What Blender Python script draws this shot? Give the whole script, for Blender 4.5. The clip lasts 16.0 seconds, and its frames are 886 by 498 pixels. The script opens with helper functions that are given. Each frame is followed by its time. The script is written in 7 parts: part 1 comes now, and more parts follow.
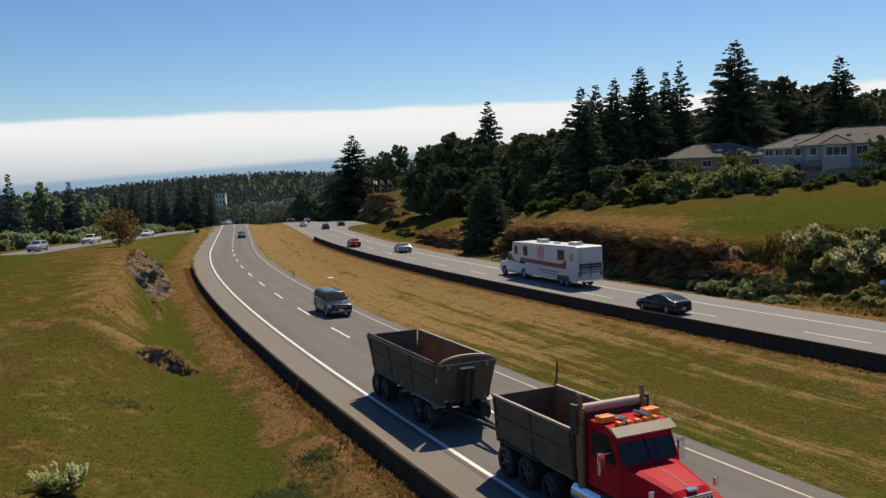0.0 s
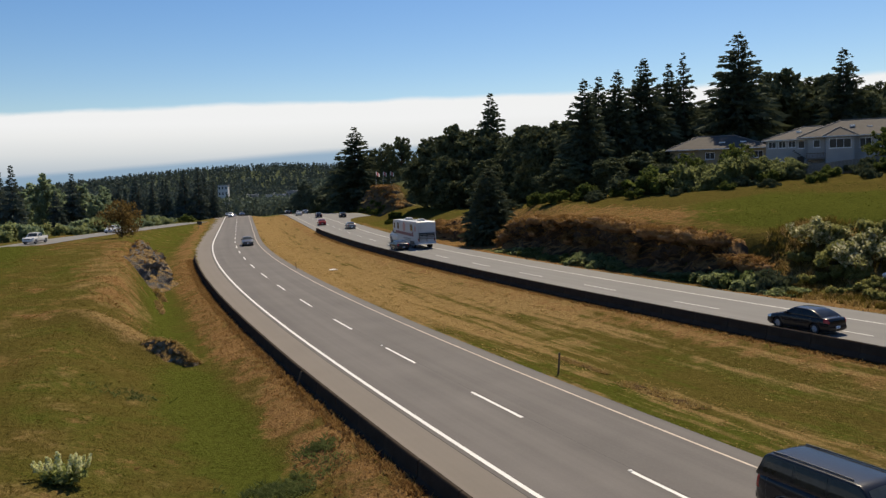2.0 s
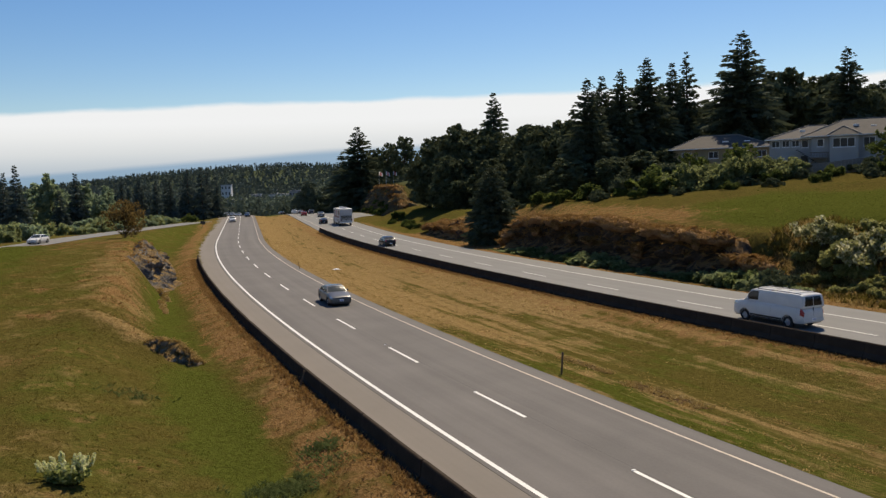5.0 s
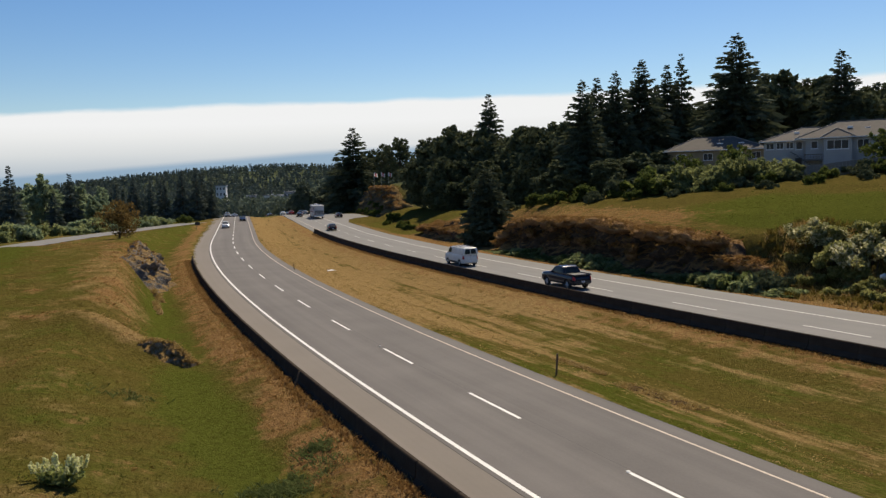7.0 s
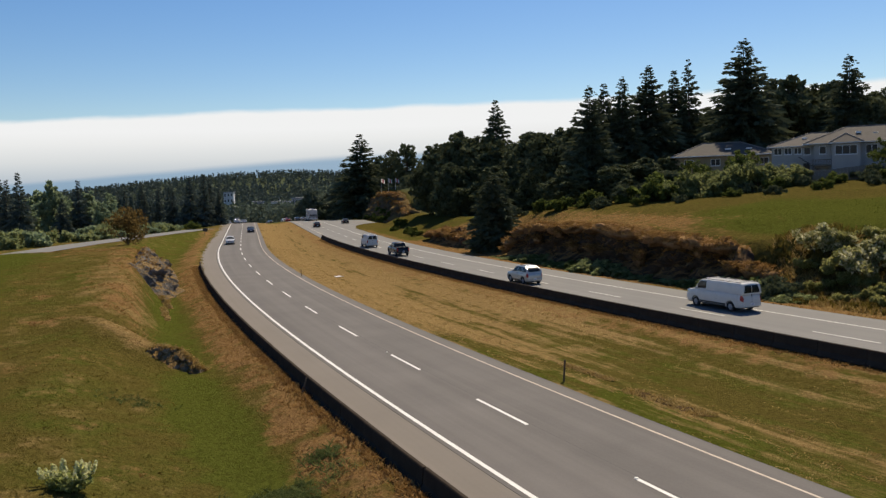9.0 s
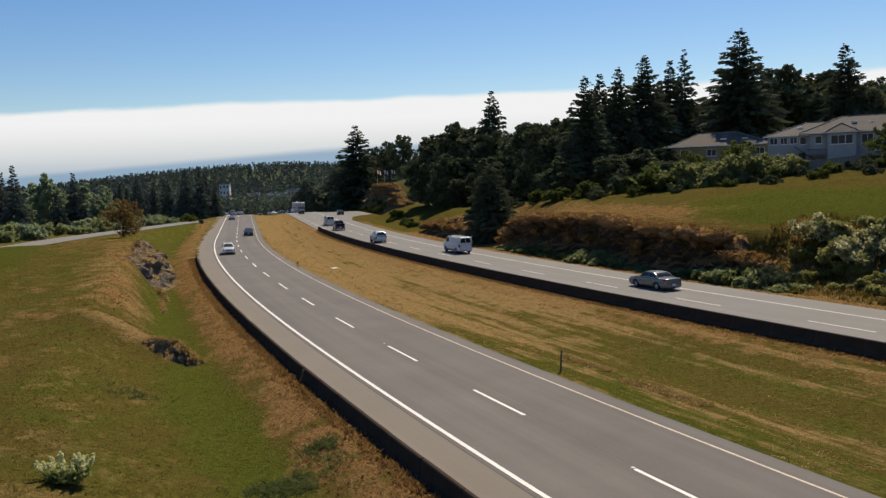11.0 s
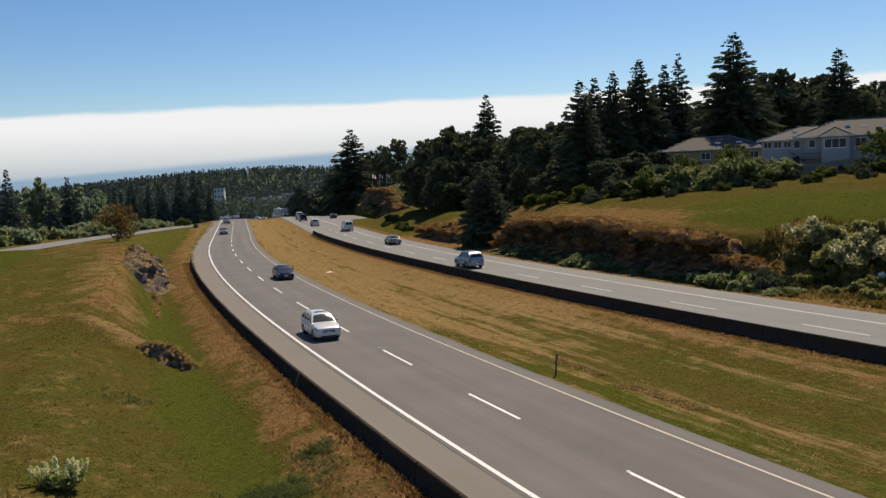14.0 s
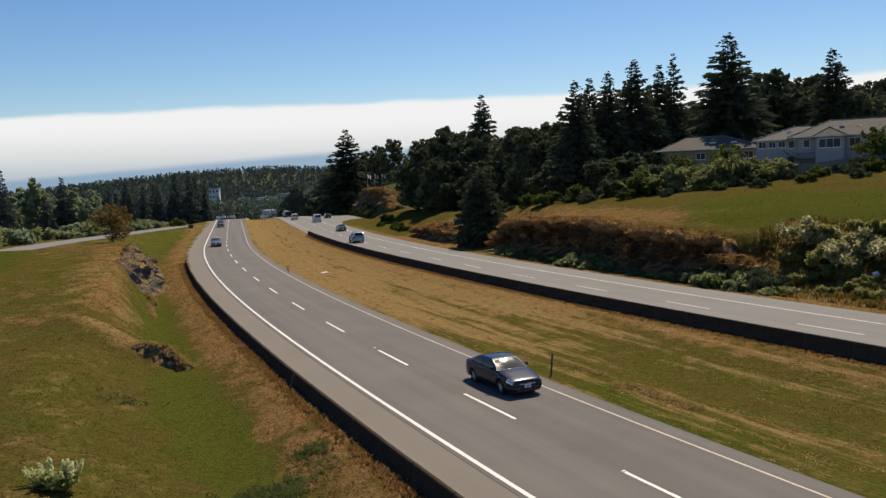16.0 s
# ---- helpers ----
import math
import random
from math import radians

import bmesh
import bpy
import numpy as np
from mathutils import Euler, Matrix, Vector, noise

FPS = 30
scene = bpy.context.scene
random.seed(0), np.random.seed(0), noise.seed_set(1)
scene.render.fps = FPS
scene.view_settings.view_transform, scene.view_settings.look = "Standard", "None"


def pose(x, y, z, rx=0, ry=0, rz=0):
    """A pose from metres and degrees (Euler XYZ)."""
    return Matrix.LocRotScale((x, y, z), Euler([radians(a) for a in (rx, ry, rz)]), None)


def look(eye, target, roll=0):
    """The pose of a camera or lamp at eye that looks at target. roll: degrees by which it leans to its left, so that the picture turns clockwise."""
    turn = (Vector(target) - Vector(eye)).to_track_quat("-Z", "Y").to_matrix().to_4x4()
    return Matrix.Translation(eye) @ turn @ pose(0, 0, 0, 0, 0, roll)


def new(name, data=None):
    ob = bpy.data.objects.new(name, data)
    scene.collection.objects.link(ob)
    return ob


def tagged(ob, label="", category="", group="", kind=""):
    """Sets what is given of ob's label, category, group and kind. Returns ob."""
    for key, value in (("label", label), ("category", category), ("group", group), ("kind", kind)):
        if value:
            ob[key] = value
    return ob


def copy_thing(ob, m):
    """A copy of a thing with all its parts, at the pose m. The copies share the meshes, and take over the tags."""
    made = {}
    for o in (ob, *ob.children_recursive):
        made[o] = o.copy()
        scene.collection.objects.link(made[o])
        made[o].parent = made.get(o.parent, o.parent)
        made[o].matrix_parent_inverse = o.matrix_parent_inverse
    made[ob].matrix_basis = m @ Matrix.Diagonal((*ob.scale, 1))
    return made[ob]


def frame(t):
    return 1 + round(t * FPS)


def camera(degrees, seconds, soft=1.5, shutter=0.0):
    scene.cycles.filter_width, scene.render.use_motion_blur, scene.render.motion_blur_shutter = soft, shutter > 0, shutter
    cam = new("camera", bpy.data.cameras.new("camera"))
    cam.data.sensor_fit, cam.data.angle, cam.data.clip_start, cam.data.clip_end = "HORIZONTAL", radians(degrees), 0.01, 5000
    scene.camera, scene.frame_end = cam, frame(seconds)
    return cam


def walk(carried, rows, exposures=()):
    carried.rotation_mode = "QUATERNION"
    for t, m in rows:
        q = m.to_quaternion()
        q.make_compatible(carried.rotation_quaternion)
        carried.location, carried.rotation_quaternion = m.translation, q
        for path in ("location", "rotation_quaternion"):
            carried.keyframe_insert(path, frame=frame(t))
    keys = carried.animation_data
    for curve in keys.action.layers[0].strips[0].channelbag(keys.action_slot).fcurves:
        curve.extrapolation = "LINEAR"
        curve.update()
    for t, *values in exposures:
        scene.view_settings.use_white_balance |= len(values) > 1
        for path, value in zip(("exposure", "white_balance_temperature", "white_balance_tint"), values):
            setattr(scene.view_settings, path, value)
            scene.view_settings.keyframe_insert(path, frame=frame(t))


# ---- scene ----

# ---------------------------------------------------------------- camera
EYE = (0.0, 0.0, 9.67)
cam = camera(56.0, 16.0, soft=1.4)
HELD = [
    (0.0, 85.774, 2.040, -0.554), (0.5, 85.781, 2.088, -0.231), (1.0, 86.069, 2.011, -0.345),
    (1.5, 85.467, 2.144, -0.399), (2.0, 85.228, 1.972, -0.384), (2.5, 85.186, 1.922, -0.293),
    (3.0, 85.012, 2.021, -0.169), (3.5, 85.309, 1.998, -0.164), (4.0, 85.164, 2.028, -0.157),
    (6.5, 85.291, 1.899, -0.320), (7.0, 85.281, 1.917, -0.513), (7.5, 85.176, 1.810, -0.406),
    (8.0, 85.328, 1.827, -0.255), (8.5, 85.732, 1.829, -0.341), (9.0, 85.709, 2.018, -0.027),
    (11.5, 85.035, 2.261, -0.321), (12.0, 85.122, 2.247, -0.195), (12.5, 85.258, 2.251, -0.284),
    (13.0, 85.331, 2.288, -0.184), (13.5, 85.232, 2.278, -0.410), (14.0, 85.350, 2.270, -0.638),
    (14.5, 85.632, 2.485, -0.271), (15.0, 85.688, 2.446, -0.331), (15.5, 85.580, 2.329, -0.568),
    (16.0, 85.342, 2.312, -0.956),
]
walk(cam, [(t, pose(*EYE, rx, ry, rz)) for t, rx, ry, rz in HELD], exposures=[(0, 0.22, 7050, 10), (16, 0.22, 7050, 10)])

# ---------------------------------------------------------------- light
SUN_AZ, SUN_EL = 22.0, 53.0          # degrees: clockwise from +y, above the horizon
world = bpy.data.worlds.new("sky")
scene.world = world
world.use_nodes = True
wn, wl = world.node_tree.nodes, world.node_tree.links
wn.clear()
sky = wn.new("ShaderNodeTexSky")
sky.sky_type = "NISHITA"
sky.sun_disc = False
sky.sun_elevation = radians(SUN_EL)
sky.sun_rotation = radians(SUN_AZ)
sky.altitude = 50
sky.air_density, sky.dust_density, sky.ozone_density = 1.0, 0.3, 4.0
bg = wn.new("ShaderNodeBackground")
bg.inputs["Strength"].default_value = 0.091
wo = wn.new("ShaderNodeOutputWorld")
deep = wn.new("ShaderNodeHueSaturation")
deep.inputs["Saturation"].default_value = 1.27
deep.inputs["Hue"].default_value = 0.507
wl.new(sky.outputs[0], deep.inputs["Color"])
wl.new(deep.outputs[0], bg.inputs[0])
wl.new(bg.outputs[0], wo.inputs[0])
sun = new("sun", bpy.data.lights.new("sun", "SUN"))
sun.data.energy, sun.data.angle, sun.data.color = 5.0, radians(0.53), (1.0, 0.885, 0.70)
a, e = radians(SUN_AZ), radians(SUN_EL)
sun.matrix_world = look((0, 0, 0), (-math.sin(a) * math.cos(e), -math.cos(a) * math.cos(e), -math.sin(e)))


# ---------------------------------------------------------------- materials
def mat(name, rough=0.6, metal=0.0, spec=0.5):
    m = bpy.data.materials.new(name)
    m.use_nodes = True
    b = m.node_tree.nodes["Principled BSDF"]
    b.inputs["Roughness"].default_value = rough
    b.inputs["Metallic"].default_value = metal
    b.inputs["Specular IOR Level"].default_value = spec
    return m, m.node_tree.nodes, m.node_tree.links, b


def ramp(nodes, links, fac, stops):
    r = nodes.new("ShaderNodeValToRGB")
    el = r.color_ramp.elements
    while len(el) < len(stops):
        el.new(0.5)
    for s, (p, c) in zip(el, stops):
        s.position, s.color = p, (*c, 1)
    links.new(fac, r.inputs[0])
    return r.outputs[0]


def noise_tex(nodes, links, coord, scale, detail=4.0, rough=0.6, stretch=None):
    n = nodes.new("ShaderNodeTexNoise")
    n.inputs["Scale"].default_value = scale
    n.inputs["Detail"].default_value = detail
    n.inputs["Roughness"].default_value = rough
    if stretch:
        mp = nodes.new("ShaderNodeMapping")
        mp.inputs["Scale"].default_value = stretch
        links.new(coord, mp.inputs[0])
        coord = mp.outputs[0]
    links.new(coord, n.inputs["Vector"])
    return n.outputs[0]


def mix(nodes, links, fac, a, b, mode="MIX"):
    m = nodes.new("ShaderNodeMix")
    m.data_type, m.blend_type = "RGBA", mode
    for sock, v in ((m.inputs[0], fac), (m.inputs[6], a), (m.inputs[7], b)):
        if isinstance(v, (int, float)):
            sock.default_value = v
        elif isinstance(v, tuple):
            sock.default_value = (*v, 1)
        else:
            links.new(v, sock)
    return m.outputs[2]


def bump(nodes, links, height, b, strength=0.4, dist=0.05):
    n = nodes.new("ShaderNodeBump")
    n.inputs["Strength"].default_value, n.inputs["Distance"].default_value = strength, dist
    links.new(height, n.inputs["Height"])
    links.new(n.outputs[0], b.inputs["Normal"])


def plain(name, colour, rough=0.5, metal=0.0, spec=0.5, vary=0.12, scale=3.0, coat=0.0):
    """A surface of one colour with soiling at two scales."""
    m, n, l, b = mat(name, rough, metal, spec)
    co = n.new("ShaderNodeTexCoord").outputs["Object"]
    big = noise_tex(n, l, co, scale, 3)
    fine = noise_tex(n, l, co, scale * 14, 3)
    f = mix(n, l, 0.4, big, fine)
    dark = tuple(c * (1 - vary) for c in colour)
    light = tuple(min(1, c * (1 + vary)) for c in colour)
    l.new(ramp(n, l, f, [(0.3, dark), (0.7, light)]), b.inputs["Base Color"])
    b.inputs["Coat Weight"].default_value = coat
    b.inputs["Coat Roughness"].default_value = 0.05
    return m


def paint(name, colour, metallic=0.0, rough=0.26, coat=0.28, spec=0.25):
    """Car paint: a base under clear coat, a little road dust low down the sides."""
    m, n, l, b = mat(name, rough, metallic, spec)
    co = n.new("ShaderNodeTexCoord").outputs["Object"]
    f = noise_tex(n, l, co, 2.0, 4)
    l.new(ramp(n, l, f, [(0.3, tuple(c * 0.9 for c in colour)), (0.75, colour)]), b.inputs["Base Color"])
    b.inputs["Coat Weight"].default_value = coat
    b.inputs["Coat Roughness"].default_value = 0.03
    return m


def asphalt(name, dark, light):
    m, n, l, b = mat(name, 0.88, 0, 0.25)
    uv = n.new("ShaderNodeUVMap")
    uv.uv_map = "lane"
    geo = n.new("ShaderNodeNewGeometry").outputs["Position"]
    tracks = noise_tex(n, l, uv.outputs[0], 1.0, 4, 0.6, (0.85, 0.010, 1))
    patch = noise_tex(n, l, geo, 0.22, 4)
    grit = noise_tex(n, l, geo, 9, 4, 0.8)
    f = mix(n, l, 0.36, tracks, patch)
    f = mix(n, l, 0.22, f, grit)
    l.new(ramp(n, l, f, [(0.3, dark), (0.7, light)]), b.inputs["Base Color"])
    bump(n, l, grit, b, 0.25, 0.01)
    return m


ASPHALT_OLD = asphalt("asphalt_grey_brown", (0.077, 0.072, 0.070), (0.150, 0.139, 0.133))
ASPHALT_SHOULDER = asphalt("asphalt_shoulder", (0.133, 0.118, 0.102), (0.176, 0.156, 0.137))
ASPHALT_PALE = asphalt("asphalt_pale", (0.126, 0.125, 0.123), (0.188, 0.186, 0.181))
LINE_WHITE = plain("line_white", (0.590, 0.590, 0.576), 0.6, vary=0.10, scale=2)
LINE_WORN = plain("line_worn_white", (0.430, 0.426, 0.413), 0.6, vary=0.15, scale=2)
LINE_YELLOW = plain("line_yellow", (0.40, 0.335, 0.265), 0.6, vary=0.18, scale=2)
# barrier concrete near black: shade of the side facing the eye, put into base colour
CONCRETE_IN_SHADE = plain("barrier_concrete_in_shade", (0.046, 0.036, 0.028), 1.0, spec=0.03, vary=0.3, scale=1.2)
WOOD = plain("weathered_wood", (0.117, 0.0765, 0.045), 0.9, vary=0.3, scale=5)
BARK = plain("bark", (0.075, 0.055, 0.042), 0.95, vary=0.35, scale=3)


def ground_material():
    m, n, l, b = mat("grassland", 1.0, 0, 0.0)
    geo = n.new("ShaderNodeNewGeometry").outputs["Position"]
    zone = n.new("ShaderNodeVertexColor")
    zone.layer_name = "zone"
    sp = n.new("ShaderNodeSeparateColor")
    l.new(zone.outputs[0], sp.inputs[0])
    uv = n.new("ShaderNodeUVMap")
    uv.uv_map = "along"
    big = noise_tex(n, l, geo, 0.10, 5, 0.65)
    mid = noise_tex(n, l, geo, 0.9, 5, 0.7)
    fine = noise_tex(n, l, geo, 7.0, 5, 0.75)
    swath = noise_tex(n, l, uv.outputs[0], 1.0, 5, 0.65, (1.0, 0.075, 1))
    green = ramp(n, l, fine, [(0.25, (0.042, 0.048, 0.009)), (0.5, (0.082, 0.092, 0.016)), (0.8, (0.130, 0.138, 0.030))])
    olive = ramp(n, l, fine, [(0.25, (0.054, 0.044, 0.011)), (0.5, (0.108, 0.087, 0.022)), (0.8, (0.170, 0.132, 0.040))])
    straw = ramp(n, l, fine, [(0.25, (0.135, 0.080, 0.025)), (0.5, (0.285, 0.188, 0.076)), (0.8, (0.43, 0.31, 0.145))])
    rust = ramp(n, l, fine, [(0.25, (0.109, 0.0579, 0.0216)), (0.5, (0.247, 0.143, 0.057)), (0.8, (0.385, 0.238, 0.108))])

    def spread(val, src, amp):
        add = n.new("ShaderNodeMath")
        add.operation = "MULTIPLY_ADD"
        l.new(src, add.inputs[0])
        add.inputs[1].default_value = amp
        l.new(val, add.inputs[2])
        sub = n.new("ShaderNodeMath")
        sub.operation = "SUBTRACT"
        l.new(add.outputs[0], sub.inputs[0])
        sub.inputs[1].default_value = amp * 0.5
        mr = n.new("ShaderNodeMapRange")
        mr.interpolation_type = "SMOOTHSTEP"
        mr.inputs[1].default_value, mr.inputs[2].default_value = 0.30, 0.70
        l.new(sub.outputs[0], mr.inputs[0])
        return mr.outputs[0]

    patches = mix(n, l, 0.5, big, mid)
    mown = n.new("ShaderNodeAttribute")
    mown.attribute_name = "mown"
    contrast = n.new("ShaderNodeMapRange")
    contrast.inputs[1].default_value, contrast.inputs[2].default_value = 0.30, 0.70
    l.new(swath, contrast.inputs[0])
    patches = mix(n, l, mown.outputs["Fac"], patches, mix(n, l, 0.42, contrast.outputs[0], patches))
    c = mix(n, l, spread(sp.outputs[2], patches, 1.5), olive, green)
    c = mix(n, l, spread(sp.outputs[0], patches, 1.5), c, straw)
    c = mix(n, l, spread(sp.outputs[1], mid, 1.3), c, rust)
    clump = noise_tex(n, l, geo, 2.6, 6, 0.72)
    c = mix(n, l, 1.0, c, ramp(n, l, clump, [(0.30, (0.66, 0.66, 0.66)), (0.52, (1.0, 1.0, 1.0)), (0.75, (1.0, 1.0, 1.0))]), "MULTIPLY")
    c = mix(n, l, 1.0, c, (0.77, 0.78, 0.83), "MULTIPLY")
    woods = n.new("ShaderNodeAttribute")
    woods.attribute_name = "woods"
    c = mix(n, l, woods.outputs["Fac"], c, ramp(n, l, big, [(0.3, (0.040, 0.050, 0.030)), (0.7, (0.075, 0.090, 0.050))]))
    l.new(c, b.inputs["Base Color"])
    bump(n, l, mix(n, l, 0.5, clump, fine), b, 0.9, 0.22)
    return m


GROUND = ground_material()


def rock_material(name, dark, light, top, moss=0.62):
    """Fractured rock, with dry growth wherever it lies flat enough."""
    m, n, l, b = mat(name, 0.95, 0, 0.08)
    g = n.new("ShaderNodeNewGeometry")
    big = noise_tex(n, l, g.outputs["Position"], 0.7, 6, 0.7)
    fine = noise_tex(n, l, g.outputs["Position"], 5, 6, 0.75)
    rockc = ramp(n, l, mix(n, l, 0.5, big, fine), [(0.36, dark), (0.60, light)])
    sp = n.new("ShaderNodeSeparateXYZ")
    l.new(g.outputs["Normal"], sp.inputs[0])
    ad = n.new("ShaderNodeMath")
    ad.operation = "MULTIPLY_ADD"
    l.new(big, ad.inputs[0])
    ad.inputs[1].default_value = 0.7
    l.new(sp.outputs[2], ad.inputs[2])
    mr = n.new("ShaderNodeMapRange")
    mr.inputs[1].default_value, mr.inputs[2].default_value = moss + 0.22, moss + 0.50
    l.new(ad.outputs[0], mr.inputs[0])
    grass = ramp(n, l, fine, [(0.25, tuple(c * 0.45 for c in top)), (0.6, top), (0.85, tuple(c * 1.5 for c in top))])
    l.new(mix(n, l, mr.outputs[0], rockc, grass), b.inputs["Base Color"])
    bump(n, l, fine, b, 1.0, 0.35)
    return m


ROCK_BROWN = rock_material("rock_brown", (0.032, 0.025, 0.020), (0.135, 0.096, 0.070), (0.33, 0.195, 0.085), 0.50)
ROCK_GREY = rock_material("rock_grey", (0.060, 0.058, 0.055), (0.21, 0.20, 0.19), (0.30, 0.20, 0.085), 0.66)
ROCK_BANK = rock_material("rock_bank", (0.055, 0.048, 0.036), (0.17, 0.14, 0.10), (0.20, 0.145, 0.062), 0.45)
ROCK_LEDGE = rock_material("rock_ledge", (0.19, 0.155, 0.115), (0.44, 0.36, 0.265), (0.28, 0.18, 0.07), 0.45)


def leaf_material(name, dark, mid_, light, glow=0.35, rough=0.8):
    m, n, l, b = mat(name, rough, 0, 0.03)
    g = n.new("ShaderNodeNewGeometry")
    big = noise_tex(n, l, g.outputs["Position"], 0.35, 3)
    f = mix(n, l, 0.45, g.outputs["Random Per Island"], big)
    c = ramp(n, l, f, [(0.2, dark), (0.5, mid_), (0.8, light)])
    l.new(c, b.inputs["Base Color"])
    t = n.new("ShaderNodeBsdfTranslucent")
    l.new(c, t.inputs[0])
    ms = n.new("ShaderNodeMixShader")
    ms.inputs[0].default_value = glow
    l.new(b.outputs[0], ms.inputs[1])
    l.new(t.outputs[0], ms.inputs[2])
    l.new(ms.outputs[0], n["Material Output"].inputs[0])
    return m


LEAF_DARK = leaf_material("leaf_dark", (0.070, 0.082, 0.046), (0.095, 0.110, 0.060), (0.120, 0.140, 0.074), 0.20)
LEAF_FIR = leaf_material("leaf_fir", (0.062, 0.074, 0.046), (0.082, 0.098, 0.060), (0.104, 0.122, 0.072), 0.18)
LEAF_MID = leaf_material("leaf_mid", (0.0405, 0.0558, 0.0135), (0.0855, 0.11, 0.0288), (0.144, 0.171, 0.0495), 0.45)
LEAF_IVY = leaf_material("leaf_ivy", (0.075, 0.098, 0.034), (0.135, 0.165, 0.058), (0.205, 0.235, 0.090), 0.5)
LEAF_PALE = leaf_material("leaf_pale", (0.17, 0.175, 0.058), (0.255, 0.255, 0.090), (0.36, 0.345, 0.145), 0.55)
LEAF_SAGE = leaf_material("leaf_sage", (0.157, 0.185, 0.081), (0.237, 0.271, 0.123), (0.328, 0.356, 0.171), 0.55)
LEAF_CREAM = leaf_material("leaf_cream", (0.17, 0.175, 0.062), (0.29, 0.285, 0.125), (0.68, 0.64, 0.44), 0.5)
LEAF_BRONZE = leaf_material("leaf_bronze", (0.08, 0.056, 0.02), (0.155, 0.105, 0.038), (0.225, 0.155, 0.058), 0.4)
# Distance haze is painted into these three leaf colours: paler, bluer greens.
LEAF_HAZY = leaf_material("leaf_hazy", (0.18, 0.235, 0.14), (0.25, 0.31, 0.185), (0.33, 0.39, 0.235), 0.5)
LEAF_FAR_HAZY = leaf_material("leaf_far_hazy", (0.074, 0.096, 0.082), (0.098, 0.122, 0.102), (0.120, 0.146, 0.120), 0.15)
LEAF_VALLEY_HAZY = leaf_material("leaf_valley_hazy", (0.095, 0.120, 0.088), (0.125, 0.152, 0.108), (0.160, 0.190, 0.130), 0.15)
LEAF_HEDGE = leaf_material("leaf_hedge", (0.125, 0.145, 0.058), (0.180, 0.200, 0.082), (0.250, 0.270, 0.120), 0.5)
GRASS_OLIVE = leaf_material("grass_olive", (0.078, 0.061, 0.013), (0.131, 0.103, 0.024), (0.188, 0.147, 0.045), 0.55, 0.8)
GRASS_STRAW = leaf_material("grass_straw", (0.209, 0.140, 0.045), (0.319, 0.224, 0.085), (0.439, 0.329, 0.150), 0.5, 0.8)
GRASS_GREEN = leaf_material("grass_green", (0.050, 0.061, 0.010), (0.086, 0.101, 0.019), (0.129, 0.142, 0.033), 0.55, 0.8)
GRASS_RUST = leaf_material("grass_rust", (0.161, 0.087, 0.029), (0.263, 0.153, 0.057), (0.359, 0.235, 0.102), 0.5, 0.8)


# ---------------------------------------------------------------- mesh helpers
def part(name, bm, material, parent=None, label="", smooth=False):
    me = bpy.data.meshes.new(name)
    if isinstance(bm, tuple):
        me.from_pydata(np.asarray(bm[0]).reshape(-1, 3).tolist(), [], [list(map(int, q)) for q in bm[1]])
        me.update()
    else:
        bm.normal_update()
        bm.to_mesh(me)
        bm.free()
    if smooth:
        me.shade_smooth()
    me.materials.append(material)
    ob = new(name, me)
    if parent is not None:
        ob.parent = parent
    if label:
        ob["label"] = label
    return ob


def thing(name, m, label, category, group="", kind=""):
    ob = new(name)
    ob.empty_display_size = 0.3
    ob.matrix_basis = m
    return tagged(ob, label, category, group, kind)


def box(bm, lo, hi, bevel=0.0):
    vs = [bm.verts.new((x, y, z)) for x in (lo[0], hi[0]) for y in (lo[1], hi[1]) for z in (lo[2], hi[2])]
    fs = [bm.faces.new([vs[i] for i in q]) for q in
          ((0, 1, 3, 2), (4, 6, 7, 5), (0, 4, 5, 1), (2, 3, 7, 6), (0, 2, 6, 4), (1, 5, 7, 3))]
    if bevel > 0:
        edges = list({ed for f in fs for ed in f.edges})
        bmesh.ops.bevel(bm, geom=edges, offset=bevel, segments=2, affect="EDGES", profile=0.7)
    return bm


def boxes(*items):
    bm = bmesh.new()
    for it in items:
        box(bm, *it)
    return bm


def tube(bm, a, b, r0, r1=None, seg=10, caps=True):
    r1 = r0 if r1 is None else r1
    a, b = Vector(a), Vector(b)
    q = (b - a).to_track_quat("Z", "Y")
    rings = []
    for p, r in ((a, r0), (b, r1)):
        rings.append([bm.verts.new(p + q @ Vector((r * math.cos(2 * math.pi * i / seg), r * math.sin(2 * math.pi * i / seg), 0)))
                      for i in range(seg)])
    for i in range(seg):
        j = (i + 1) % seg
        bm.faces.new((rings[0][i], rings[0][j], rings[1][j], rings[1][i]))
    if caps:
        bm.faces.new(rings[0][::-1])
        bm.faces.new(rings[1])
    return bm


def tubes(*items, seg=10):
    bm = bmesh.new()
    for it in items:
        tube(bm, *it, seg=seg)
    return bm


def prism(pts, axis, lo, hi, bevel=0.0):
    """A flat outline pushed along an axis ('x', 'y' or 'z')."""
    bm = bmesh.new()
    def put(p, d):
        return {"y": (p[0], d, p[1]), "x": (d, p[0], p[1]), "z": (p[0], p[1], d)}[axis]
    a = [bm.verts.new(put(p, lo)) for p in pts]
    b = [bm.verts.new(put(p, hi)) for p in pts]
    bm.faces.new(a)
    bm.faces.new(b[::-1])
    for i in range(len(pts)):
        j = (i + 1) % len(pts)
        bm.faces.new((a[j], a[i], b[i], b[j]))
    bmesh.ops.recalc_face_normals(bm, faces=bm.faces)
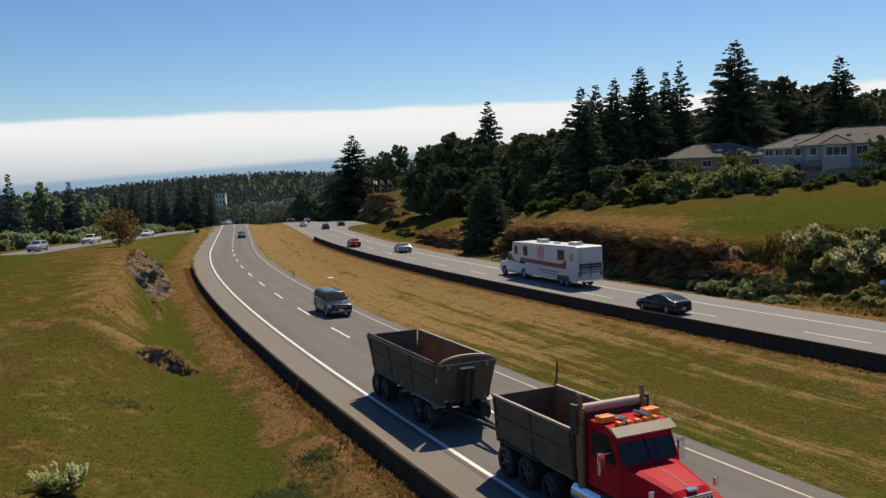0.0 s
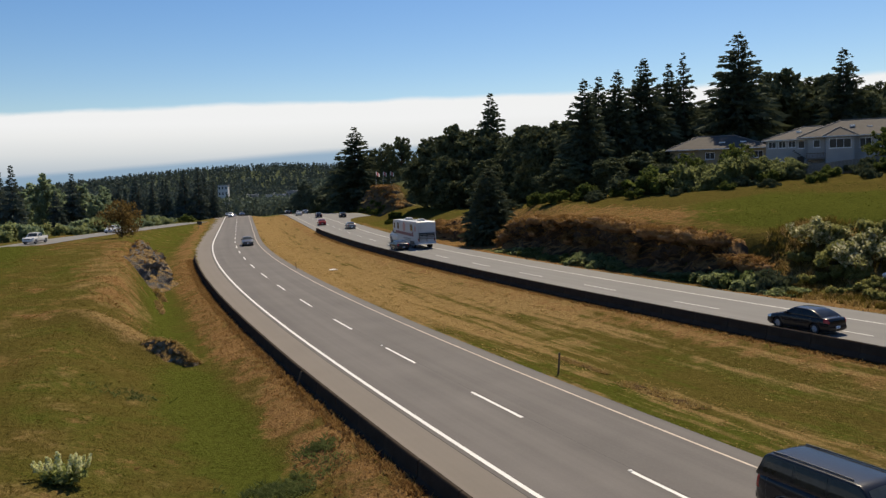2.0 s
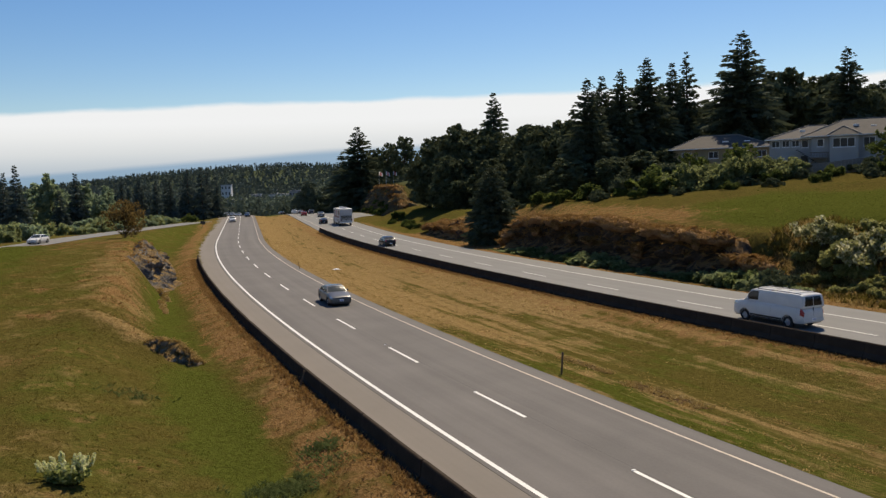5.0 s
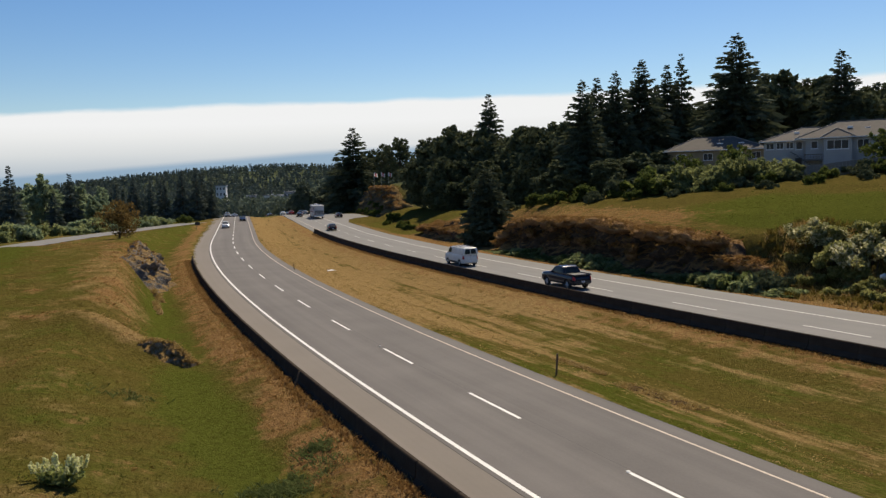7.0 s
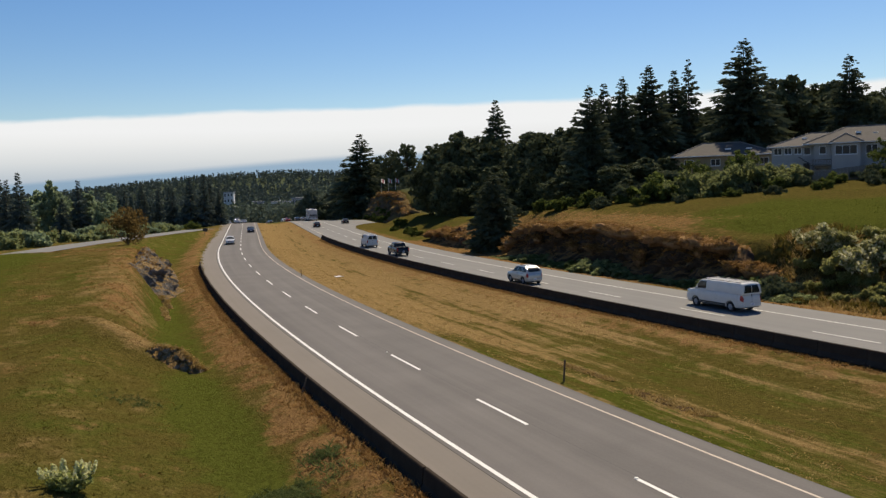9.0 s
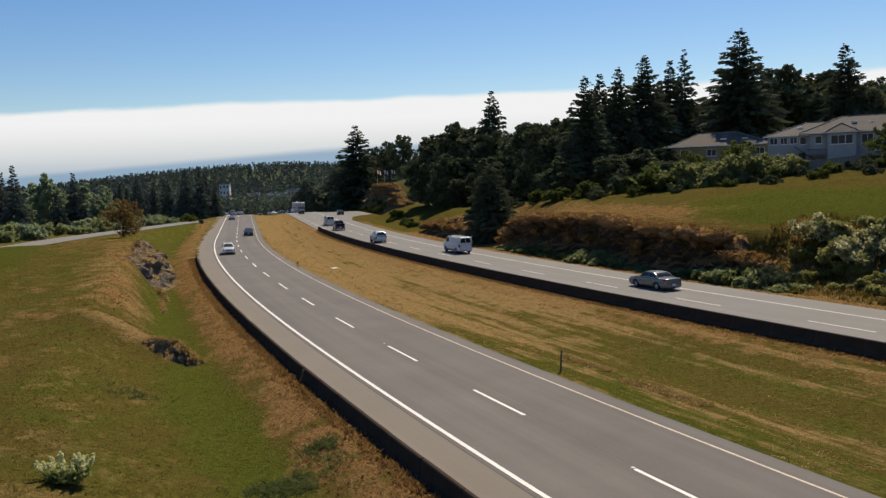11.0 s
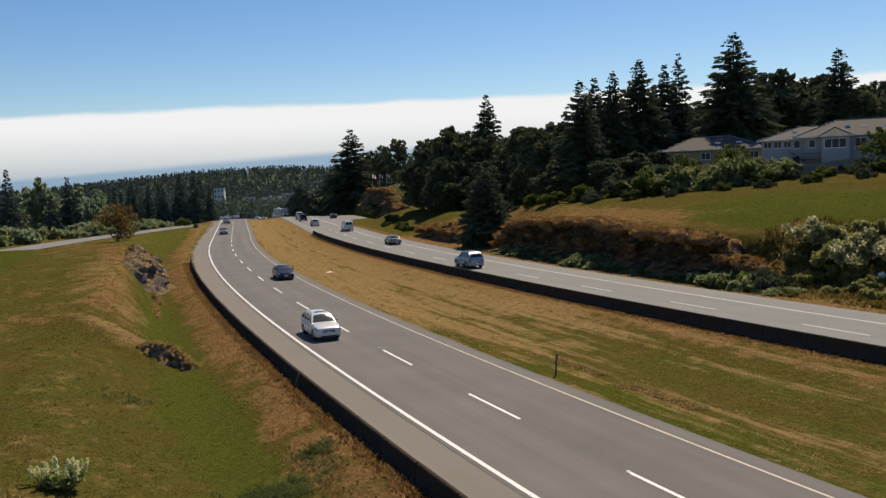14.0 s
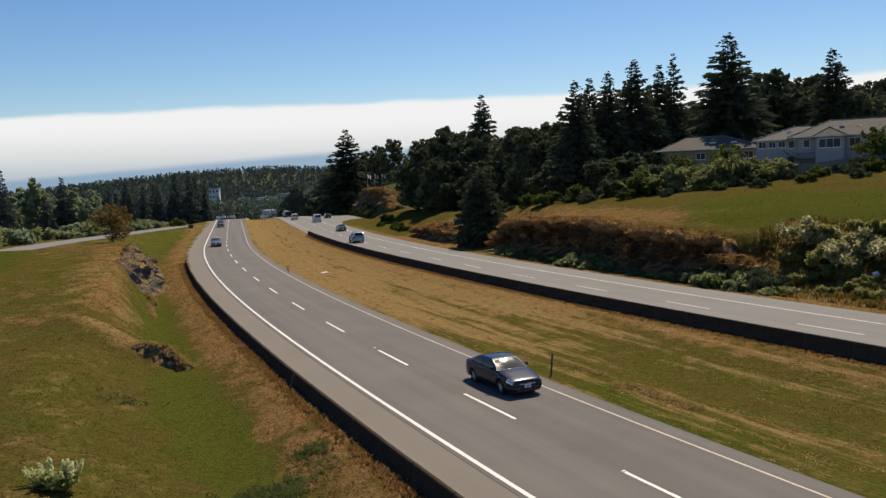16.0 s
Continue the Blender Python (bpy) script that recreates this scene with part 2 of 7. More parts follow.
    if bevel > 0:
        bmesh.ops.bevel(bm, geom=list(bm.edges), offset=bevel, segments=2, affect="EDGES", profile=0.7)
    return bm


# ---------------------------------------------------------------- the plan: two curved carriageways
FAR_BEND, FAR_K = 285.0, 0.0042      # past the crest both carriageways swing away


def bend(y, x0, b, k, y0):
    y = np.asarray(y, float)
    far = np.clip(y - FAR_BEND, 0, 140)
    turn = FAR_K * far * far / 2 + FAR_K * 140 * np.clip(y - FAR_BEND - 140, 0, None)
    return x0 + b * y + np.where(y < y0, k * (y0 - y) ** 2 / 2, 0) - turn


LINE = {1: (-1.4724, -0.236, 0.00165, 155.0), 2: (21.986, -0.245, 0.0018, 170.0)}
X0 = -3.3 - float(bend(47.9, 0, *LINE[1][1:]))
LINE[1] = (X0, *LINE[1][1:])


def line_x(c, y):
    return bend(y, *LINE[c])


def line_m(c, y):
    x0, b, k, y0 = LINE[c]
    y = np.asarray(y, float)
    return b - k * np.maximum(0, y0 - y) - FAR_K * np.clip(y - FAR_BEND, 0, 140)


def lane(c, y, o):
    """The point o metres to the right of a carriageway's middle line, at the stretch y."""
    m = line_m(c, y)
    s = np.sqrt(1 + m * m)
    return line_x(c, y) + o / s, y - o * m / s


def side_of(c, x, y):
    """Offset from a middle line and the stretch at which it is met."""
    x, y = np.asarray(x, float), np.asarray(y, float)
    s = y.copy()
    for _ in range(14):
        m = line_m(c, s)
        s = s + 0.9 * ((x - line_x(c, s)) * m + (y - s)) / (1 + m * m)
    m = line_m(c, s)
    return ((x - line_x(c, s)) - m * (y - s)) / np.sqrt(1 + m * m), s


def ease(v):
    v = np.clip(v, 0, 1)
    return v * v * (3 - 2 * v)


def table(s, rows):
    return np.interp(s, [r[0] for r in rows], [r[1] for r in rows])


def waves(x, y, scale, seed=0.0, octaves=3):
    """Smooth random height, about -1 to 1, quick on arrays."""
    x, y = np.asarray(x, float) / scale, np.asarray(y, float) / scale
    out, amp = np.zeros_like(x), 1.0
    for o in range(octaves):
        for i in range(3):
            an = seed * 1.7 + o * 2.1 + i * 2.39996
            ph = seed * 3.1 + o * 5.3 + i * 1.9
            out = out + amp * np.sin((x * math.cos(an) + y * math.sin(an)) * 6.283 * (1 + 0.23 * i) + ph
                                     + 1.3 * np.sin((y * math.cos(an) - x * math.sin(an)) * 4.1 + ph)) / 3
        x, y, amp = x * 2.17, y * 2.17, amp * 0.5
    return out / 1.6


def crest(y):
    """How far the country has dropped past the crest of the road."""
    return -10.0 * ease((np.asarray(y, float) - 258) / 230)


def frontage_z(y):
    return np.interp(y, [60, 150, 235, 300], [1.75, 1.45, 0.25, 0.0])


def ground_z(x, y):
    x, y = np.asarray(x, float), np.asarray(y, float)
    u1, s1 = side_of(1, x, y)
    u2, s2 = side_of(2, x, y)
    z = np.zeros_like(x) - 0.06
    # median: a shallow grass swale
    wide = np.maximum(np.maximum(u1 - 4.7, 0) + np.maximum(-5.6 - u2, 0), 0.01)
    t = np.clip(np.maximum(u1 - 4.7, 0) / wide, 0, 1)
    med = (u1 > 4.7) & (u2 < -5.6)
    z = np.where(med, z - 0.62 * np.sin(np.pi * t) ** 1.2 * ease(wide / 12) + 0.05 * waves(x, y, 5, 2) * np.sin(np.pi * t), z)
    # slope beside the pale carriageway
    d = u2 - 6.7 - 2.0 * ease((s2 - 158) / 16) - 8.0 * ease((s2 - 214) / 10)
    face = table(s2, [(0, 5.4), (45, 5.0), (60, 4.6), (66, 3.9), (75, 4.1), (86, 4.8), (100, 4.4), (107, 3.8), (113, 0.9),
                      (124, 1.0), (134, 1.9), (146, 1.7), (158, 0.9), (185, 0.8), (218, 1.6), (234, 8.2), (270, 9.4), (330, 6.0), (420, 0.5)])
    width = table(s2, [(0, 15), (58, 14), (62.5, 11), (67.5, 3.2), (106, 3.0), (114, 8), (130, 4), (160, 8), (205, 8), (228, 5), (300, 8)])
    top = table(s2, [(0, 5.2), (60, 4.9), (115, 4.8), (150, 2.9), (190, 2.2), (216, 2.6), (238, 9.0), (270, 10.0), (330, 6.0), (450, 1.0)])
    cut_ = ease((s2 - 63) / 3) * ease((112 - s2) / 3)
    rise = np.where(d > 2.2, -0.15 + (face + 0.15) * ease((d - 3.4 - 0.9 * cut_) / width), -0.07 * d)
    back = ease((d - 7) / 9)
    slope = table(s2, [(0, 0.115), (115, 0.115), (150, 0.09), (220, 0.04), (300, 0.02)])
    right = rise * (1 - back) + top * back + slope * np.clip(d - 9, 0, 44) + 0.25 * waves(x, y, 14, 5) * ease((d - 6) / 8)
    z = np.where(d > 0, right, z)
    # bank and ditch beside the grey carriageway
    d = -u1 - 6.5
    mound = table(s1, [(0, 0.8), (25, 1.0), (40, 1.4), (52, 1.8), (62, 2.5), (75, 3.35), (100, 3.65), (110, 3.3), (122, 2.4), (150, 1.6), (200, 0.6), (240, 0.1)])
    width = table(s1, [(0, 9), (44, 8), (58, 6), (72, 3.6), (104, 3.2), (116, 6), (200, 8)])
    left = 0.18 * ease((2.4 - d) / 2.2) - 0.5 * ease((d - 0.8) / 2.8) + (mound + 0.5) * ease((d - 4.3) / width) + 0.16 * waves(x, y, 9, 8) * ease((d - 5) / 4)
    brow = np.exp(-(((x + 18.4) * 0.92 - (y - 49.3) * 0.38) / 4.6) ** 2 - (((x + 18.4) * 0.38 + (y - 49.3) * 0.92) / 1.7) ** 2)
    left = left + 1.0 * brow * ease((d - 4) / 2)
    z = np.where(d > 0, left, z)
    # frontage road terrace
    near = ease(1 - (np.abs(x + 66) - 4.5) / 9) * ease((y - 30) / 30) * ease((262 - y) / 25) * (u1 < -8)
    z = z * (1 - near) + (frontage_z(y) - 0.05) * near
    beyond = ease((-x - 72) / 12) * (u1 < -8)
    z = z * (1 - beyond) + (1.0 * ease((300 - y) / 100) + 0.3 * waves(x, y, 30, 4)) * beyond
    # far country: a valley past the crest, then a wooded rise
    z = z + crest(y)
    far = ease((y - 330) / 120)
    hill = 46 * np.exp(-((x + 330) / 430) ** 2 - ((y - 1750) / 500) ** 2) + 18 * np.exp(-((x + 900) / 700) ** 2 - ((y - 2100) / 500) ** 2)
    z = z * (1 - far) + (-10.0 + hill) * far
    return z


# ---------------------------------------------------------------- ground
def graded(fine_lo, fine_hi, step, lo, hi, growth=1.16):
    mid_ = list(np.arange(fine_lo, fine_hi, step))
    out, s = [], step
    v = fine_hi
    while v < hi:
        out.append(v)
        s *= growth
        v += s
    out.append(hi)
    pre, s, v = [], step, fine_lo
    while v > lo:
        s *= growth
        v -= s
        pre.append(max(v, lo))
    return np.array(pre[::-1] + mid_ + out)


def zone_of(x, y):
    """How dry, how rust-brown and how lush the growth is."""
    u1, s1 = side_of(1, x, y)
    u2, s2 = side_of(2, x, y)
    n1, n2 = waves(x, y, 16, 3), waves(x, y, 7, 6)
    dry = 0.42 + 0.10 * n1
    rust = np.zeros_like(x)
    lush = 0.40 + 0.15 * n2
    # median
    med = (u1 > 4) & (u2 < -5)
    w = np.maximum(u1 - 4.6 + (-5.4 - u2), 0.1)
    t = np.clip((u1 - 4.6) / w, 0, 1)
    n3, n4 = waves(x, y, 5, 41), waves(x, y, 2.4, 43)
    swath = waves(u1, s1 * 0.05, 3.0, 15) + 0.4 * waves(u1, s1 * 0.2, 1.6, 27)      # mown rows along the road
    dry = np.where(med, 0.31 + 0.48 * ease((s1 - 34) / 40) + 0.10 * np.sin(t * 9) - 0.10 * ease((0.10 - t) / 0.10) + 0.12 * n2 + 0.10 * n4 + 0.26 * swath, dry)
    rust = np.where(med, 0.16 + 0.32 * ease((t - 0.72) / 0.15) + 0.22 * n2 + 0.06 * ease((s1 - 60) / 60), rust)
    lush = np.where(med, 0.44 + 0.26 * ease((0.26 - t) / 0.2) * ease((60 - s1) / 20) + 0.22 * n3, lush)
    # beside the pale carriageway
    d = u2 - 6.7
    r = d > 0
    dry = np.where(r, 0.20 + 0.40 * ease((68 - s2) / 8) * ease((10.5 - d) / 3) - 0.26 * ease((d - 9) / 3) * ease((84 - s2) / 8) + 0.22 * ease((s2 - 76) / 14) * ease((20 - d) / 8) - 0.25 * ease((d - 19) / 6) + 0.14 * n3, dry)
    rust = np.where(r, 0.16 + 0.42 * ease((3 - d) / 2) + 0.42 * ease((s2 - 70) / 14) * ease((19 - d) / 8) + 0.02 * ease((d - 22) / 8) + 0.16 * n2, rust)
    lawn = ease((s2 - 146) / 10) * ease((212 - s2) / 12)
    away = ease((s2 - 196) / 12)
    dry = np.where(r, dry - 0.34 * lawn - 0.3 * away, dry)
    rust = np.where(r, rust - 0.40 * lawn - 0.5 * away, rust)
    lush = np.where(r, 0.85 * ease((d - 9) / 3) * ease((92 - s2) / 16) * ease((30 - d) / 8) + 0.20 + 0.22 * lawn, lush)
    # bank beside the grey carriageway
    d = -u1 - 6.5
    l = d > 0
    brow = np.exp(-(((x + 18.6) * 0.92 - (y - 49.4) * 0.38) / 4.8) ** 2 - (((x + 18.6) * 0.38 + (y - 49.4) * 0.92) / 1.5) ** 2)
    edge = np.exp(-((d - 7.5) / 2.6) ** 2) * ease((s1 - 56) / 8) * ease((122 - s1) / 8)
    wild = ease((d - 14) / 7) * ease((s1 - 34) / 14) * ease((112 - s1) / 10)      # greener flank away from the road
    pool = np.exp(-((d - 4.6) / 1.5) ** 2 - ((s1 - 36.5) / 6.5) ** 2)             # lush hollow in the ditch
    top = ease((d - 8) / 4) * ease((s1 - 88) / 16)
    ditch = np.exp(-((d - 4.6) / 1.5) ** 2) * ease((s1 - 34) / 10) * ease((100 - s1) / 12)     # green strip down the ditch
    patch = np.clip(waves(x, y, 9, 52), -1, 1) * ease((d - 8) / 4) * ease((90 - s1) / 20)        # tawny and green patches
    dry = np.where(l, 0.25 + 0.22 * n3 + 0.12 * n4 + 0.50 * brow + 0.24 * edge + 0.14 * ease((3.6 - d) / 2.4) - 0.30 * wild - 0.30 * pool + 0.06 * top - 0.16 * ditch + 0.14 * patch, dry)
    rust = np.where(l, 0.25 + 0.36 * ease((4.0 - d) / 2.2) + 0.24 * edge + 0.06 * brow + 0.16 * top + 0.26 * n2 - 0.18 * n3 - 0.26 * wild - 0.34 * pool - 0.30 * ditch + 0.20 * patch, rust)
    lush = np.where(l, 0.40 + 0.55 * pool + 0.50 * wild + 0.24 * n2 + 0.14 * n4 - 0.30 * brow + 0.25 * ease((s1 - 122) / 20) + 0.34 * ditch - 0.16 * patch, lush)
    far = ease((y - 260) / 60)
    return dry * (1 - far), rust * (1 - far), lush * (1 - far) + 0.95 * far


xs = graded(-62, 62, 0.8, -3600, 3600, 1.10)
ys = graded(14, 140, 0.8, -420, 4600, 1.07)
gx, gy = np.meshgrid(xs, ys)
gz_ = ground_z(gx, gy)
nx, ny = len(xs), len(ys)
idx = np.arange(nx * ny).reshape(ny, nx)
quads = np.stack([idx[:-1, :-1], idx[:-1, 1:], idx[1:, 1:], idx[1:, :-1]], -1).reshape(-1, 4)
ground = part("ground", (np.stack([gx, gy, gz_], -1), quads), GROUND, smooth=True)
tagged(ground, "sunlit grassland, part green and part dry straw", "ground", kind="structure")
me = ground.data
dry, rust, lush = zone_of(gx, gy)
col = np.stack([dry, rust, lush, np.ones_like(dry)], -1).clip(0, 1).reshape(-1, 4)
ca = me.color_attributes.new("zone", "FLOAT_COLOR", "POINT")
ca.data.foreach_set("color", col.astype(np.float32).ravel())
u1g, s1g = side_of(1, gx, gy)
u2g, s2g = side_of(2, gx, gy)
mw = me.attributes.new("mown", "FLOAT", "POINT")
mw.data.foreach_set("value", ((u1g > 4) & (u2g < -5)).astype(np.float32).ravel())
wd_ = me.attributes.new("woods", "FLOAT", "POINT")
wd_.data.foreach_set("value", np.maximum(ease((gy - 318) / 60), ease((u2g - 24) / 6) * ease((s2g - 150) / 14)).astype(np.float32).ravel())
uvl = me.uv_layers.new(name="along")
loop = np.zeros(len(me.loops), np.int32)
me.loops.foreach_get("vertex_index", loop)
uvl.data.foreach_set("uv", np.stack([u1g.ravel()[loop], s1g.ravel()[loop]], -1).astype(np.float32).ravel())


# ---------------------------------------------------------------- roads
def ribbon(name, c, o0, o1, y0, y1, z, material, parent=None, step=3.0, cols=1, skirt=0.0, label=""):
    """A strip along a carriageway from offset o0 to o1."""
    n = max(2, int((y1 - y0) / step) + 1)
    yy = np.linspace(y0, y1, n)
    off = list(np.linspace(o0, o1, cols + 1))
    V, F, UV = [], [], []
    prof = [(o, z) for o in off]
    if skirt:
        prof = [(o0 - 0.02, z - skirt)] + prof + [(o1 + 0.02, z - skirt)]
    for y in yy:
        for o, h in prof:
            X, Y = lane(c, y, o)
            V.append((float(X), float(Y), h + float(crest(Y))))
            UV.append((o, y))
    k = len(prof)
    for i in range(n - 1):
        for j in range(k - 1):
            F.append((i * k + j, i * k + j + 1, (i + 1) * k + j + 1, (i + 1) * k + j))
    ob = part(name, (V, F), material, parent, label)
    m_ = ob.data
    lp = np.zeros(len(m_.loops), np.int32)
    m_.loops.foreach_get("vertex_index", lp)
    m_.uv_layers.new(name="lane").data.foreach_set("uv", np.array(UV)[lp].astype(np.float32).ravel())
    return ob


road_1 = ribbon("road_1", 1, -4.0, 4.55, -300, 425, 0.0, ASPHALT_OLD, cols=4, skirt=0.25)
tagged(road_1, "worn grey-brown asphalt carriageway of two lanes", "road", kind="structure")
sh = ribbon("shoulder", 1, -6.75, -4.02, -300, 425, 0.0, ASPHALT_SHOULDER, road_1, skirt=0.25, label="paler sandy shoulder")
road_2 = ribbon("road_2", 2, -5.3, 6.65, -300, 425, 0.0, ASPHALT_PALE, cols=4, skirt=0.25)
tagged(road_2, "pale grey asphalt carriageway of two lanes", "road", kind="structure")
V_, F_, U_ = [], [], []
for i, (s_, o_) in enumerate(((206, 6.68), (222, 9.0), (231, 12.5), (236, 17.0), (250, 17.0), (262, 17.0), (272, 12.0), (286, 6.68))):
    for o2 in (6.66, o_):
        X_, Y_ = lane(2, s_, o2)
        V_.append((float(X_), float(Y_), -0.004 + float(crest(Y_))))
        U_.append((o2, s_))
    if i:
        F_.append((2 * i - 2, 2 * i - 1, 2 * i + 1, 2 * i))
side_road = part("side_road", (V_, F_), ASPHALT_PALE, road_2, "pale mouth of a side road")
lp = np.zeros(len(side_road.data.loops), np.int32)
side_road.data.loops.foreach_get("vertex_index", lp)
side_road.data.uv_layers.new(name="lane").data.foreach_set("uv", np.array(U_)[lp].astype(np.float32).ravel())
ribbon("edge_line", 1, -3.80, -3.62, -300, 420, 0.006, LINE_WHITE, road_1, label="solid white edge line")
ribbon("edge_line", 1, 3.63, 3.73, -300, 420, 0.006, LINE_YELLOW, road_1, label="faded yellow edge line")
ribbon("edge_line", 2, 3.58, 3.74, -300, 420, 0.006, LINE_WORN, road_2, label="worn white edge line")
ribbon("edge_line", 2, -3.72, -3.60, -300, 420, 0.006, LINE_YELLOW, road_2, label="faded yellow edge line")


def dashes(c, start, period, length, lo, hi, half, road, material):
    found = []
    for way in (1, -1):
        s = start
        while lo < s < hi:
            m_ = float(line_m(c, s))
            found.append((s, math.sqrt(1 + m_ * m_)))
            s += way * period / math.sqrt(1 + m_ * m_)
    for s, k in sorted(set(found)):
        ribbon("lane_dash", c, -half, half, s - length / k, s, 0.006, material, road, step=2.4)


dashes(1, 58.9, 11.7, 4.7, -40, 330, 0.075, road_1, LINE_WHITE)
dashes(2, 72.9, 12.1, 4.7, 10, 330, 0.07, road_2, LINE_WORN)
SEAM = plain("tar_seam", (0.05, 0.047, 0.046), 0.8, vary=0.2, scale=2)
ribbon("joint_seam", 1, 0.15, 0.18, -40, 240, 0.004, SEAM, road_1, label="dark tar seam")
for y_ in (26.4, 48.7):
    X_, Y_ = lane(1, y_, 0)
    part("road_stud", box(bmesh.new(), (-0.06, -0.06, 0.0), (0.06, 0.06, 0.035), 0.012), LINE_WHITE, road_1).location = (float(X_), float(Y_), 0)

# frontage road on its terrace
V_, F_, U_ = [], [], []
fy = np.linspace(-60, 228, 70)
for i, y_ in enumerate(fy):
    for dx in (-3.6, 3.6):
        V_.append((-66 + dx + 0.5 * math.sin(y_ / 40), y_, float(frontage_z(y_)) + 0.03))
        U_.append((dx, y_))
    if i:
        F_.append((2 * i - 2, 2 * i - 1, 2 * i + 1, 2 * i))
road_3 = part("road_3", (V_, F_), ASPHALT_PALE)
tagged(road_3, "narrow pale frontage road on a grass terrace", "road", kind="structure")
lp = np.zeros(len(road_3.data.loops), np.int32)
road_3.data.loops.foreach_get("vertex_index", lp)
road_3.data.uv_layers.new(name="lane").data.foreach_set("uv", np.array(U_)[lp].astype(np.float32).ravel())


# ---------------------------------------------------------------- concrete barriers
def barrier_unit(length):
    """One precast length: a wide foot, a steep upper face, bevelled top, lifting slots."""
    prof = [(-0.30, 0.0), (-0.30, 0.08), (-0.13, 0.30), (-0.085, 0.76), (-0.055, 0.80), (0.055, 0.80), (0.085, 0.76), (0.13, 0.30), (0.30, 0.08), (0.30, 0.0)]
    bm = prism(prof, "x", -length / 2 + 0.012, length / 2 - 0.012)
    return bm


unit = part("concrete_barrier", barrier_unit(3.0), CONCRETE_IN_SHADE)
tagged(unit, "weathered precast concrete road barrier, shade painted into its colour", "barrier", "roadside barriers")
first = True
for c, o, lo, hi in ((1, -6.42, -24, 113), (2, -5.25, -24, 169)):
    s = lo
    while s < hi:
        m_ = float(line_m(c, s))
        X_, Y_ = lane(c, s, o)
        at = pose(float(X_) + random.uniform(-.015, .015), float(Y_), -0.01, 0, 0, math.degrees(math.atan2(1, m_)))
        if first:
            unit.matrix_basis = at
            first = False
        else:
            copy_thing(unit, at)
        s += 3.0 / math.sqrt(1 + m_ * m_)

# ---------------------------------------------------------------- sky and distance
def backdrop(name, dist, a0, a1, z_lo, z_hi, material, label, wobble=0.0, seed=0, rows_=6):
    n = int((a1 - a0) * 1.25)
    V, F = [], []
    for i in range(n + 1):
        t = i / n
        an = radians(a0 + (a1 - a0) * t)
        top_ = z_hi(t) if callable(z_hi) else z_hi
        top_ += wobble * (noise.noise((t * 9, seed, 0)) + 0.5 * noise.noise((t * 31, seed, 3)))
        for j in range(rows_ + 1):
            V.append((dist * math.sin(an), dist * math.cos(an), z_lo + (top_ - z_lo) * j / rows_))
    k = rows_ + 1
    for i in range(n):
        for j in range(rows_):
            F.append((i * k + j, (i + 1) * k + j, (i + 1) * k + j + 1, i * k + j + 1))
    ob = part(name, (V, F), material, smooth=True)
    rise_ = ob.data.attributes.new("rise", "FLOAT", "POINT")
    rise_.data.foreach_set("value", np.tile(np.arange(k) / rows_, n + 1).astype(np.float32))
    return tagged(ob, label, "backdrop", kind="structure")


def cloud_material():
    m, n, l, b = mat("cloud_white", 1.0, 0, 0)
    g = n.new("ShaderNodeNewGeometry").outputs["Position"]
    sp = n.new("ShaderNodeSeparateXYZ")
    l.new(g, sp.inputs[0])
    wob = noise_tex(n, l, g, 0.0022, 6, 0.6, (1, 1, 3))
    ad = n.new("ShaderNodeMath")
    ad.operation = "MULTIPLY_ADD"
    l.new(wob, ad.inputs[0])
    ad.inputs[1].default_value = 46
    low = n.new("ShaderNodeMapRange")           # the bank sinks toward the west
    low.interpolation_type = "SMOOTHSTEP"
    low.inputs[1].default_value, low.inputs[2].default_value = -2300, -700
    low.inputs[3].default_value, low.inputs[4].default_value = 46, -9
    l.new(sp.outputs[0], low.inputs[0])
    lift = n.new("ShaderNodeMath")
    lift.operation = "ADD"
    l.new(sp.outputs[2], lift.inputs[0])
    l.new(low.outputs[0], lift.inputs[1])
    l.new(lift.outputs[0], ad.inputs[2])
    up = n.new("ShaderNodeMapRange")
    up.interpolation_type = "SMOOTHSTEP"
    up.inputs[1].default_value, up.inputs[2].default_value = 462, 428
    l.new(ad.outputs[0], up.inputs[0])
    hue = n.new("ShaderNodeMapRange")
    hue.inputs[1].default_value, hue.inputs[2].default_value = 60, 330
    l.new(sp.outputs[2], hue.inputs[0])
    # emitted colour, with haze blue painted into the foot of the bank
    c = ramp(n, l, hue.outputs[0], [(0.0, (0.36, 0.47, 0.62)), (0.22, (0.50, 0.58, 0.67)), (0.48, (0.66, 0.715, 0.775)), (0.8, (0.79, 0.835, 0.89)), (1.0, (0.84, 0.885, 0.95))])
    em = n.new("ShaderNodeEmission")
    em.inputs[1].default_value = 0.86
    l.new(c, em.inputs[0])
    tr = n.new("ShaderNodeBsdfTransparent")
    ms = n.new("ShaderNodeMixShader")
    l.new(up.outputs[0], ms.inputs[0])
    l.new(tr.outputs[0], ms.inputs[1])
    l.new(em.outputs[0], ms.inputs[2])
    l.new(ms.outputs[0], n["Material Output"].inputs[0])
    return m


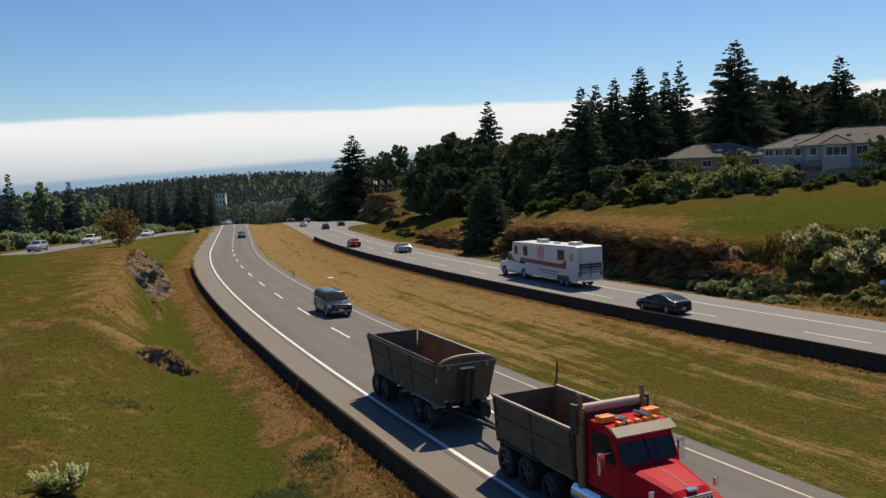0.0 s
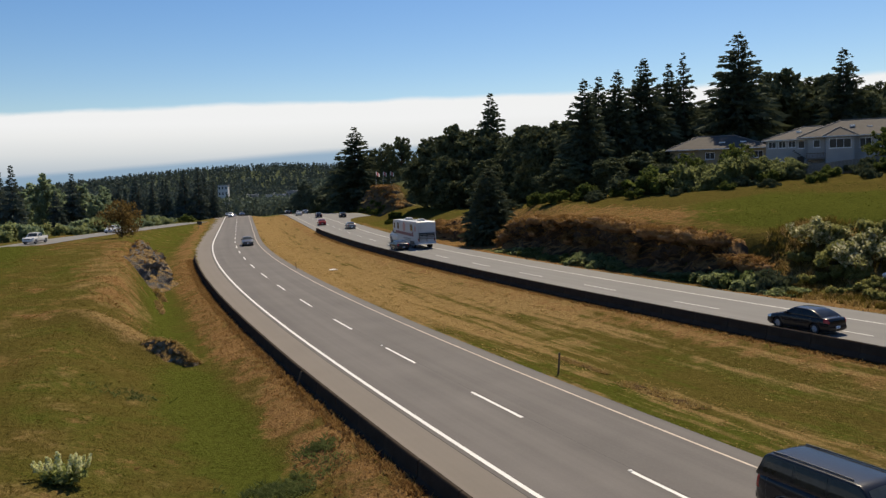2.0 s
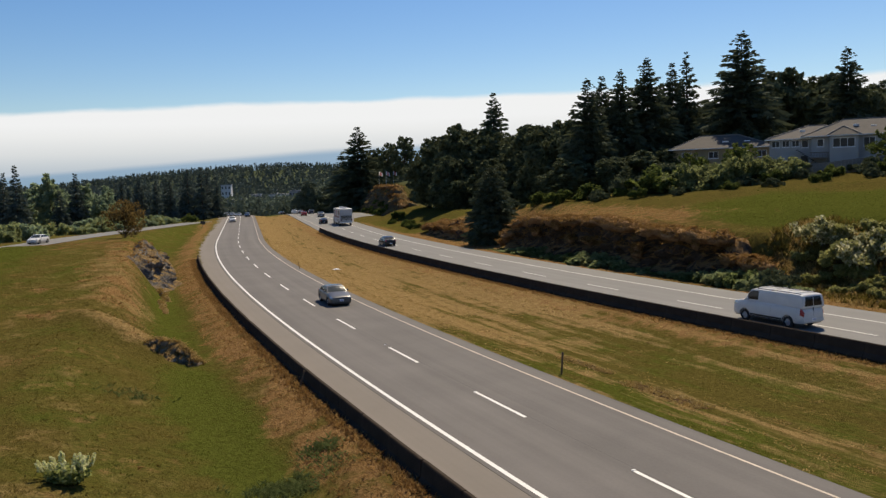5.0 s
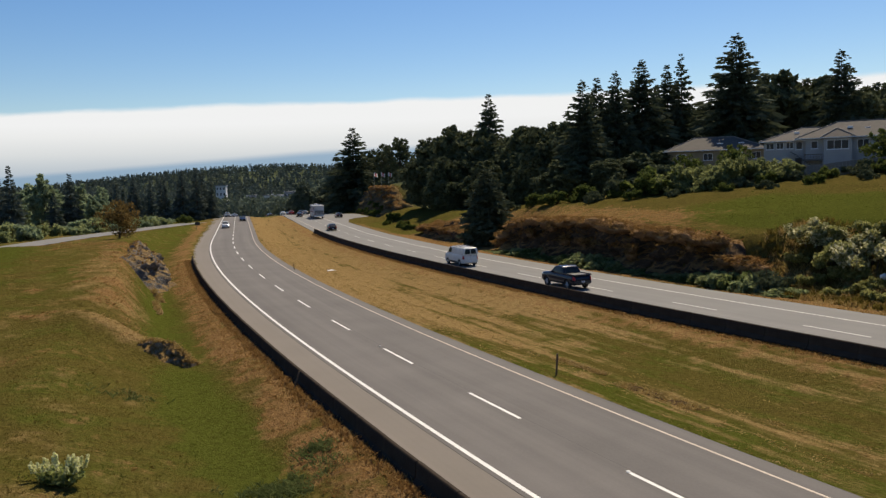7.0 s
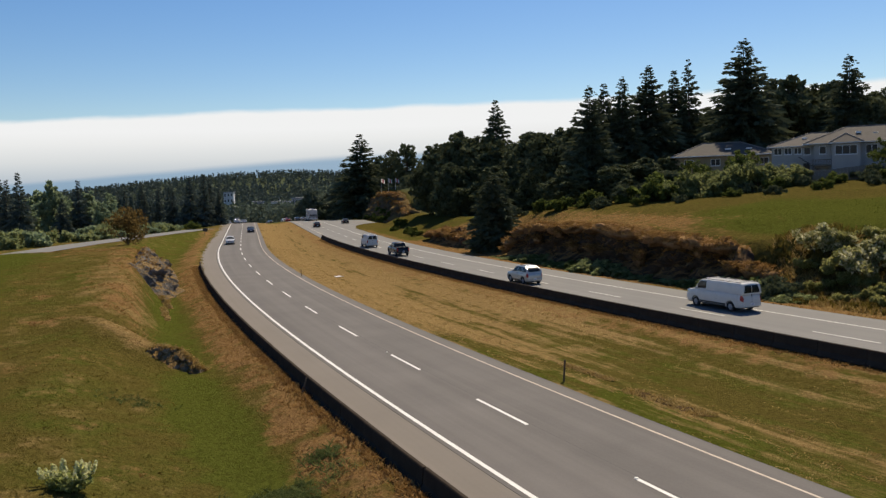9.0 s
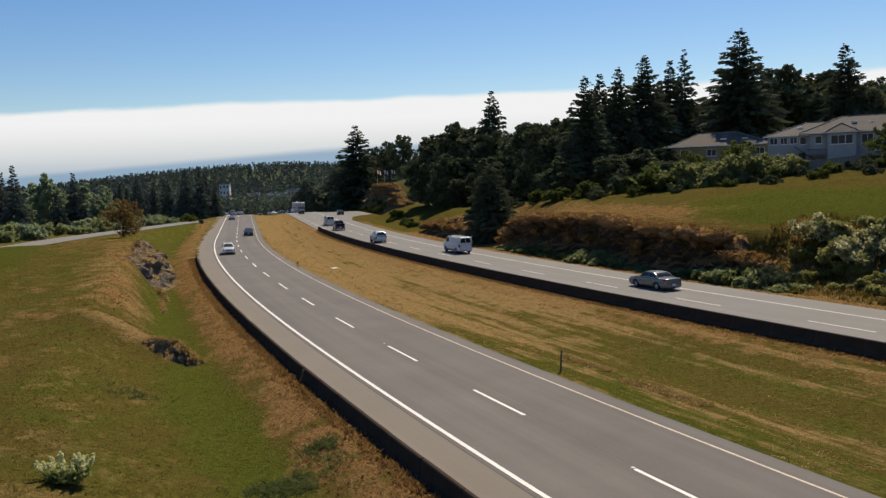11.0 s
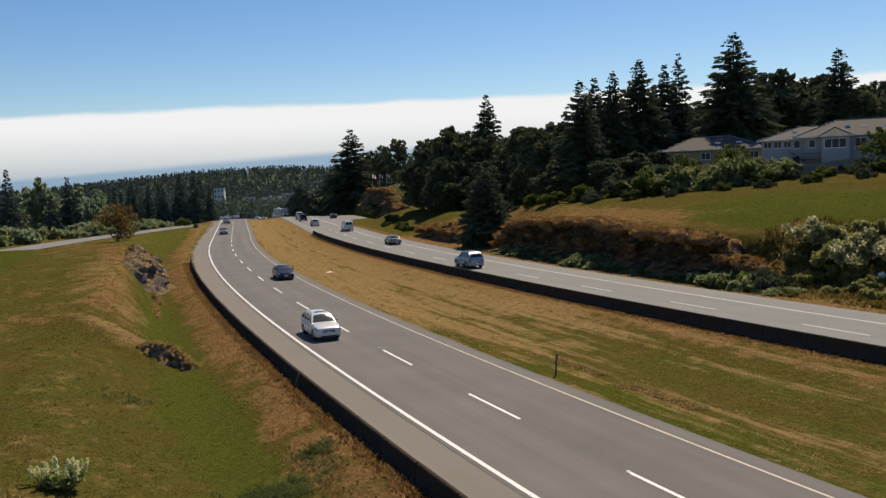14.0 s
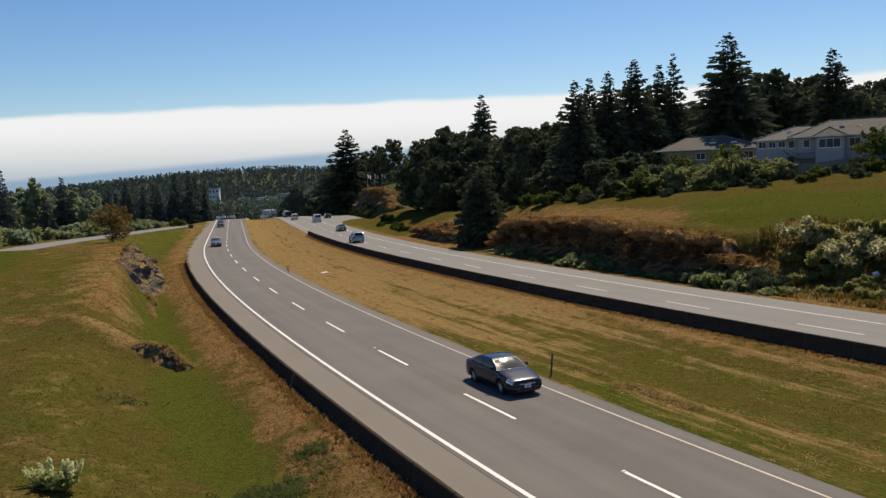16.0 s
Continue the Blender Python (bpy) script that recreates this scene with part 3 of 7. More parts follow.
# Emission strip: distance haze painted as blue colour, fading out at its crest.
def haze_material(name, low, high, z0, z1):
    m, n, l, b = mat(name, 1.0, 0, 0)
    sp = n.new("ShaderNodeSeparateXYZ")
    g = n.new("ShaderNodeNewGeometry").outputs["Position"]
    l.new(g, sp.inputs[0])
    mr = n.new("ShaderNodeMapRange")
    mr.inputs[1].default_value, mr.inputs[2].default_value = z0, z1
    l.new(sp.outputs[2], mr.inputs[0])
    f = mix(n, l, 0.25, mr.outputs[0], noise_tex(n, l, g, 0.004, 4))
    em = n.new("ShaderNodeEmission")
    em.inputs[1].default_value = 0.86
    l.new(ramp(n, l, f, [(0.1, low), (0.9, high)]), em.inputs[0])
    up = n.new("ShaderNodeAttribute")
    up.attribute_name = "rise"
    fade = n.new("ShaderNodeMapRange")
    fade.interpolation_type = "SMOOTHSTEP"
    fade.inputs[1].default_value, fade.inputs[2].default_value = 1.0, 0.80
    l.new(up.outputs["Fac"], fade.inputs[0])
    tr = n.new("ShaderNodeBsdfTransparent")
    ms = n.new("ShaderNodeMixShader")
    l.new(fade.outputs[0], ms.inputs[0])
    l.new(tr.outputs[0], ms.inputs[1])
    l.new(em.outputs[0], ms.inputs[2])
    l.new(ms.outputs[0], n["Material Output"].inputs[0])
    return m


# Full ring: the arc behind the eye is unseen, added as pale fill light.
backdrop("backdrop_cloud_bank", 4400, -180, 180, -30, 480, cloud_material(), "long flat white fog bank, unseen arc added as fill")
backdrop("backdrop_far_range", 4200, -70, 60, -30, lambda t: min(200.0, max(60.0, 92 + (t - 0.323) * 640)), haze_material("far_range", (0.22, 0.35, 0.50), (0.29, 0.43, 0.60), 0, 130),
         "glowing blue distant range, haze painted in", 10, 4, 12)


# ---------------------------------------------------------------- grass blades and rock cuts
def blades(spots, height, seed, width=0.03, per=5, lean=0.35):
    """Tufts of bent blades standing on the ground."""
    r = np.random.default_rng(seed)
    P = np.repeat(np.asarray(spots), per, axis=0)
    n = len(P)
    P = P + np.c_[r.normal(0, 0.10, (n, 2)), np.zeros(n)]
    h = height * r.uniform(0.5, 1.4, n)
    an = r.uniform(0, 2 * np.pi, n)
    d = np.stack([np.cos(an), np.sin(an), np.zeros(n)], 1)
    s = np.stack([-np.sin(an), np.cos(an), np.zeros(n)], 1) * (width * r.uniform(0.6, 1.4, n))[:, None]
    up = np.array([0, 0, 1.0])
    b = lean * r.uniform(0.3, 1.5, n)
    mid_ = P + up * (h * 0.6)[:, None] + d * (h * b * 0.35)[:, None]
    tip = P + up * h[:, None] + d * (h * b)[:, None]
    V = np.stack([P - s, P + s, mid_ + s * 0.7, tip, mid_ - s * 0.7], 1).reshape(-1, 3)
    return V, np.arange(n * 5).reshape(n, 5)


def gz1(x, y):
    return float(ground_z(np.array([x]), np.array([y]))[0])


def outcrop(name, c, sgn, s0, s1, foot, head, material, label, seed, step=0.3, rows_=26, rough=1.0, lift=0.4, tufts=1700, crown=2.4, lobes=0.0):
    """A blasted rock face along a carriageway: stepped, fractured, leaning back, its crown tucked into the bank."""
    n = int((s1 - s0) / step) + 1
    S_ = np.linspace(s0, s1, n)
    hx, hy = lane(c, S_, sgn * (head + 1.2))
    H_ = ground_z(hx, hy)
    V, F = [], []
    for i, s in enumerate(S_):
        end = ease(np.array(min(i, n - 1 - i) * step / 2.5)).item()
        h = H_[i] + lift * end + 0.5 * noise.fractal(Vector((s * 0.22, seed, 0)), 1.0, 2.0, 3) * rough
        for j in range(rows_ + 1):
            v = j / rows_
            w = min(1.0, v / 0.84)
            z = -0.45 + (h + 0.45) * w
            p = Vector((s * 0.55, w * 1.7, z * 0.55 + seed))
            cell = noise.voronoi(Vector((s * 0.55 + 0.3 * z, z * 0.75 - 0.2 * s, seed)))[0]
            crack = min(1.0, (cell[1] - cell[0]) * 2.2)
            push = 1.3 * noise.fractal(p * 0.7, 0.9, 2.2, 4) + 0.75 * crack + 0.55 * abs(noise.noise(p * 2.3)) - 0.35
            o = foot + (head - foot) * w ** 0.9 - rough * push * end * (0.35 + 0.65 * math.sin(math.pi * min(1.0, 0.15 + 0.8 * w))) + (1 - end) * 1.6
            z += rough * (0.35 * noise.noise(Vector((s * 0.8, w * 4, seed + 7))) + 0.3 * noise.noise(Vector((s * 1.9, w * 7, seed + 2)))) * min(1, w * 3)
            if lobes:                             # rounded turf cushions hanging over dark hollows
                q = noise.voronoi(Vector((s * 0.40, z * 0.42 + 0.15 * s, seed + 3)))[0]
                swell = max(0.0, 1 - (q[0] * 1.5) ** 2)
                hollow = max(0.0, noise.noise(Vector((s * 0.33, w * 1.3, seed + 11))))
                o -= lobes * end * (1.5 * swell * (0.25 + 0.75 * w) - 1.5 * hollow * math.sin(math.pi * w))
            if v > 0.84:
                f = (v - 0.84) / 0.16
                o += crown * f
                z += 0.25 * math.sin(f * 3.0) - 1.0 * f * f
            X, Y = lane(c, s, sgn * o)
            V.append((float(X), float(Y), z))
    k = rows_ + 1
    for i in range(n - 1):
        for j in range(rows_):
            q = (i * k + j, i * k + j + 1, (i + 1) * k + j + 1, (i + 1) * k + j)
            F.append(q if sgn < 0 else q[::-1])
    root = part(name, (V, F), material)
    tagged(root, label, "rock", "rock cuts")
    # dry tufts on every ledge
    P = np.array(V)
    Q = np.array(F)
    a_, b_, d_ = P[Q[:, 0]], P[Q[:, 1]], P[Q[:, 3]]
    nr = np.cross(b_ - a_, d_ - a_)
    nr /= np.linalg.norm(nr, axis=1)[:, None] + 1e-9
    ledge = np.where((np.abs(nr[:, 2]) > 0.62) & (P[Q[:, 0], 2] > 0.42 * P[:, 2].max()))[0]
    if len(ledge):
        g = np.random.default_rng(int(seed))
        ledge = g.choice(ledge, min(len(ledge), tufts), replace=False)
        mid_ = P[Q[ledge]].mean(1)
        tagged(part("dry_turf", blades(mid_, 0.24, int(seed), 0.045, 7, 1.6), GRASS_RUST, root), "rust-brown dry grass tufts on ledges", kind="stuff")
    return root


def turf_cushions(root, c, s0, s1, face, seed, n, z_lo=0.30):
    """Rounded heaps of rust-brown turf that hang over a rock cut's edge and sit on its shelves."""
    g = np.random.default_rng(seed)
    V, F, tips = [], [], []
    nu, nv = 16, 9
    for i in range(n):
        s = s0 + (s1 - s0) * (i + g.uniform(0, 1)) / n
        edge = g.uniform() < 0.84
        hx, hy = lane(c, s, face + 2.4)
        top_ = gz1(float(hx), float(hy))
        z = top_ - g.uniform(0.05, 0.45) if edge else top_ * g.uniform(z_lo, 0.80)
        o = face + (g.uniform(-0.9, 0.3) if edge else g.uniform(-1.35, -0.7))
        X, Y = lane(c, s, o)
        m = float(line_m(c, s))
        a = math.atan2(1, m)
        w, d_, h = g.uniform(0.9, 2.3), g.uniform(0.6, 1.1), g.uniform(0.30, 0.62)
        if not edge:
            w, d_, h = w * 0.35, d_ * 0.5, h * 0.8
        k = len(V)
        for iv in range(nv + 1):
            ph = math.pi * iv / nv
            for iu in range(nu):
                th = 2 * math.pi * iu / nu
                p = Vector((math.cos(th) * math.sin(ph), math.sin(th) * math.sin(ph), math.cos(ph)))
                q = 1 + 0.60 * noise.noise(p * 1.9 + Vector((i * 3.1, seed, 0))) + 0.34 * noise.noise(p * 4.3 + Vector((seed, i, 0)))
                lx, ly, lz = p.x * w * q, p.y * d_ * q, p.z * h * q
                V.append((float(X) + lx * math.cos(a) - ly * math.sin(a), float(Y) + lx * math.sin(a) + ly * math.cos(a), z + lz))
                if p.z > 0.1:
                    tips.append(V[-1])
        for iv in range(nv):
            for iu in range(nu):
                ju = (iu + 1) % nu
                F.append((k + iv * nu + iu, k + (iv + 1) * nu + iu, k + (iv + 1) * nu + ju, k + iv * nu + ju))
    tagged(part("turf_cushion", (V, F), TURF, root, smooth=True), "rounded rust-brown turf heaps", kind="stuff")
    tagged(part("turf_fringe", blades(np.array(tips), 0.22, seed, 0.03, 4, 1.8), GRASS_RUST, root), "dry grass fringe", kind="stuff")


TURF = rock_material("rust_turf", (0.15, 0.082, 0.038), (0.34, 0.20, 0.098), (0.40, 0.24, 0.112), 0.10)
ROCKY = "dark fractured rock cut with rust-brown dry grass on top"
turf_cushions(outcrop("rock_outcrop", 2, 1, 63.5, 79, 10.7, 11.9, ROCK_BROWN, ROCKY, 1.0, 0.22, 40, tufts=260, lobes=0.75), 2, 63.5, 79, 11.4, 1, 18)
turf_cushions(outcrop("rock_outcrop", 2, 1, 77.0, 94, 10.7, 11.9, ROCK_BROWN, ROCKY, 5.0, 0.22, 40, tufts=260, lobes=0.75), 2, 77.0, 94, 11.4, 5, 20)
turf_cushions(outcrop("rock_outcrop", 2, 1, 92.0, 111, 10.7, 11.9, ROCK_BROWN, ROCKY, 9.0, 0.22, 40, tufts=260, lobes=0.75), 2, 92.0, 111, 11.4, 9, 23)
turf_cushions(outcrop("rock_outcrop", 2, 1, 124, 150, 10.6, 13.0, ROCK_BROWN, "low rock shelf with orange dry grass", 13.0, rows_=20, lift=0.7, lobes=0.5, tufts=300), 2, 124, 150, 12.4, 14, 24, 0.6)
turf_cushions(outcrop("rock_outcrop", 2, 1, 214, 290, 19.2, 23.0, ROCK_BANK, "tall brown rock bank beside the far road", 17.0, 0.6, 22, 1.6, 1.0), 2, 216, 262, 22.6, 18, 26, 0.6)
outcrop("rock_outcrop", 1, -1, 84, 115, 9.7, 12.6, ROCK_GREY, "grey slabby rock face in a grass bank", 21.0, 0.25, 28, 0.95, 0.05, 60, 0.9)


def ledge(a, b, out, height, back, seed, label, tufts=70):
    """A low broken ledge from a to b that faces the way out, its crown running back under the turf."""
    n, rows_ = 70, 22
    V, F = [], []
    d = Vector((out[0], out[1], 0)).normalized()
    for i in range(n + 1):
        t = i / n
        base = Vector((a[0] + (b[0] - a[0]) * t, a[1] + (b[1] - a[1]) * t, 0))
        foot = gz1(base.x + d.x * 0.5, base.y + d.y * 0.5)
        end = math.sin(math.pi * t) ** 0.5
        for j in range(rows_ + 1):
            v = j / rows_
            w = min(1.0, v / 0.6)
            z = foot - 0.25 + (height * end + 0.25) * w
            cell = noise.voronoi(Vector((t * 7 + w, w * 2.2 - t, seed)))[0]
            o = 0.45 - 0.95 * w + 0.26 * noise.fractal(Vector((t * 8, w * 2.5, seed)), 0.9, 2.1, 4) + 0.28 * min(1.0, (cell[1] - cell[0]) * 2.5)
            if v > 0.6:
                f = (v - 0.6) / 0.4
                o -= back * f
                g_ = gz1(base.x + d.x * o, base.y + d.y * o)
                z = z * (1 - ease(np.array(f)).item()) + (g_ - 0.35 * f) * ease(np.array(f)).item()
            z += 0.10 * noise.noise(Vector((t * 19, w * 6, seed)))
            V.append((base.x + d.x * o, base.y + d.y * o, z))
    k = rows_ + 1
    for i in range(n):
        for j in range(rows_):
            F.append((i * k + j, (i + 1) * k + j, (i + 1) * k + j + 1, i * k + j + 1))
    root = part("rock_outcrop", (V, F), ROCK_LEDGE)
    tagged(root, label, "rock", "rock cuts")
    P = np.array(V).reshape(n + 1, k, 3)[:, int(k * 0.62):int(k * 0.85)].reshape(-1, 3)
    tagged(part("dry_turf", blades(P[np.random.default_rng(3).choice(len(P), tufts)], 0.12, 5, 0.03, 6, 1.8), GRASS_STRAW, root), "straw-coloured dry tufts on the crown", kind="stuff")
    return root


ledge((-14.3, 46.8), (-17.5, 47.7), (-0.25, -0.97), 0.75, 1.5, 25.0, "low grey rock ledge under a dry grassy brow", 260)
ledge((-22.4, 66.6), (-24.9, 73.6), (0.80, -0.60), 0.45, 1.2, 29.0, "thin broken rock edge in a dry bank", 160)
ledge((-24.6, 74.5), (-28.4, 82.5), (0.80, -0.60), 0.55, 1.2, 33.0, "cracked grey rock edge along a dry bank", 160)



# ---------------------------------------------------------------- leaves, bushes, trees
rng = np.random.default_rng(5)


def leaf_quads(points, size, normals=None, aspect=0.6, flat=0.0, seed=0):
    """Small four-cornered leaf clumps at the points, turned at random."""
    r = np.random.default_rng(seed)
    n = len(points)
    a = r.normal(size=(n, 3))
    if flat:
        a[:, 2] *= (1 - flat)
    a /= np.linalg.norm(a, axis=1)[:, None]
    b = np.cross(a, r.normal(size=(n, 3)))
    b /= np.linalg.norm(b, axis=1)[:, None]
    s = size * r.uniform(0.6, 1.35, (n, 1))
    c = np.cross(a, b) * s * 0.12
    P = np.asarray(points)
    V = np.stack([P - a * s, P + b * s * aspect + c, P + a * s, P - b * s * aspect + c], 1)
    F = np.arange(n * 4).reshape(n, 4)
    return V.reshape(-1, 3), F


def clumps(n, r, centre, seed, shell=0.55):
    g = np.random.default_rng(seed)
    d = g.normal(size=(n, 3))
    d /= np.linalg.norm(d, axis=1)[:, None]
    rad = (shell + (1 - shell) * g.uniform(0, 1, (n, 1))) ** 0.7
    return np.asarray(centre) + d * rad * np.asarray(r)


def joined(pieces):
    V, F, k = [], [], 0
    for v, f in pieces:
        V.append(np.asarray(v).reshape(-1, 3))
        F.extend((np.asarray(f) + k).tolist())
        k += len(V[-1])
    return np.concatenate(V), F


def limb(points, radii, seg=7):
    bm = bmesh.new()
    for (p, q), (r, s) in zip(zip(points, points[1:]), zip(radii, radii[1:])):
        tube(bm, p, q, r, s, seg, False)
    return bm


def broadleaf(height, spread, seed, material, label, leaf=0.42, count=4200, trunk_part=0.28, blobs=15, category="tree", airy=0.55):
    """Trunk and limbs under a crown of uneven leaf masses."""
    r = random.Random(seed)
    root = thing("broadleaf_tree", pose(0, 0, 0), label, category, "broadleaf trees")
    fork = height * trunk_part
    bm = limb([Vector((0, 0, -0.4)), Vector((0.1, 0, fork * 0.5)), Vector((0.0, 0.1, fork)), Vector((0.2, 0, height * 0.72))],
              [height * 0.028, height * 0.021, height * 0.017, height * 0.005])
    centres = []
    for i in range(blobs):
        an = i * 2.399 + r.uniform(-0.4, 0.4)
        t = (i + 0.5) / blobs
        z = fork + (height - fork) * (0.08 + 0.78 * t) + r.uniform(-0.05, 0.05) * height
        w = spread * (0.62 * math.sin(math.pi * min(1, 0.22 + 0.72 * t)) + 0.05) * r.uniform(0.55, 1.1)
        c = Vector((w * math.cos(an), w * math.sin(an), z))
        size = spread * r.uniform(0.36, 0.52) * (1.1 - 0.40 * t)
        centres.append((c, size))
        base = Vector((0, 0, fork + (z - fork) * 0.45))
        mid_ = base.lerp(c, 0.55) + Vector((0, 0, -0.03 * height))
        for a_, b_, r0, r1 in ((base, mid_, height * 0.009, height * 0.006), (mid_, c, height * 0.006, height * 0.002)):
            tube(bm, a_, b_, r0, r1, 5, False)
    part("trunk", bm, BARK, root)
    pts = []
    tot = sum(s ** 2 for _, s in centres)
    for k, (c, s) in enumerate(centres):
        n = int(count * s ** 2 / tot)
        lumps = clumps(max(4, n // 30), (s * 0.85, s * 0.85, s * 0.75), c, seed * 31 + k, airy)
        for q, lp_ in enumerate(lumps):
            pts.append(clumps(n // len(lumps), (s * 0.36, s * 0.36, s * 0.30), lp_, seed * 77 + k * 13 + q, 0.3))
    pts = np.concatenate(pts)
    part("crown", leaf_quads(pts, leaf, seed=seed), material, root)
    return root


def conifer(height, radius, seed, material, label, whorls=38, gaps=0.12, bare=0.10, droop=0.25, ragged=0.3, taper=0.95):
    """A fir: whorls of drooping boughs, each hung with flat sprays, thinner and ragged toward the tip."""
    r = random.Random(seed)
    root = thing("conifer", pose(0, 0, 0), label, "tree", "conifers")
    part("trunk", limb([Vector((0, 0, -0.5)), Vector((0.05, 0, height * 0.5)), Vector((0, 0, height))],
                       [height * 0.017, height * 0.010, 0.02], 8), BARK, root)
    V, F = [], []

    def spray(p, d, ln, wd):
        side = d.cross(Vector((0, 0, 1))).normalized()
        side = (side * r.uniform(-1, 1) + Vector((0, 0, r.choice((-1, 1)) * r.uniform(0.4, 1.0)))).normalized() * wd
        tip = p + d * ln
        k = len(V)
        m_ = p + d * ln * 0.4
        dz = Vector((0, 0, -ln * 0.12))
        V.extend([p, m_ + side + dz, tip + dz * 1.8, m_ - side + dz])
        F.append((k, k + 1, k + 2, k + 3))

    for w in range(whorls):
        t = (w + 0.5) / whorls
        z = height * (bare + (1 - bare) * t)
        reach = radius * (1 - t) ** taper * (0.75 + 0.25 * min(1, t / 0.18))
        n = r.randint(5, 7) if t < 0.85 else 4
        for i in range(n):
            if r.random() < gaps * (1 - t):
                continue
            an = 2 * math.pi * (i + r.random() * 0.8) / n + w
            ln = max(0.22, reach * r.uniform(1 - ragged * 1.4, 1.0 + ragged * 0.5))
            lift = 0.35 * t - droop * (1 - t)
            d = Vector((math.cos(an), math.sin(an), lift)).normalized()
            p0 = Vector((0, 0, z + r.uniform(-0.45, 0.45)))
            steps = max(3, int(ln / 0.40))
            for k in range(steps):
                f = (k + 0.6) / steps
                p = p0 + d * ln * f + Vector((0, 0, -droop * 0.45 * ln * f * f))
                size = (0.50 + 0.14 * ln * (1 - f)) * r.uniform(0.6, 1.4) * (0.50 + 0.50 * (1 - t))
                for sgn in (-1, 0, 1):
                    q = Matrix.Rotation(sgn * r.uniform(0.4, 1.2), 3, "Z") @ d
                    q.z += r.uniform(-0.45, 0.15)
                    spray(p, q.normalized(), size * 1.6, size * 0.40)
            spray(p0 + d * ln * 0.75, d, 0.4 * ln + 0.1, 0.06 + 0.05 * ln)
    part("crown", (np.array([tuple(v) for v in V]), F), material, root)
    return root


def bush(w, d_, h, seed, material, label, leaf=0.16, count=2600, name="shrub", category="shrub", group="roadside shrubs"):
    """Several stems under low, uneven heaps of leaves."""
    r = random.Random(seed)
    root = thing(name, pose(0, 0, 0), label, category, group)
    bm = bmesh.new()
    pts = []
    n = max(5, int((w * d_) ** 0.5 * 3))
    for i in range(n):
        x, y = r.uniform(-0.42, 0.42) * w, r.uniform(-0.42, 0.42) * d_
        k = 1 - 0.65 * ((2 * x / w) ** 2 + (2 * y / d_) ** 2) * 0.7
        z = h * k * r.uniform(0.35, 0.78)
        s = min(w, d_, h * 1.3) * r.uniform(0.22, 0.38)
        tube(bm, (x * 0.4, y * 0.4, -0.2), (x, y, z), 0.04, 0.012, 5, False)
        for q in range(4):
            pts.append(clumps(count // n // 4, (s * 0.55, s * 0.55, s * 0.45),
                              np.array((x, y, z)) + np.array((r.uniform(-1, 1), r.uniform(-1, 1), r.uniform(-.7, .7))) * s * 0.75, seed * 11 + i * 5 + q, 0.25))
    part("stem", bm, BARK, root)
    part("foliage", leaf_quads(np.concatenate(pts), leaf, seed=seed), material, root)
    return root


def plant(models, spots, r):
    """Put copies of the models at (x, y, base z or None, scale)."""
    for i, (x, y, z, s) in enumerate(spots):
        src = models[i % len(models)]
        z = gz1(x, y) - 0.1 if z is None else z
        m_ = pose(x, y, z, 0, 0, r.uniform(0, 360))
        ob = src if not src.get("used") else copy_thing(src, m_)
        src["used"] = 1
        ob.matrix_basis = m_
        ob.scale = (s, s, s) if not isinstance(s, tuple) else s


rr = random.Random(3)
# tall firs behind the houses: place and height of each tip
FIRS = [(26.7, 150.0, 26.5), (31.2, 160.0, 28.0), (34.3, 158.0, 28.8), (40.3, 162.0, 31.3), (46.7, 175.0, 27.9), (46.9, 168.0, 31.0),
        (48.8, 165.0, 32.4), (57.8, 160.0, 35.3), (80.3, 165.0, 32.5), (67.0, 175.0, 26.1)]
fir_a = conifer(22, 6.6, 1, LEAF_FIR, "tall dark fir with drooping ragged boughs", 58, 0.08, taper=0.8)
fir_b = conifer(24, 8.2, 2, LEAF_FIR, "broad dark fir with dense boughs", 64, 0.05, taper=0.78)
fir_c = conifer(22, 5.4, 3, LEAF_FIR, "narrow dark fir with open boughs", 42, 0.18, taper=0.8)
pick_ = [fir_b, fir_a, fir_b, fir_b, fir_a, fir_a, fir_c, fir_b, fir_b, fir_a]
seen_ = set()
for (x, y, tip), src in zip(FIRS, pick_):
    base = gz1(x, y) - 0.2
    hgt = 24.0 if src is fir_b else 22.0
    k = (tip - base) / hgt
    m_ = pose(x, y, base, 0, 0, rr.uniform(0, 360))
    ob = copy_thing(src, m_) if src.name in seen_ else src
    seen_.add(src.name)
    ob.matrix_basis = m_
    wide = 1.15 if tip > 35 else rr.uniform(0.8, 1.05)
    ob.scale = (k * wide, k * wide, k)
for x, y, tip, wide in ((13.1, 200.0, 29.6, 0.95), (-28.2, 290.0, 28.6, 1.45)):
    base = gz1(x, y) - 0.2
    ob = copy_thing(fir_a, pose(x, y, base, 0, 0, rr.uniform(0, 360)))
    ob.scale = ((tip - base) / 22 * wide,) * 2 + ((tip - base) / 22,)
young = conifer(11, 3.5, 9, LEAF_FIR, "bushy dark young fir beside the road", 70, 0.0, 0.01, 0.12, 0.22, 0.42)
young.matrix_basis = pose(7.3, 122.0, gz1(7.3, 122.0) - 0.2)
young.scale = (1.12, 1.12, (10.9 - gz1(7.3, 122.0)) / 11)

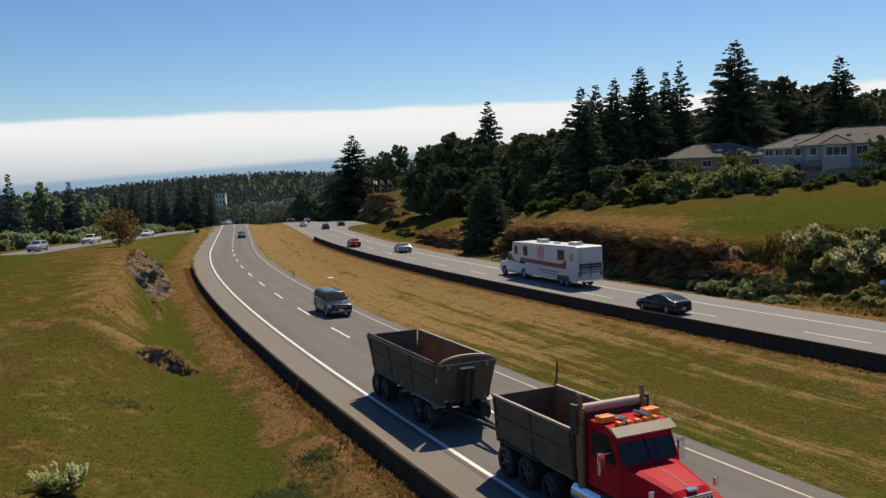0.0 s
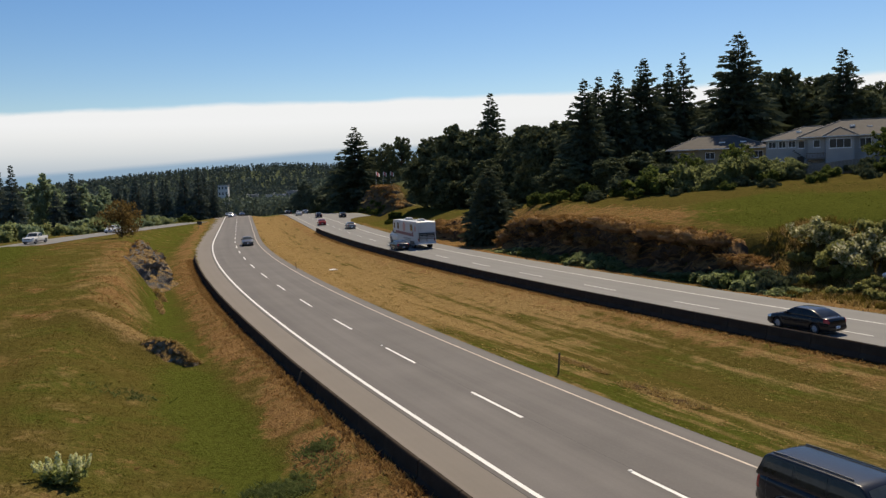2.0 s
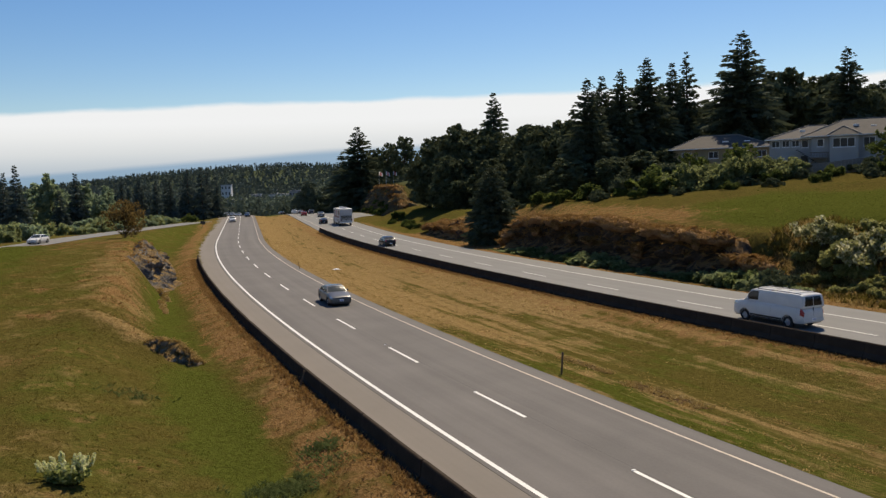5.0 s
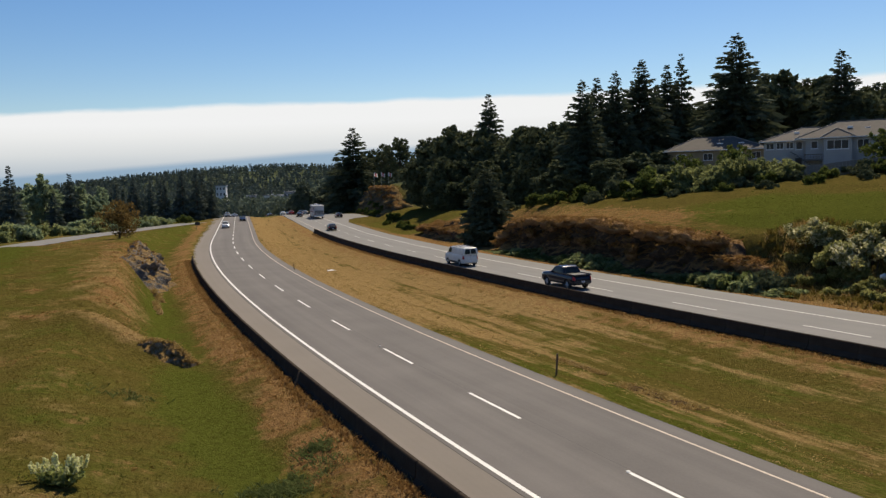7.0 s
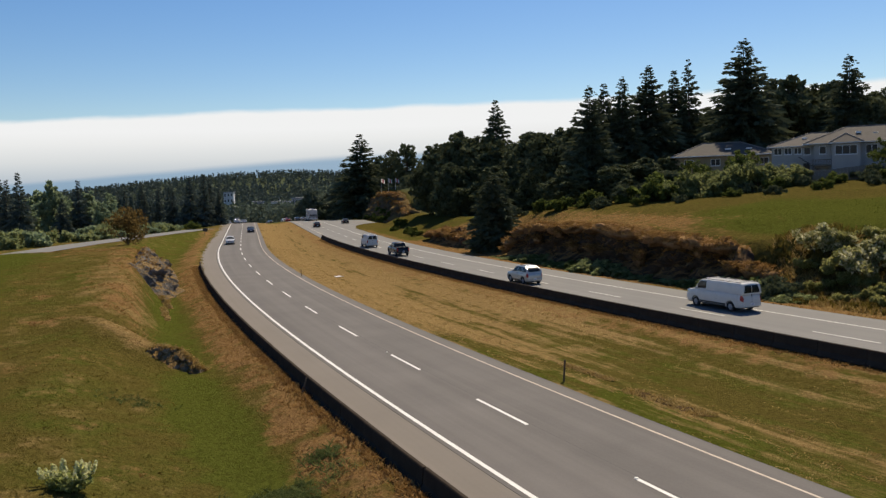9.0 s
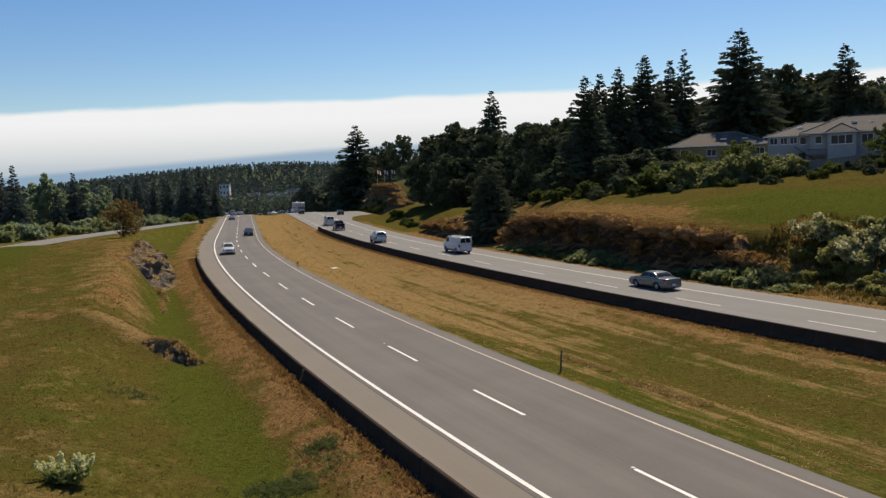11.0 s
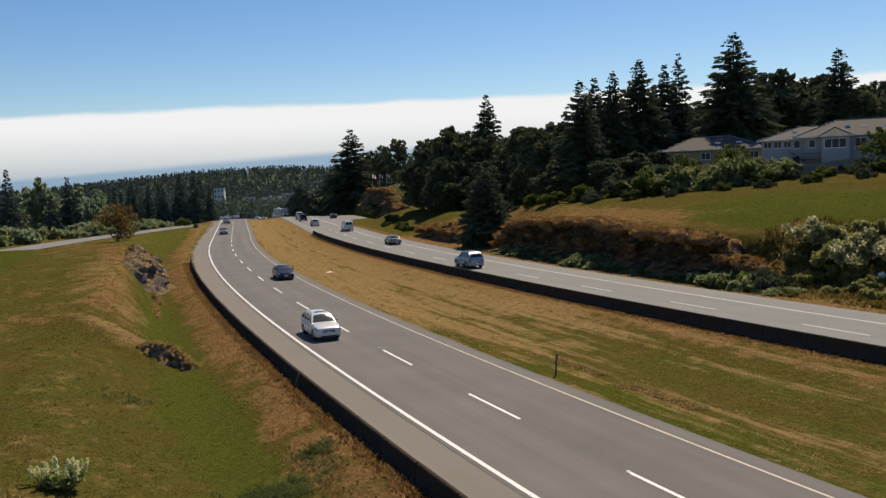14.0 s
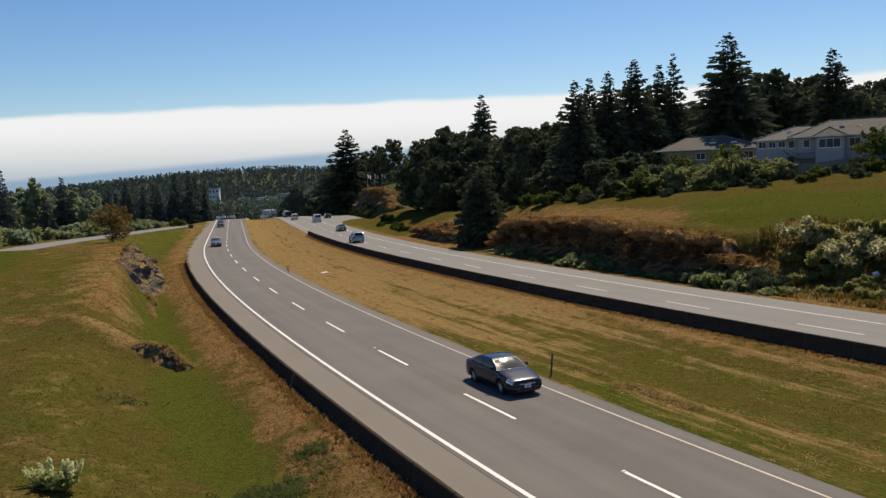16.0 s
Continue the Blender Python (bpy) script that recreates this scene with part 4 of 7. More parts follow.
# dark broadleaf wood
oak_a = broadleaf(17, 7.5, 11, LEAF_DARK, "dense dark green broadleaf tree in a wood", 0.46, 13000, 0.06, 28, airy=0.40)
oak_b = broadleaf(16, 7.0, 12, LEAF_DARK, "rounded dark green broadleaf tree in a wood", 0.45, 12000, 0.06, 26, airy=0.40)
oak_c = broadleaf(15, 6.5, 13, LEAF_DARK, "open-crowned dark broadleaf tree", 0.40, 5200, 0.12, 18, airy=0.6)
WOOD_ = [(-0.2, 185.0, 19.6), (4.3, 180.0, 21.4), (8.6, 175.0, 20.4), (13.1, 172.0, 18.9), (17.6, 170.0, 20.2),
         (22.1, 165.0, 20.6), (24.6, 160.0, 20.0), (27.5, 155.0, 18.6), (32.2, 158.0, 17.6), (39.2, 165.0, 18.8), (46.1, 170.0, 17.8),
         (53.4, 175.0, 19.0), (59.0, 185.0, 23.7), (64.4, 190.0, 22.7), (71.1, 175.0, 30.2), (77.3, 180.0, 27.5), (80.6, 178.0, 29.2),
         (84.7, 165.0, 24.9), (91.3, 170.0, 27.0), (2.0, 168.0, 14.5), (10.0, 160.0, 13.5), (17.0, 152.0, 13.0), (23.0, 146.0, 13.0),
         (29.0, 142.0, 12.5), (35.0, 145.0, 13.5), (41.0, 152.0, 14.0), (48.0, 158.0, 15.0)]
THIN_ = [(-16.5, 280.0, 23.1), (-11.3, 270.0, 24.6), (-22.8, 300.0, 22.2), (-3.0, 236.0, 18.0), (-24.0, 305.0, 15.0),
         (-33.0, 300.0, 17.0), (-36.0, 320.0, 15.0)]


def stand(models, spots, r, squat=0.95):
    used = set()
    for i, (x, y, tip) in enumerate(spots):
        src, hgt = models[i % len(models)]
        base = gz1(x, y) - 0.2
        k = (tip - base) / hgt
        m_ = pose(x, y, base, 0, 0, r.uniform(0, 360))
        ob = copy_thing(src, m_) if src.name in used or src.get("used") else src
        used.add(src.name)
        src["used"] = 1
        ob.matrix_basis = m_
        kw = max(k, 0.72) * r.uniform(squat, squat * 1.2)
        ob.scale = (kw, kw, k)


WOOD_ += [(33.0, 186.0, 22.5), (38.5, 188.0, 24.0), (44.5, 186.0, 23.5), (50.0, 190.0, 24.5), (55.5, 188.0, 24.0), (61.5, 184.0, 24.5),
          (27.5, 178.0, 21.5), (20.0, 180.0, 21.0), (67.0, 186.0, 26.0)]
# the part of the wood behind the lawn stands farther back
WOOD_ = [(x * 1.12, y * 1.12, 9.67 + (tip - 9.67) * 1.12) if x < 19 else (x, y, tip) for x, y, tip in WOOD_]
stand([(oak_a, 17.0), (oak_b, 16.0)], WOOD_, rr)
stand([(oak_c, 15.0)], THIN_, rr, 0.8)

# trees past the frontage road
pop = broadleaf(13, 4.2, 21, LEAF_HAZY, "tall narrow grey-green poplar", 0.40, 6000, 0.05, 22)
hem = conifer(14, 3.8, 22, LEAF_FAR_HAZY, "dark hazy conifer beside the frontage road", 30, 0.06, 0.04)
fir_d = conifer(14, 3.0, 23, LEAF_FAR_HAZY, "dark conifer in a distant row", 28, 0.05, 0.04)
stand([(pop, 12.6)], [(-98.3, 210.0, 14.8), (-111.7, 230.0, 12.8), (-98.9, 220.0, 10.2), (-91.6, 215.0, 12.0), (-81.8, 200.0, 9.2), (-103.6, 260.0, 11.6),
                    (-107, 215, 11.0), (-88, 222, 9.0), (-122, 222, 10)], rr, 0.85)
stand([(hem, 14.0)], [(-96.5, 190.0, 15.9), (-122.3, 230.0, 17.1), (-125.3, 240.0, 15.7), (-92.5, 212.0, 14.2), (-100.5, 192, 13.0), (-94.0, 206, 10.0)], rr)
stand([(fir_d, 14.0)], [(-91.5, 240.0, 12.1), (-90.2, 250.0, 13.7), (-85.2, 250.0, 12.3), (-82.6, 255.0, 12.6), (-78.7, 260.0, 15.9), (-74.9, 262.0, 16.2),
                      (-75.4, 270.0, 15.1), (-80.5, 262, 12.0), (-88.0, 246, 11.0), (-94.5, 244, 10.5), (-86.0, 262, 12.8), (-71.8, 268, 12.0)], rr)
bronze = broadleaf(6.2, 5.6, 31, LEAF_BRONZE, "low spreading tree with bronze summer leaves", 0.22, 3600, 0.34, 12)
bronze.matrix_basis = pose(-53.2, 139.6, gz1(-53.2, 139.6) - 0.1)
bronze.scale = (0.74, 0.74, 0.96)
elm = broadleaf(14.5, 6.0, 35, LEAF_VALLEY_HAZY, "broad green tree past the crest of the road", 0.42, 6500, 0.06, 24)
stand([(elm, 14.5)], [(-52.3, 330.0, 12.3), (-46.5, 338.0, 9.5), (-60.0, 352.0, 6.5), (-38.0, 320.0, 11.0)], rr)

# hedges and shrubs past the frontage road
scrub_a = bush(7, 4, 3.4, 41, LEAF_SAGE, "grey-green thicket beside a frontage road", 0.28, 2400)
scrub_b = bush(5, 3, 2.6, 42, LEAF_HAZY, "dull green thicket beside the frontage road", 0.28, 2000)
plant([scrub_a, scrub_b], [(-73.5 - rr.uniform(0, 6), 118 + i * 6.0 + rr.uniform(-3, 3), None, rr.uniform(0.7, 1.25)) for i in range(19)], rr)
plant([scrub_a, scrub_b], [(-70.9 - rr.uniform(0, 2.5), 168 + i * 5.2 + rr.uniform(-2, 2), None, rr.uniform(0.5, 0.85)) for i in range(12)], rr)
lime = bush(5, 3.5, 3.2, 43, LEAF_MID, "bright green clipped shrub", 0.24, 2000)
plant([lime], [(-69.0, 228.0, None, 0.9)], rr)

# shrubs along the rock cut and field edge
ivy_a = bush(4.2, 2.2, 1.5, 51, LEAF_SAGE, "green bramble at the foot of a rock cut", 0.15, 2600)
ivy_b = bush(3.4, 2.0, 1.3, 52, LEAF_IVY, "mid-green bramble at the foot of a rock cut", 0.15, 2200)
spots = []
for i in range(84):
    s = 60 + i * 0.60 + rr.uniform(-0.8, 0.8)
    thick = math.exp(-((s - 66) / 5.5) ** 2) + math.exp(-((s - 87) / 6.0) ** 2) + 0.6 * math.exp(-((s - 101) / 4.0) ** 2)
    X_, Y_ = lane(2, s, 9.9 + rr.uniform(-0.6, 0.8))
    k = rr.uniform(0.55, 0.8) + 0.45 * thick
    spots.append((float(X_), float(Y_), None, (k * 1.05, k * 1.05, k * rr.uniform(0.35, 0.6) * (0.7 + 1.5 * thick))))
plant([ivy_a, ivy_b, ivy_b], spots, rr)
dark_bush = bush(4.0, 2.6, 2.4, 53, LEAF_DARK, "dense dark shrub at the roadside", 0.15, 3000)
X_, Y_ = lane(2, 62.0, 10.2)
plant([dark_bush], [(float(X_), float(Y_), None, 1.0)], rr)
cream_a = bush(4.5, 3.4, 2.6, 54, LEAF_CREAM, "shrub covered in cream-white blossom", 0.15, 4200)
cream_b = bush(4.0, 3.0, 2.0, 55, LEAF_PALE, "pale green flowering shrub on a slope", 0.15, 3600)
spots = []
for s, o, k in ((63.0, 16.2, 0.9), (60.5, 15.2, 1.0), (57.5, 15.8, 1.05), (54.5, 16.6, 1.0), (52.0, 15.2, 1.0), (55.5, 12.9, 0.6),
                (51.0, 13.0, 0.7), (55.5, 18.0, 0.9), (50.0, 17.5, 1.0), (47.0, 16.0, 1.0)):
    X_, Y_ = lane(2, s, o)
    spots.append((float(X_), float(Y_), None, k))
plant([cream_a, cream_b], spots, rr)
brush_g = bush(4.5, 3.2, 2.4, 56, LEAF_PALE, "green thorny shrub on a slope", 0.16, 3600)
spots = []
for s, o, k in ((57.0, 11.6, 0.45), (54.0, 11.4, 0.5), (60.5, 12.8, 0.5), (52.5, 14.2, 0.6), (50.5, 11.0, 0.5), (62.0, 17.2, 0.6), (58.5, 18.0, 0.8), (53.0, 18.8, 0.9), (58.5, 14.3, 0.6), (49.0, 12.0, 0.7), (48.0, 19.0, 1.1), (46.0, 13, 0.8), (65.0, 11.6, 0.6), (63.5, 14.5, 0.5)):
    X_, Y_ = lane(2, s, o)
    spots.append((float(X_), float(Y_), None, k))
plant([brush_g], spots, rr)
hedge = bush(6.5, 4.5, 4.0, 57, LEAF_HEDGE, "large pale grey-green shrub in front of a house", 0.20, 7600)
plant([hedge], [(32.5, 114.0, None, 0.85), (35.5, 113.5, None, 1.0), (39.0, 112.5, None, 1.1), (43.0, 111.5, None, 1.05), (46.8, 110.0, None, 0.8), (36.0, 117, None, 0.9)], rr)
hedge_d = bush(6.5, 3.6, 3.2, 58, LEAF_MID, "rough green hedge along a field", 0.22, 4200)
hedge_e = bush(6.5, 3.6, 2.6, 59, LEAF_DARK, "low dark green hedge along a field", 0.22, 3600)
spots = [(30.0, 117.5, None, 1.35), (26.5, 121, None, 1.0), (22.0, 123, None, 0.8), (32.5, 121.0, None, 1.4), (18.0, 126, None, 0.7),
         (53.5, 104.0, None, 0.75), (57.5, 103.0, None, 1.0), (60.5, 102.0, None, 0.9), (64.0, 100.0, None, 1.0), (51.0, 98.5, None, 0.45), (56.0, 96.0, None, 0.5),
         (60.0, 94.5, None, 0.5), (46.0, 100.5, None, 0.45), (41.0, 103.5, None, 0.45), (36.5, 106, None, 0.4), (65, 93, None, 0.55),
         *((20 + i * 2.9 + rr.uniform(-.6, .6), 122.5 - i * 1.85 + rr.uniform(-.8, .8), None, rr.uniform(0.36, 0.55)) for i in range(17)),
         (22.0, 117.0, None, 0.5), (27.0, 113.5, None, 0.45), (31.5, 110.5, None, 0.4), (15.5, 130.0, None, 0.7), (12.0, 136, None, 0.6)]
plant([hedge_d, hedge_e], spots, rr)
garden = broadleaf(6.5, 4.2, 61, LEAF_MID, "small garden tree beside a house", 0.24, 2600, 0.2, 12)
plant([garden], [(57.5, 106.0, None, 0.85), (43.5, 121.0, None, 0.85), (63.0, 106.5, None, 0.7), (37.2, 124.0, None, 0.75)], rr)
verge = bush(3.0, 1.6, 1.1, 62, LEAF_MID, "low green scrub on a road verge", 0.2, 1200)
spots = []
for i in range(9):
    s = 150 + i * 6.4
    X_, Y_ = lane(2, s, 13.5 + rr.uniform(-1, 4))
    spots.append((float(X_), float(Y_), None, rr.uniform(0.7, 1.6)))
for i in range(46):
    s, o = rr.uniform(232, 292), rr.uniform(18.4, 23.5)
    X_, Y_ = lane(2, s, o)
    spots.append((float(X_), float(Y_), gz1(float(X_), float(Y_)) + 0.1, rr.uniform(0.9, 1.9)))
plant([verge], spots, rr)


# distant woods over the valley and the rise
def far_woods(n, seed, cone, y0, y1, leaf, pieces_each, hmin, hmax, wedge=(-0.66, 0.10)):
    """Trees past the crest, low where the town stands open to the road."""
    r = np.random.default_rng(seed)
    y = y0 + (y1 - y0) * r.uniform(0, 1, n) ** 0.75
    x = r.uniform(*wedge, n) * y
    u1_, _ = side_of(1, x, y)
    u2_, _ = side_of(2, x, y)
    z = ground_z(x, y)
    h = r.uniform(hmin, hmax, n)
    town = (x / y > -0.275) & (x / y < -0.145) & (y < 660)
    h = np.where(town, np.minimum(h, 9.67 - 0.0085 * y - z - r.uniform(0, 5, n) * (y / 500)), h)
    ok = ~((np.abs(u1_) < 15) & (y < 520)) & ~((np.abs(u2_) < 17) & (y < 520)) & (h > 2.0)
    pieces = []
    for X, Y, Z, H_ in zip(x[ok], y[ok], z[ok], h[ok]):
        m = pieces_each
        w = H_ * (r.uniform(0.18, 0.28) if cone else r.uniform(0.34, 0.52))
        f = r.uniform(0, 1, m)
        rad = w * ((1 - f) ** 0.8 if cone else np.sin(np.pi * (0.12 + 0.84 * f)) ** 0.7) * r.uniform(0.45, 1.0, m)
        an = r.uniform(0, 2 * np.pi, m)
        pieces.append(np.stack([X + rad * np.cos(an), Y + rad * np.sin(an), Z + H_ * (0.03 + 0.95 * f)], 1))
    return leaf_quads(np.concatenate(pieces), leaf, seed=seed, aspect=0.7)


tagged(part("distant_woods", far_woods(520, 8, True, 300, 640, 0.75, 130, 8, 16), LEAF_FAR_HAZY), "dark conifers in a valley past the road", "woods", kind="stuff")
tagged(part("distant_woods", far_woods(620, 9, False, 300, 640, 0.85, 120, 5, 11), LEAF_VALLEY_HAZY), "green broadleaf trees in a valley past the road", "woods", kind="stuff")
tagged(part("distant_woods", far_woods(420, 12, False, 320, 515, 0.8, 110, 8, 16, (-0.29, -0.13)), LEAF_VALLEY_HAZY), "green broadleaf trees round a town", "woods", kind="stuff")
tagged(part("distant_woods", far_woods(4200, 10, True, 600, 1850, 1.7, 24, 8, 17), LEAF_FAR_HAZY), "dark woods on a distant rise", "woods", kind="stuff")
tagged(part("distant_woods", far_woods(1300, 11, False, 600, 1850, 1.9, 22, 6, 12), LEAF_VALLEY_HAZY), "lighter broadleaf trees on a distant rise", "woods", kind="stuff")


# ---------------------------------------------------------------- grass
def scatter(n, x0, x1, y0, y1, seed, keep):
    r = np.random.default_rng(seed)
    x, y = r.uniform(x0, x1, n), y0 + (y1 - y0) * r.uniform(0, 1, n) ** 1.6
    ok = keep(x, y, r.uniform(0, 1, n))
    x, y = x[ok], y[ok]
    return np.stack([x, y, ground_z(x, y) - 0.03], 1)


def on_bank(x, y):
    u, s = side_of(1, x, y)
    return -u - 6.5


def visible_wedge(x, y):
    return (x > -0.60 * y - 2) & (x < 0.60 * y + 2)


def by_zone(which):
    def keep(x, y, p):
        d = on_bank(x, y)
        dr, ru, lu = zone_of(x, y)
        dr = dr + 0.25 * waves(x, y, 3, 9)
        lu = lu + 0.25 * waves(x, y, 4, 12)
        kind = np.where(ru > 0.45, 3, np.where(dr > 0.62, 2, np.where(lu > 0.52, 1, 0)))
        return (d > 0.15) & visible_wedge(x, y) & (kind == which)
    return keep


for which, name_, m_, hgt, lab in ((0, "meadow_grass", GRASS_OLIVE, 0.05, "olive uncut grass on a roadside bank"),
                                   (1, "green_grass", GRASS_GREEN, 0.05, "fresh green grass on a roadside bank"),
                                   (2, "dry_grass", GRASS_STRAW, 0.09, "dry straw-coloured grass on a roadside bank"),
                                   (3, "rusty_grass", GRASS_RUST, 0.09, "rust-brown dry grass along a barrier")):
    pts = scatter(46000, -62, 6, 20, 112, 70 + which, by_zone(which))
    tagged(part(name_, blades(pts, hgt, 80 + which, 0.020, 4, 1.8), m_), lab, "grass", kind="stuff")
# rank dark grass in the ditch
g_ = np.random.default_rng(6)
rank = np.concatenate([np.c_[g_.normal(x, w, n), g_.normal(y, w * 0.8, n)] for x, y, w, n in (
    (-4.8, 30.2, 0.40, 90), (-5.3, 27.1, 0.50, 170), (-6.0, 26.8, 0.5, 80), (-14.5, 37.7, 0.7, 40), (-4.6, 28.6, 0.5, 40))])
rank = np.c_[rank, ground_z(rank[:, 0], rank[:, 1]) - 0.02]
tagged(part("rank_grass", blades(rank, 0.16, 130, 0.016, 5, 1.2), LEAF_IVY), "rank dark green grass in a ditch", "grass", kind="stuff")
# long stalks that hide the foot of the barriers
rim = []
g_ = np.random.default_rng(4)
for c, o, lo, hi in ((1, -6.95, 16, 113), (2, -5.85, 30, 168)):
    s = g_.uniform(lo, hi, 2600)
    X_, Y_ = lane(c, s, o + g_.normal(0, 0.16, len(s)) - 0.10)
    rim.append(np.stack([X_, Y_, ground_z(X_, Y_) - 0.02], 1))
rim = np.concatenate(rim)
tagged(part("rusty_grass", blades(rim, 0.13, 91, 0.03, 4, 0.8), GRASS_RUST), "long rust-brown grass at a barrier's foot", "grass", kind="stuff")


def in_median(x, y, p):
    u1_, s1_ = side_of(1, x, y)
    u2_, s2_ = side_of(2, x, y)
    return (u1_ > 4.7) & (u2_ < -5.9) & visible_wedge(x, y)


pts = scatter(60000, -40, 40, 26, 150, 95, in_median)
dr, ru, lu = zone_of(pts[:, 0], pts[:, 1])
u1_, s1_ = side_of(1, pts[:, 0], pts[:, 1])
sw = waves(u1_ * 1.0, s1_ * 0.035, 2.3, 15) + 0.5 * waves(pts[:, 0], pts[:, 1], 3, 2)
cut = dr + 0.10 + 0.75 * sw
tagged(part("mown_straw", blades(pts[cut > 0.50], 0.035, 96, 0.03, 5, 4.0), GRASS_STRAW), "mown dry grass lying in swaths", "grass", kind="stuff")
tagged(part("hay_clumps", blades(pts[cut > 0.82][::3], 0.07, 98, 0.025, 9, 2.8), GRASS_STRAW), "clumps of cut hay in rows", "grass", kind="stuff")
tagged(part("mown_grass", blades(pts[cut <= 0.50][::2], 0.035, 97, 0.03, 5, 3.0), GRASS_OLIVE), "short mown green grass", "grass", kind="stuff")


def on_field(x, y, p):
    u2_, s2_ = side_of(2, x, y)
    return (u2_ > 6.8) & visible_wedge(x, y) & ((u2_ < 9.6) | (u2_ > 13) | (s2_ < 63)) & (u2_ < 40)


pts = scatter(36000, -20, 70, 40, 150, 98, on_field)
dr, ru, lu = zone_of(pts[:, 0], pts[:, 1])
k_ = dr + ru * 0.7 + 0.25 * waves(pts[:, 0], pts[:, 1], 4, 22)
tagged(part("field_grass", blades(pts[k_ <= 0.62][::2], 0.07, 99, 0.05, 3, 1.6), GRASS_GREEN), "green grass on a sloping field", "grass", kind="stuff")
tagged(part("field_dry_grass", blades(pts[k_ > 0.62], 0.10, 100, 0.05, 3, 1.6), GRASS_RUST), "dry rust-brown grass on a slope", "grass", kind="stuff")


def on_slope(x, y, p):
    u2_, s2_ = side_of(2, x, y)
    return (u2_ > 8.6) & (u2_ < 19) & (s2_ < 67) & visible_wedge(x, y)


pts = scatter(26000, 18, 52, 30, 75, 110, on_slope)
tall = waves(pts[:, 0], pts[:, 1], 5, 31) > 0.0
tagged(part("slope_grass", blades(pts[tall], 0.42, 111, 0.03, 5, 0.5), GRASS_OLIVE), "tall olive grass on a steep roadside slope", "grass", kind="stuff")
tagged(part("slope_dry_grass", blades(pts[~tall], 0.40, 112, 0.03, 5, 0.5), GRASS_STRAW), "tall dry straw grass on a steep roadside slope", "grass", kind="stuff")



# ---------------------------------------------------------------- vehicles
TYRE = plain("tyre_rubber", (0.018, 0.018, 0.019), 0.85, vary=0.25, scale=6)
RIM = plain("wheel_alloy", (0.42, 0.43, 0.45), 0.35, 0.8, vary=0.15, scale=6)
STEEL = plain("dark_steel", (0.035, 0.035, 0.037), 0.6, 0.3, vary=0.3, scale=3)
TRIM = plain("black_trim", (0.02, 0.02, 0.022), 0.5, vary=0.2, scale=5)
CHROME = plain("chrome", (0.82, 0.83, 0.85), 0.12, 1.0, vary=0.05, scale=4)
LAMP_CLEAR = plain("lamp_clear", (0.50, 0.51, 0.515), 0.14, 0.7, vary=0.08, scale=8)
LAMP_RED = plain("lamp_red", (0.34, 0.015, 0.012), 0.25, vary=0.1, scale=8)
LAMP_AMBER = plain("lamp_amber", (0.80, 0.20, 0.02), 0.3, vary=0.1, scale=8)
PLATE = plain("plate_white", (0.70, 0.72, 0.75), 0.5, vary=0.08, scale=8)
PLATE_BAR = plain("plate_blue", (0.05, 0.08, 0.30), 0.5, vary=0.1, scale=8)


def glass_material():
    m, n, l, b = mat("tinted_glass", 0.12, 0, 0.34)
    co = n.new("ShaderNodeTexCoord").outputs["Object"]
    l.new(ramp(n, l, noise_tex(n, l, co, 2.5, 2), [(0.3, (0.008, 0.009, 0.009)), (0.7, (0.022, 0.024, 0.024))]), b.inputs["Base Color"])
    b.inputs["Coat Weight"].default_value = 0.0
    b.inputs["Coat Roughness"].default_value = 0.02
    return m


GLASS = glass_material()
SCREEN = plain("windscreen_glass", (0.045, 0.052, 0.048), 0.15, vary=0.35, scale=2.2)


def loft(stations):
    """Closed body through sections of equal count, capped at both ends."""
    bm = bmesh.new()
    rings = [[bm.verts.new(p) for p in st] for st in stations]
    n = len(rings[0])
    for a_, b_ in zip(rings, rings[1:]):
        for i in range(n):
            j = (i + 1) % n
            bm.faces.new((a_[i], a_[j], b_[j], b_[i]))
    bm.faces.new(rings[0][::-1])
    bm.faces.new(rings[-1])
    bmesh.ops.recalc_face_normals(bm, faces=bm.faces)
    return bm


def wheel(root, x, y, r, w, rim_mat=None, dual=False, name="wheel"):
    """Tyre with rounded shoulders; the rim and its spokes sit in it."""
    bm = bmesh.new()
    seg = 22
    prof = [(-w / 2, r * 0.62), (-w / 2, r * 0.93), (-w * 0.36, r), (w * 0.36, r), (w / 2, r * 0.93), (w / 2, r * 0.62)]
    rings = [[bm.verts.new((rr_ * math.cos(2 * math.pi * i / seg), o, rr_ * math.sin(2 * math.pi * i / seg))) for i in range(seg)] for o, rr_ in prof]
    for a_, b_ in zip(rings, rings[1:] + rings[:1]):
        for i in range(seg):
            j = (i + 1) % seg
            bm.faces.new((a_[i], a_[j], b_[j], b_[i]))
    bmesh.ops.recalc_face_normals(bm, faces=bm.faces)
    tyre = part(name, bm, TYRE, root)
    tyre.location = (x, y, r)
    s = 1 if y > 0 else -1
    bm = bmesh.new()
    tube(bm, (0, -s * w * 0.1, 0), (0, s * w * 0.28, 0), r * 0.63, r * 0.60, seg)
    tube(bm, (0, s * w * 0.28, 0), (0, s * w * 0.44, 0), r * 0.20, r * 0.16, 10)
    for i in range(5):
        an = 2 * math.pi * i / 5
        c_, s_ = math.cos(an), math.sin(an)
        tube(bm, (0, s * w * 0.38, 0), (r * 0.58 * c_, s * w * 0.36, r * 0.58 * s_), r * 0.09, r * 0.11, 6)
    part("rim", bm, rim_mat or RIM, tyre)
    return tyre


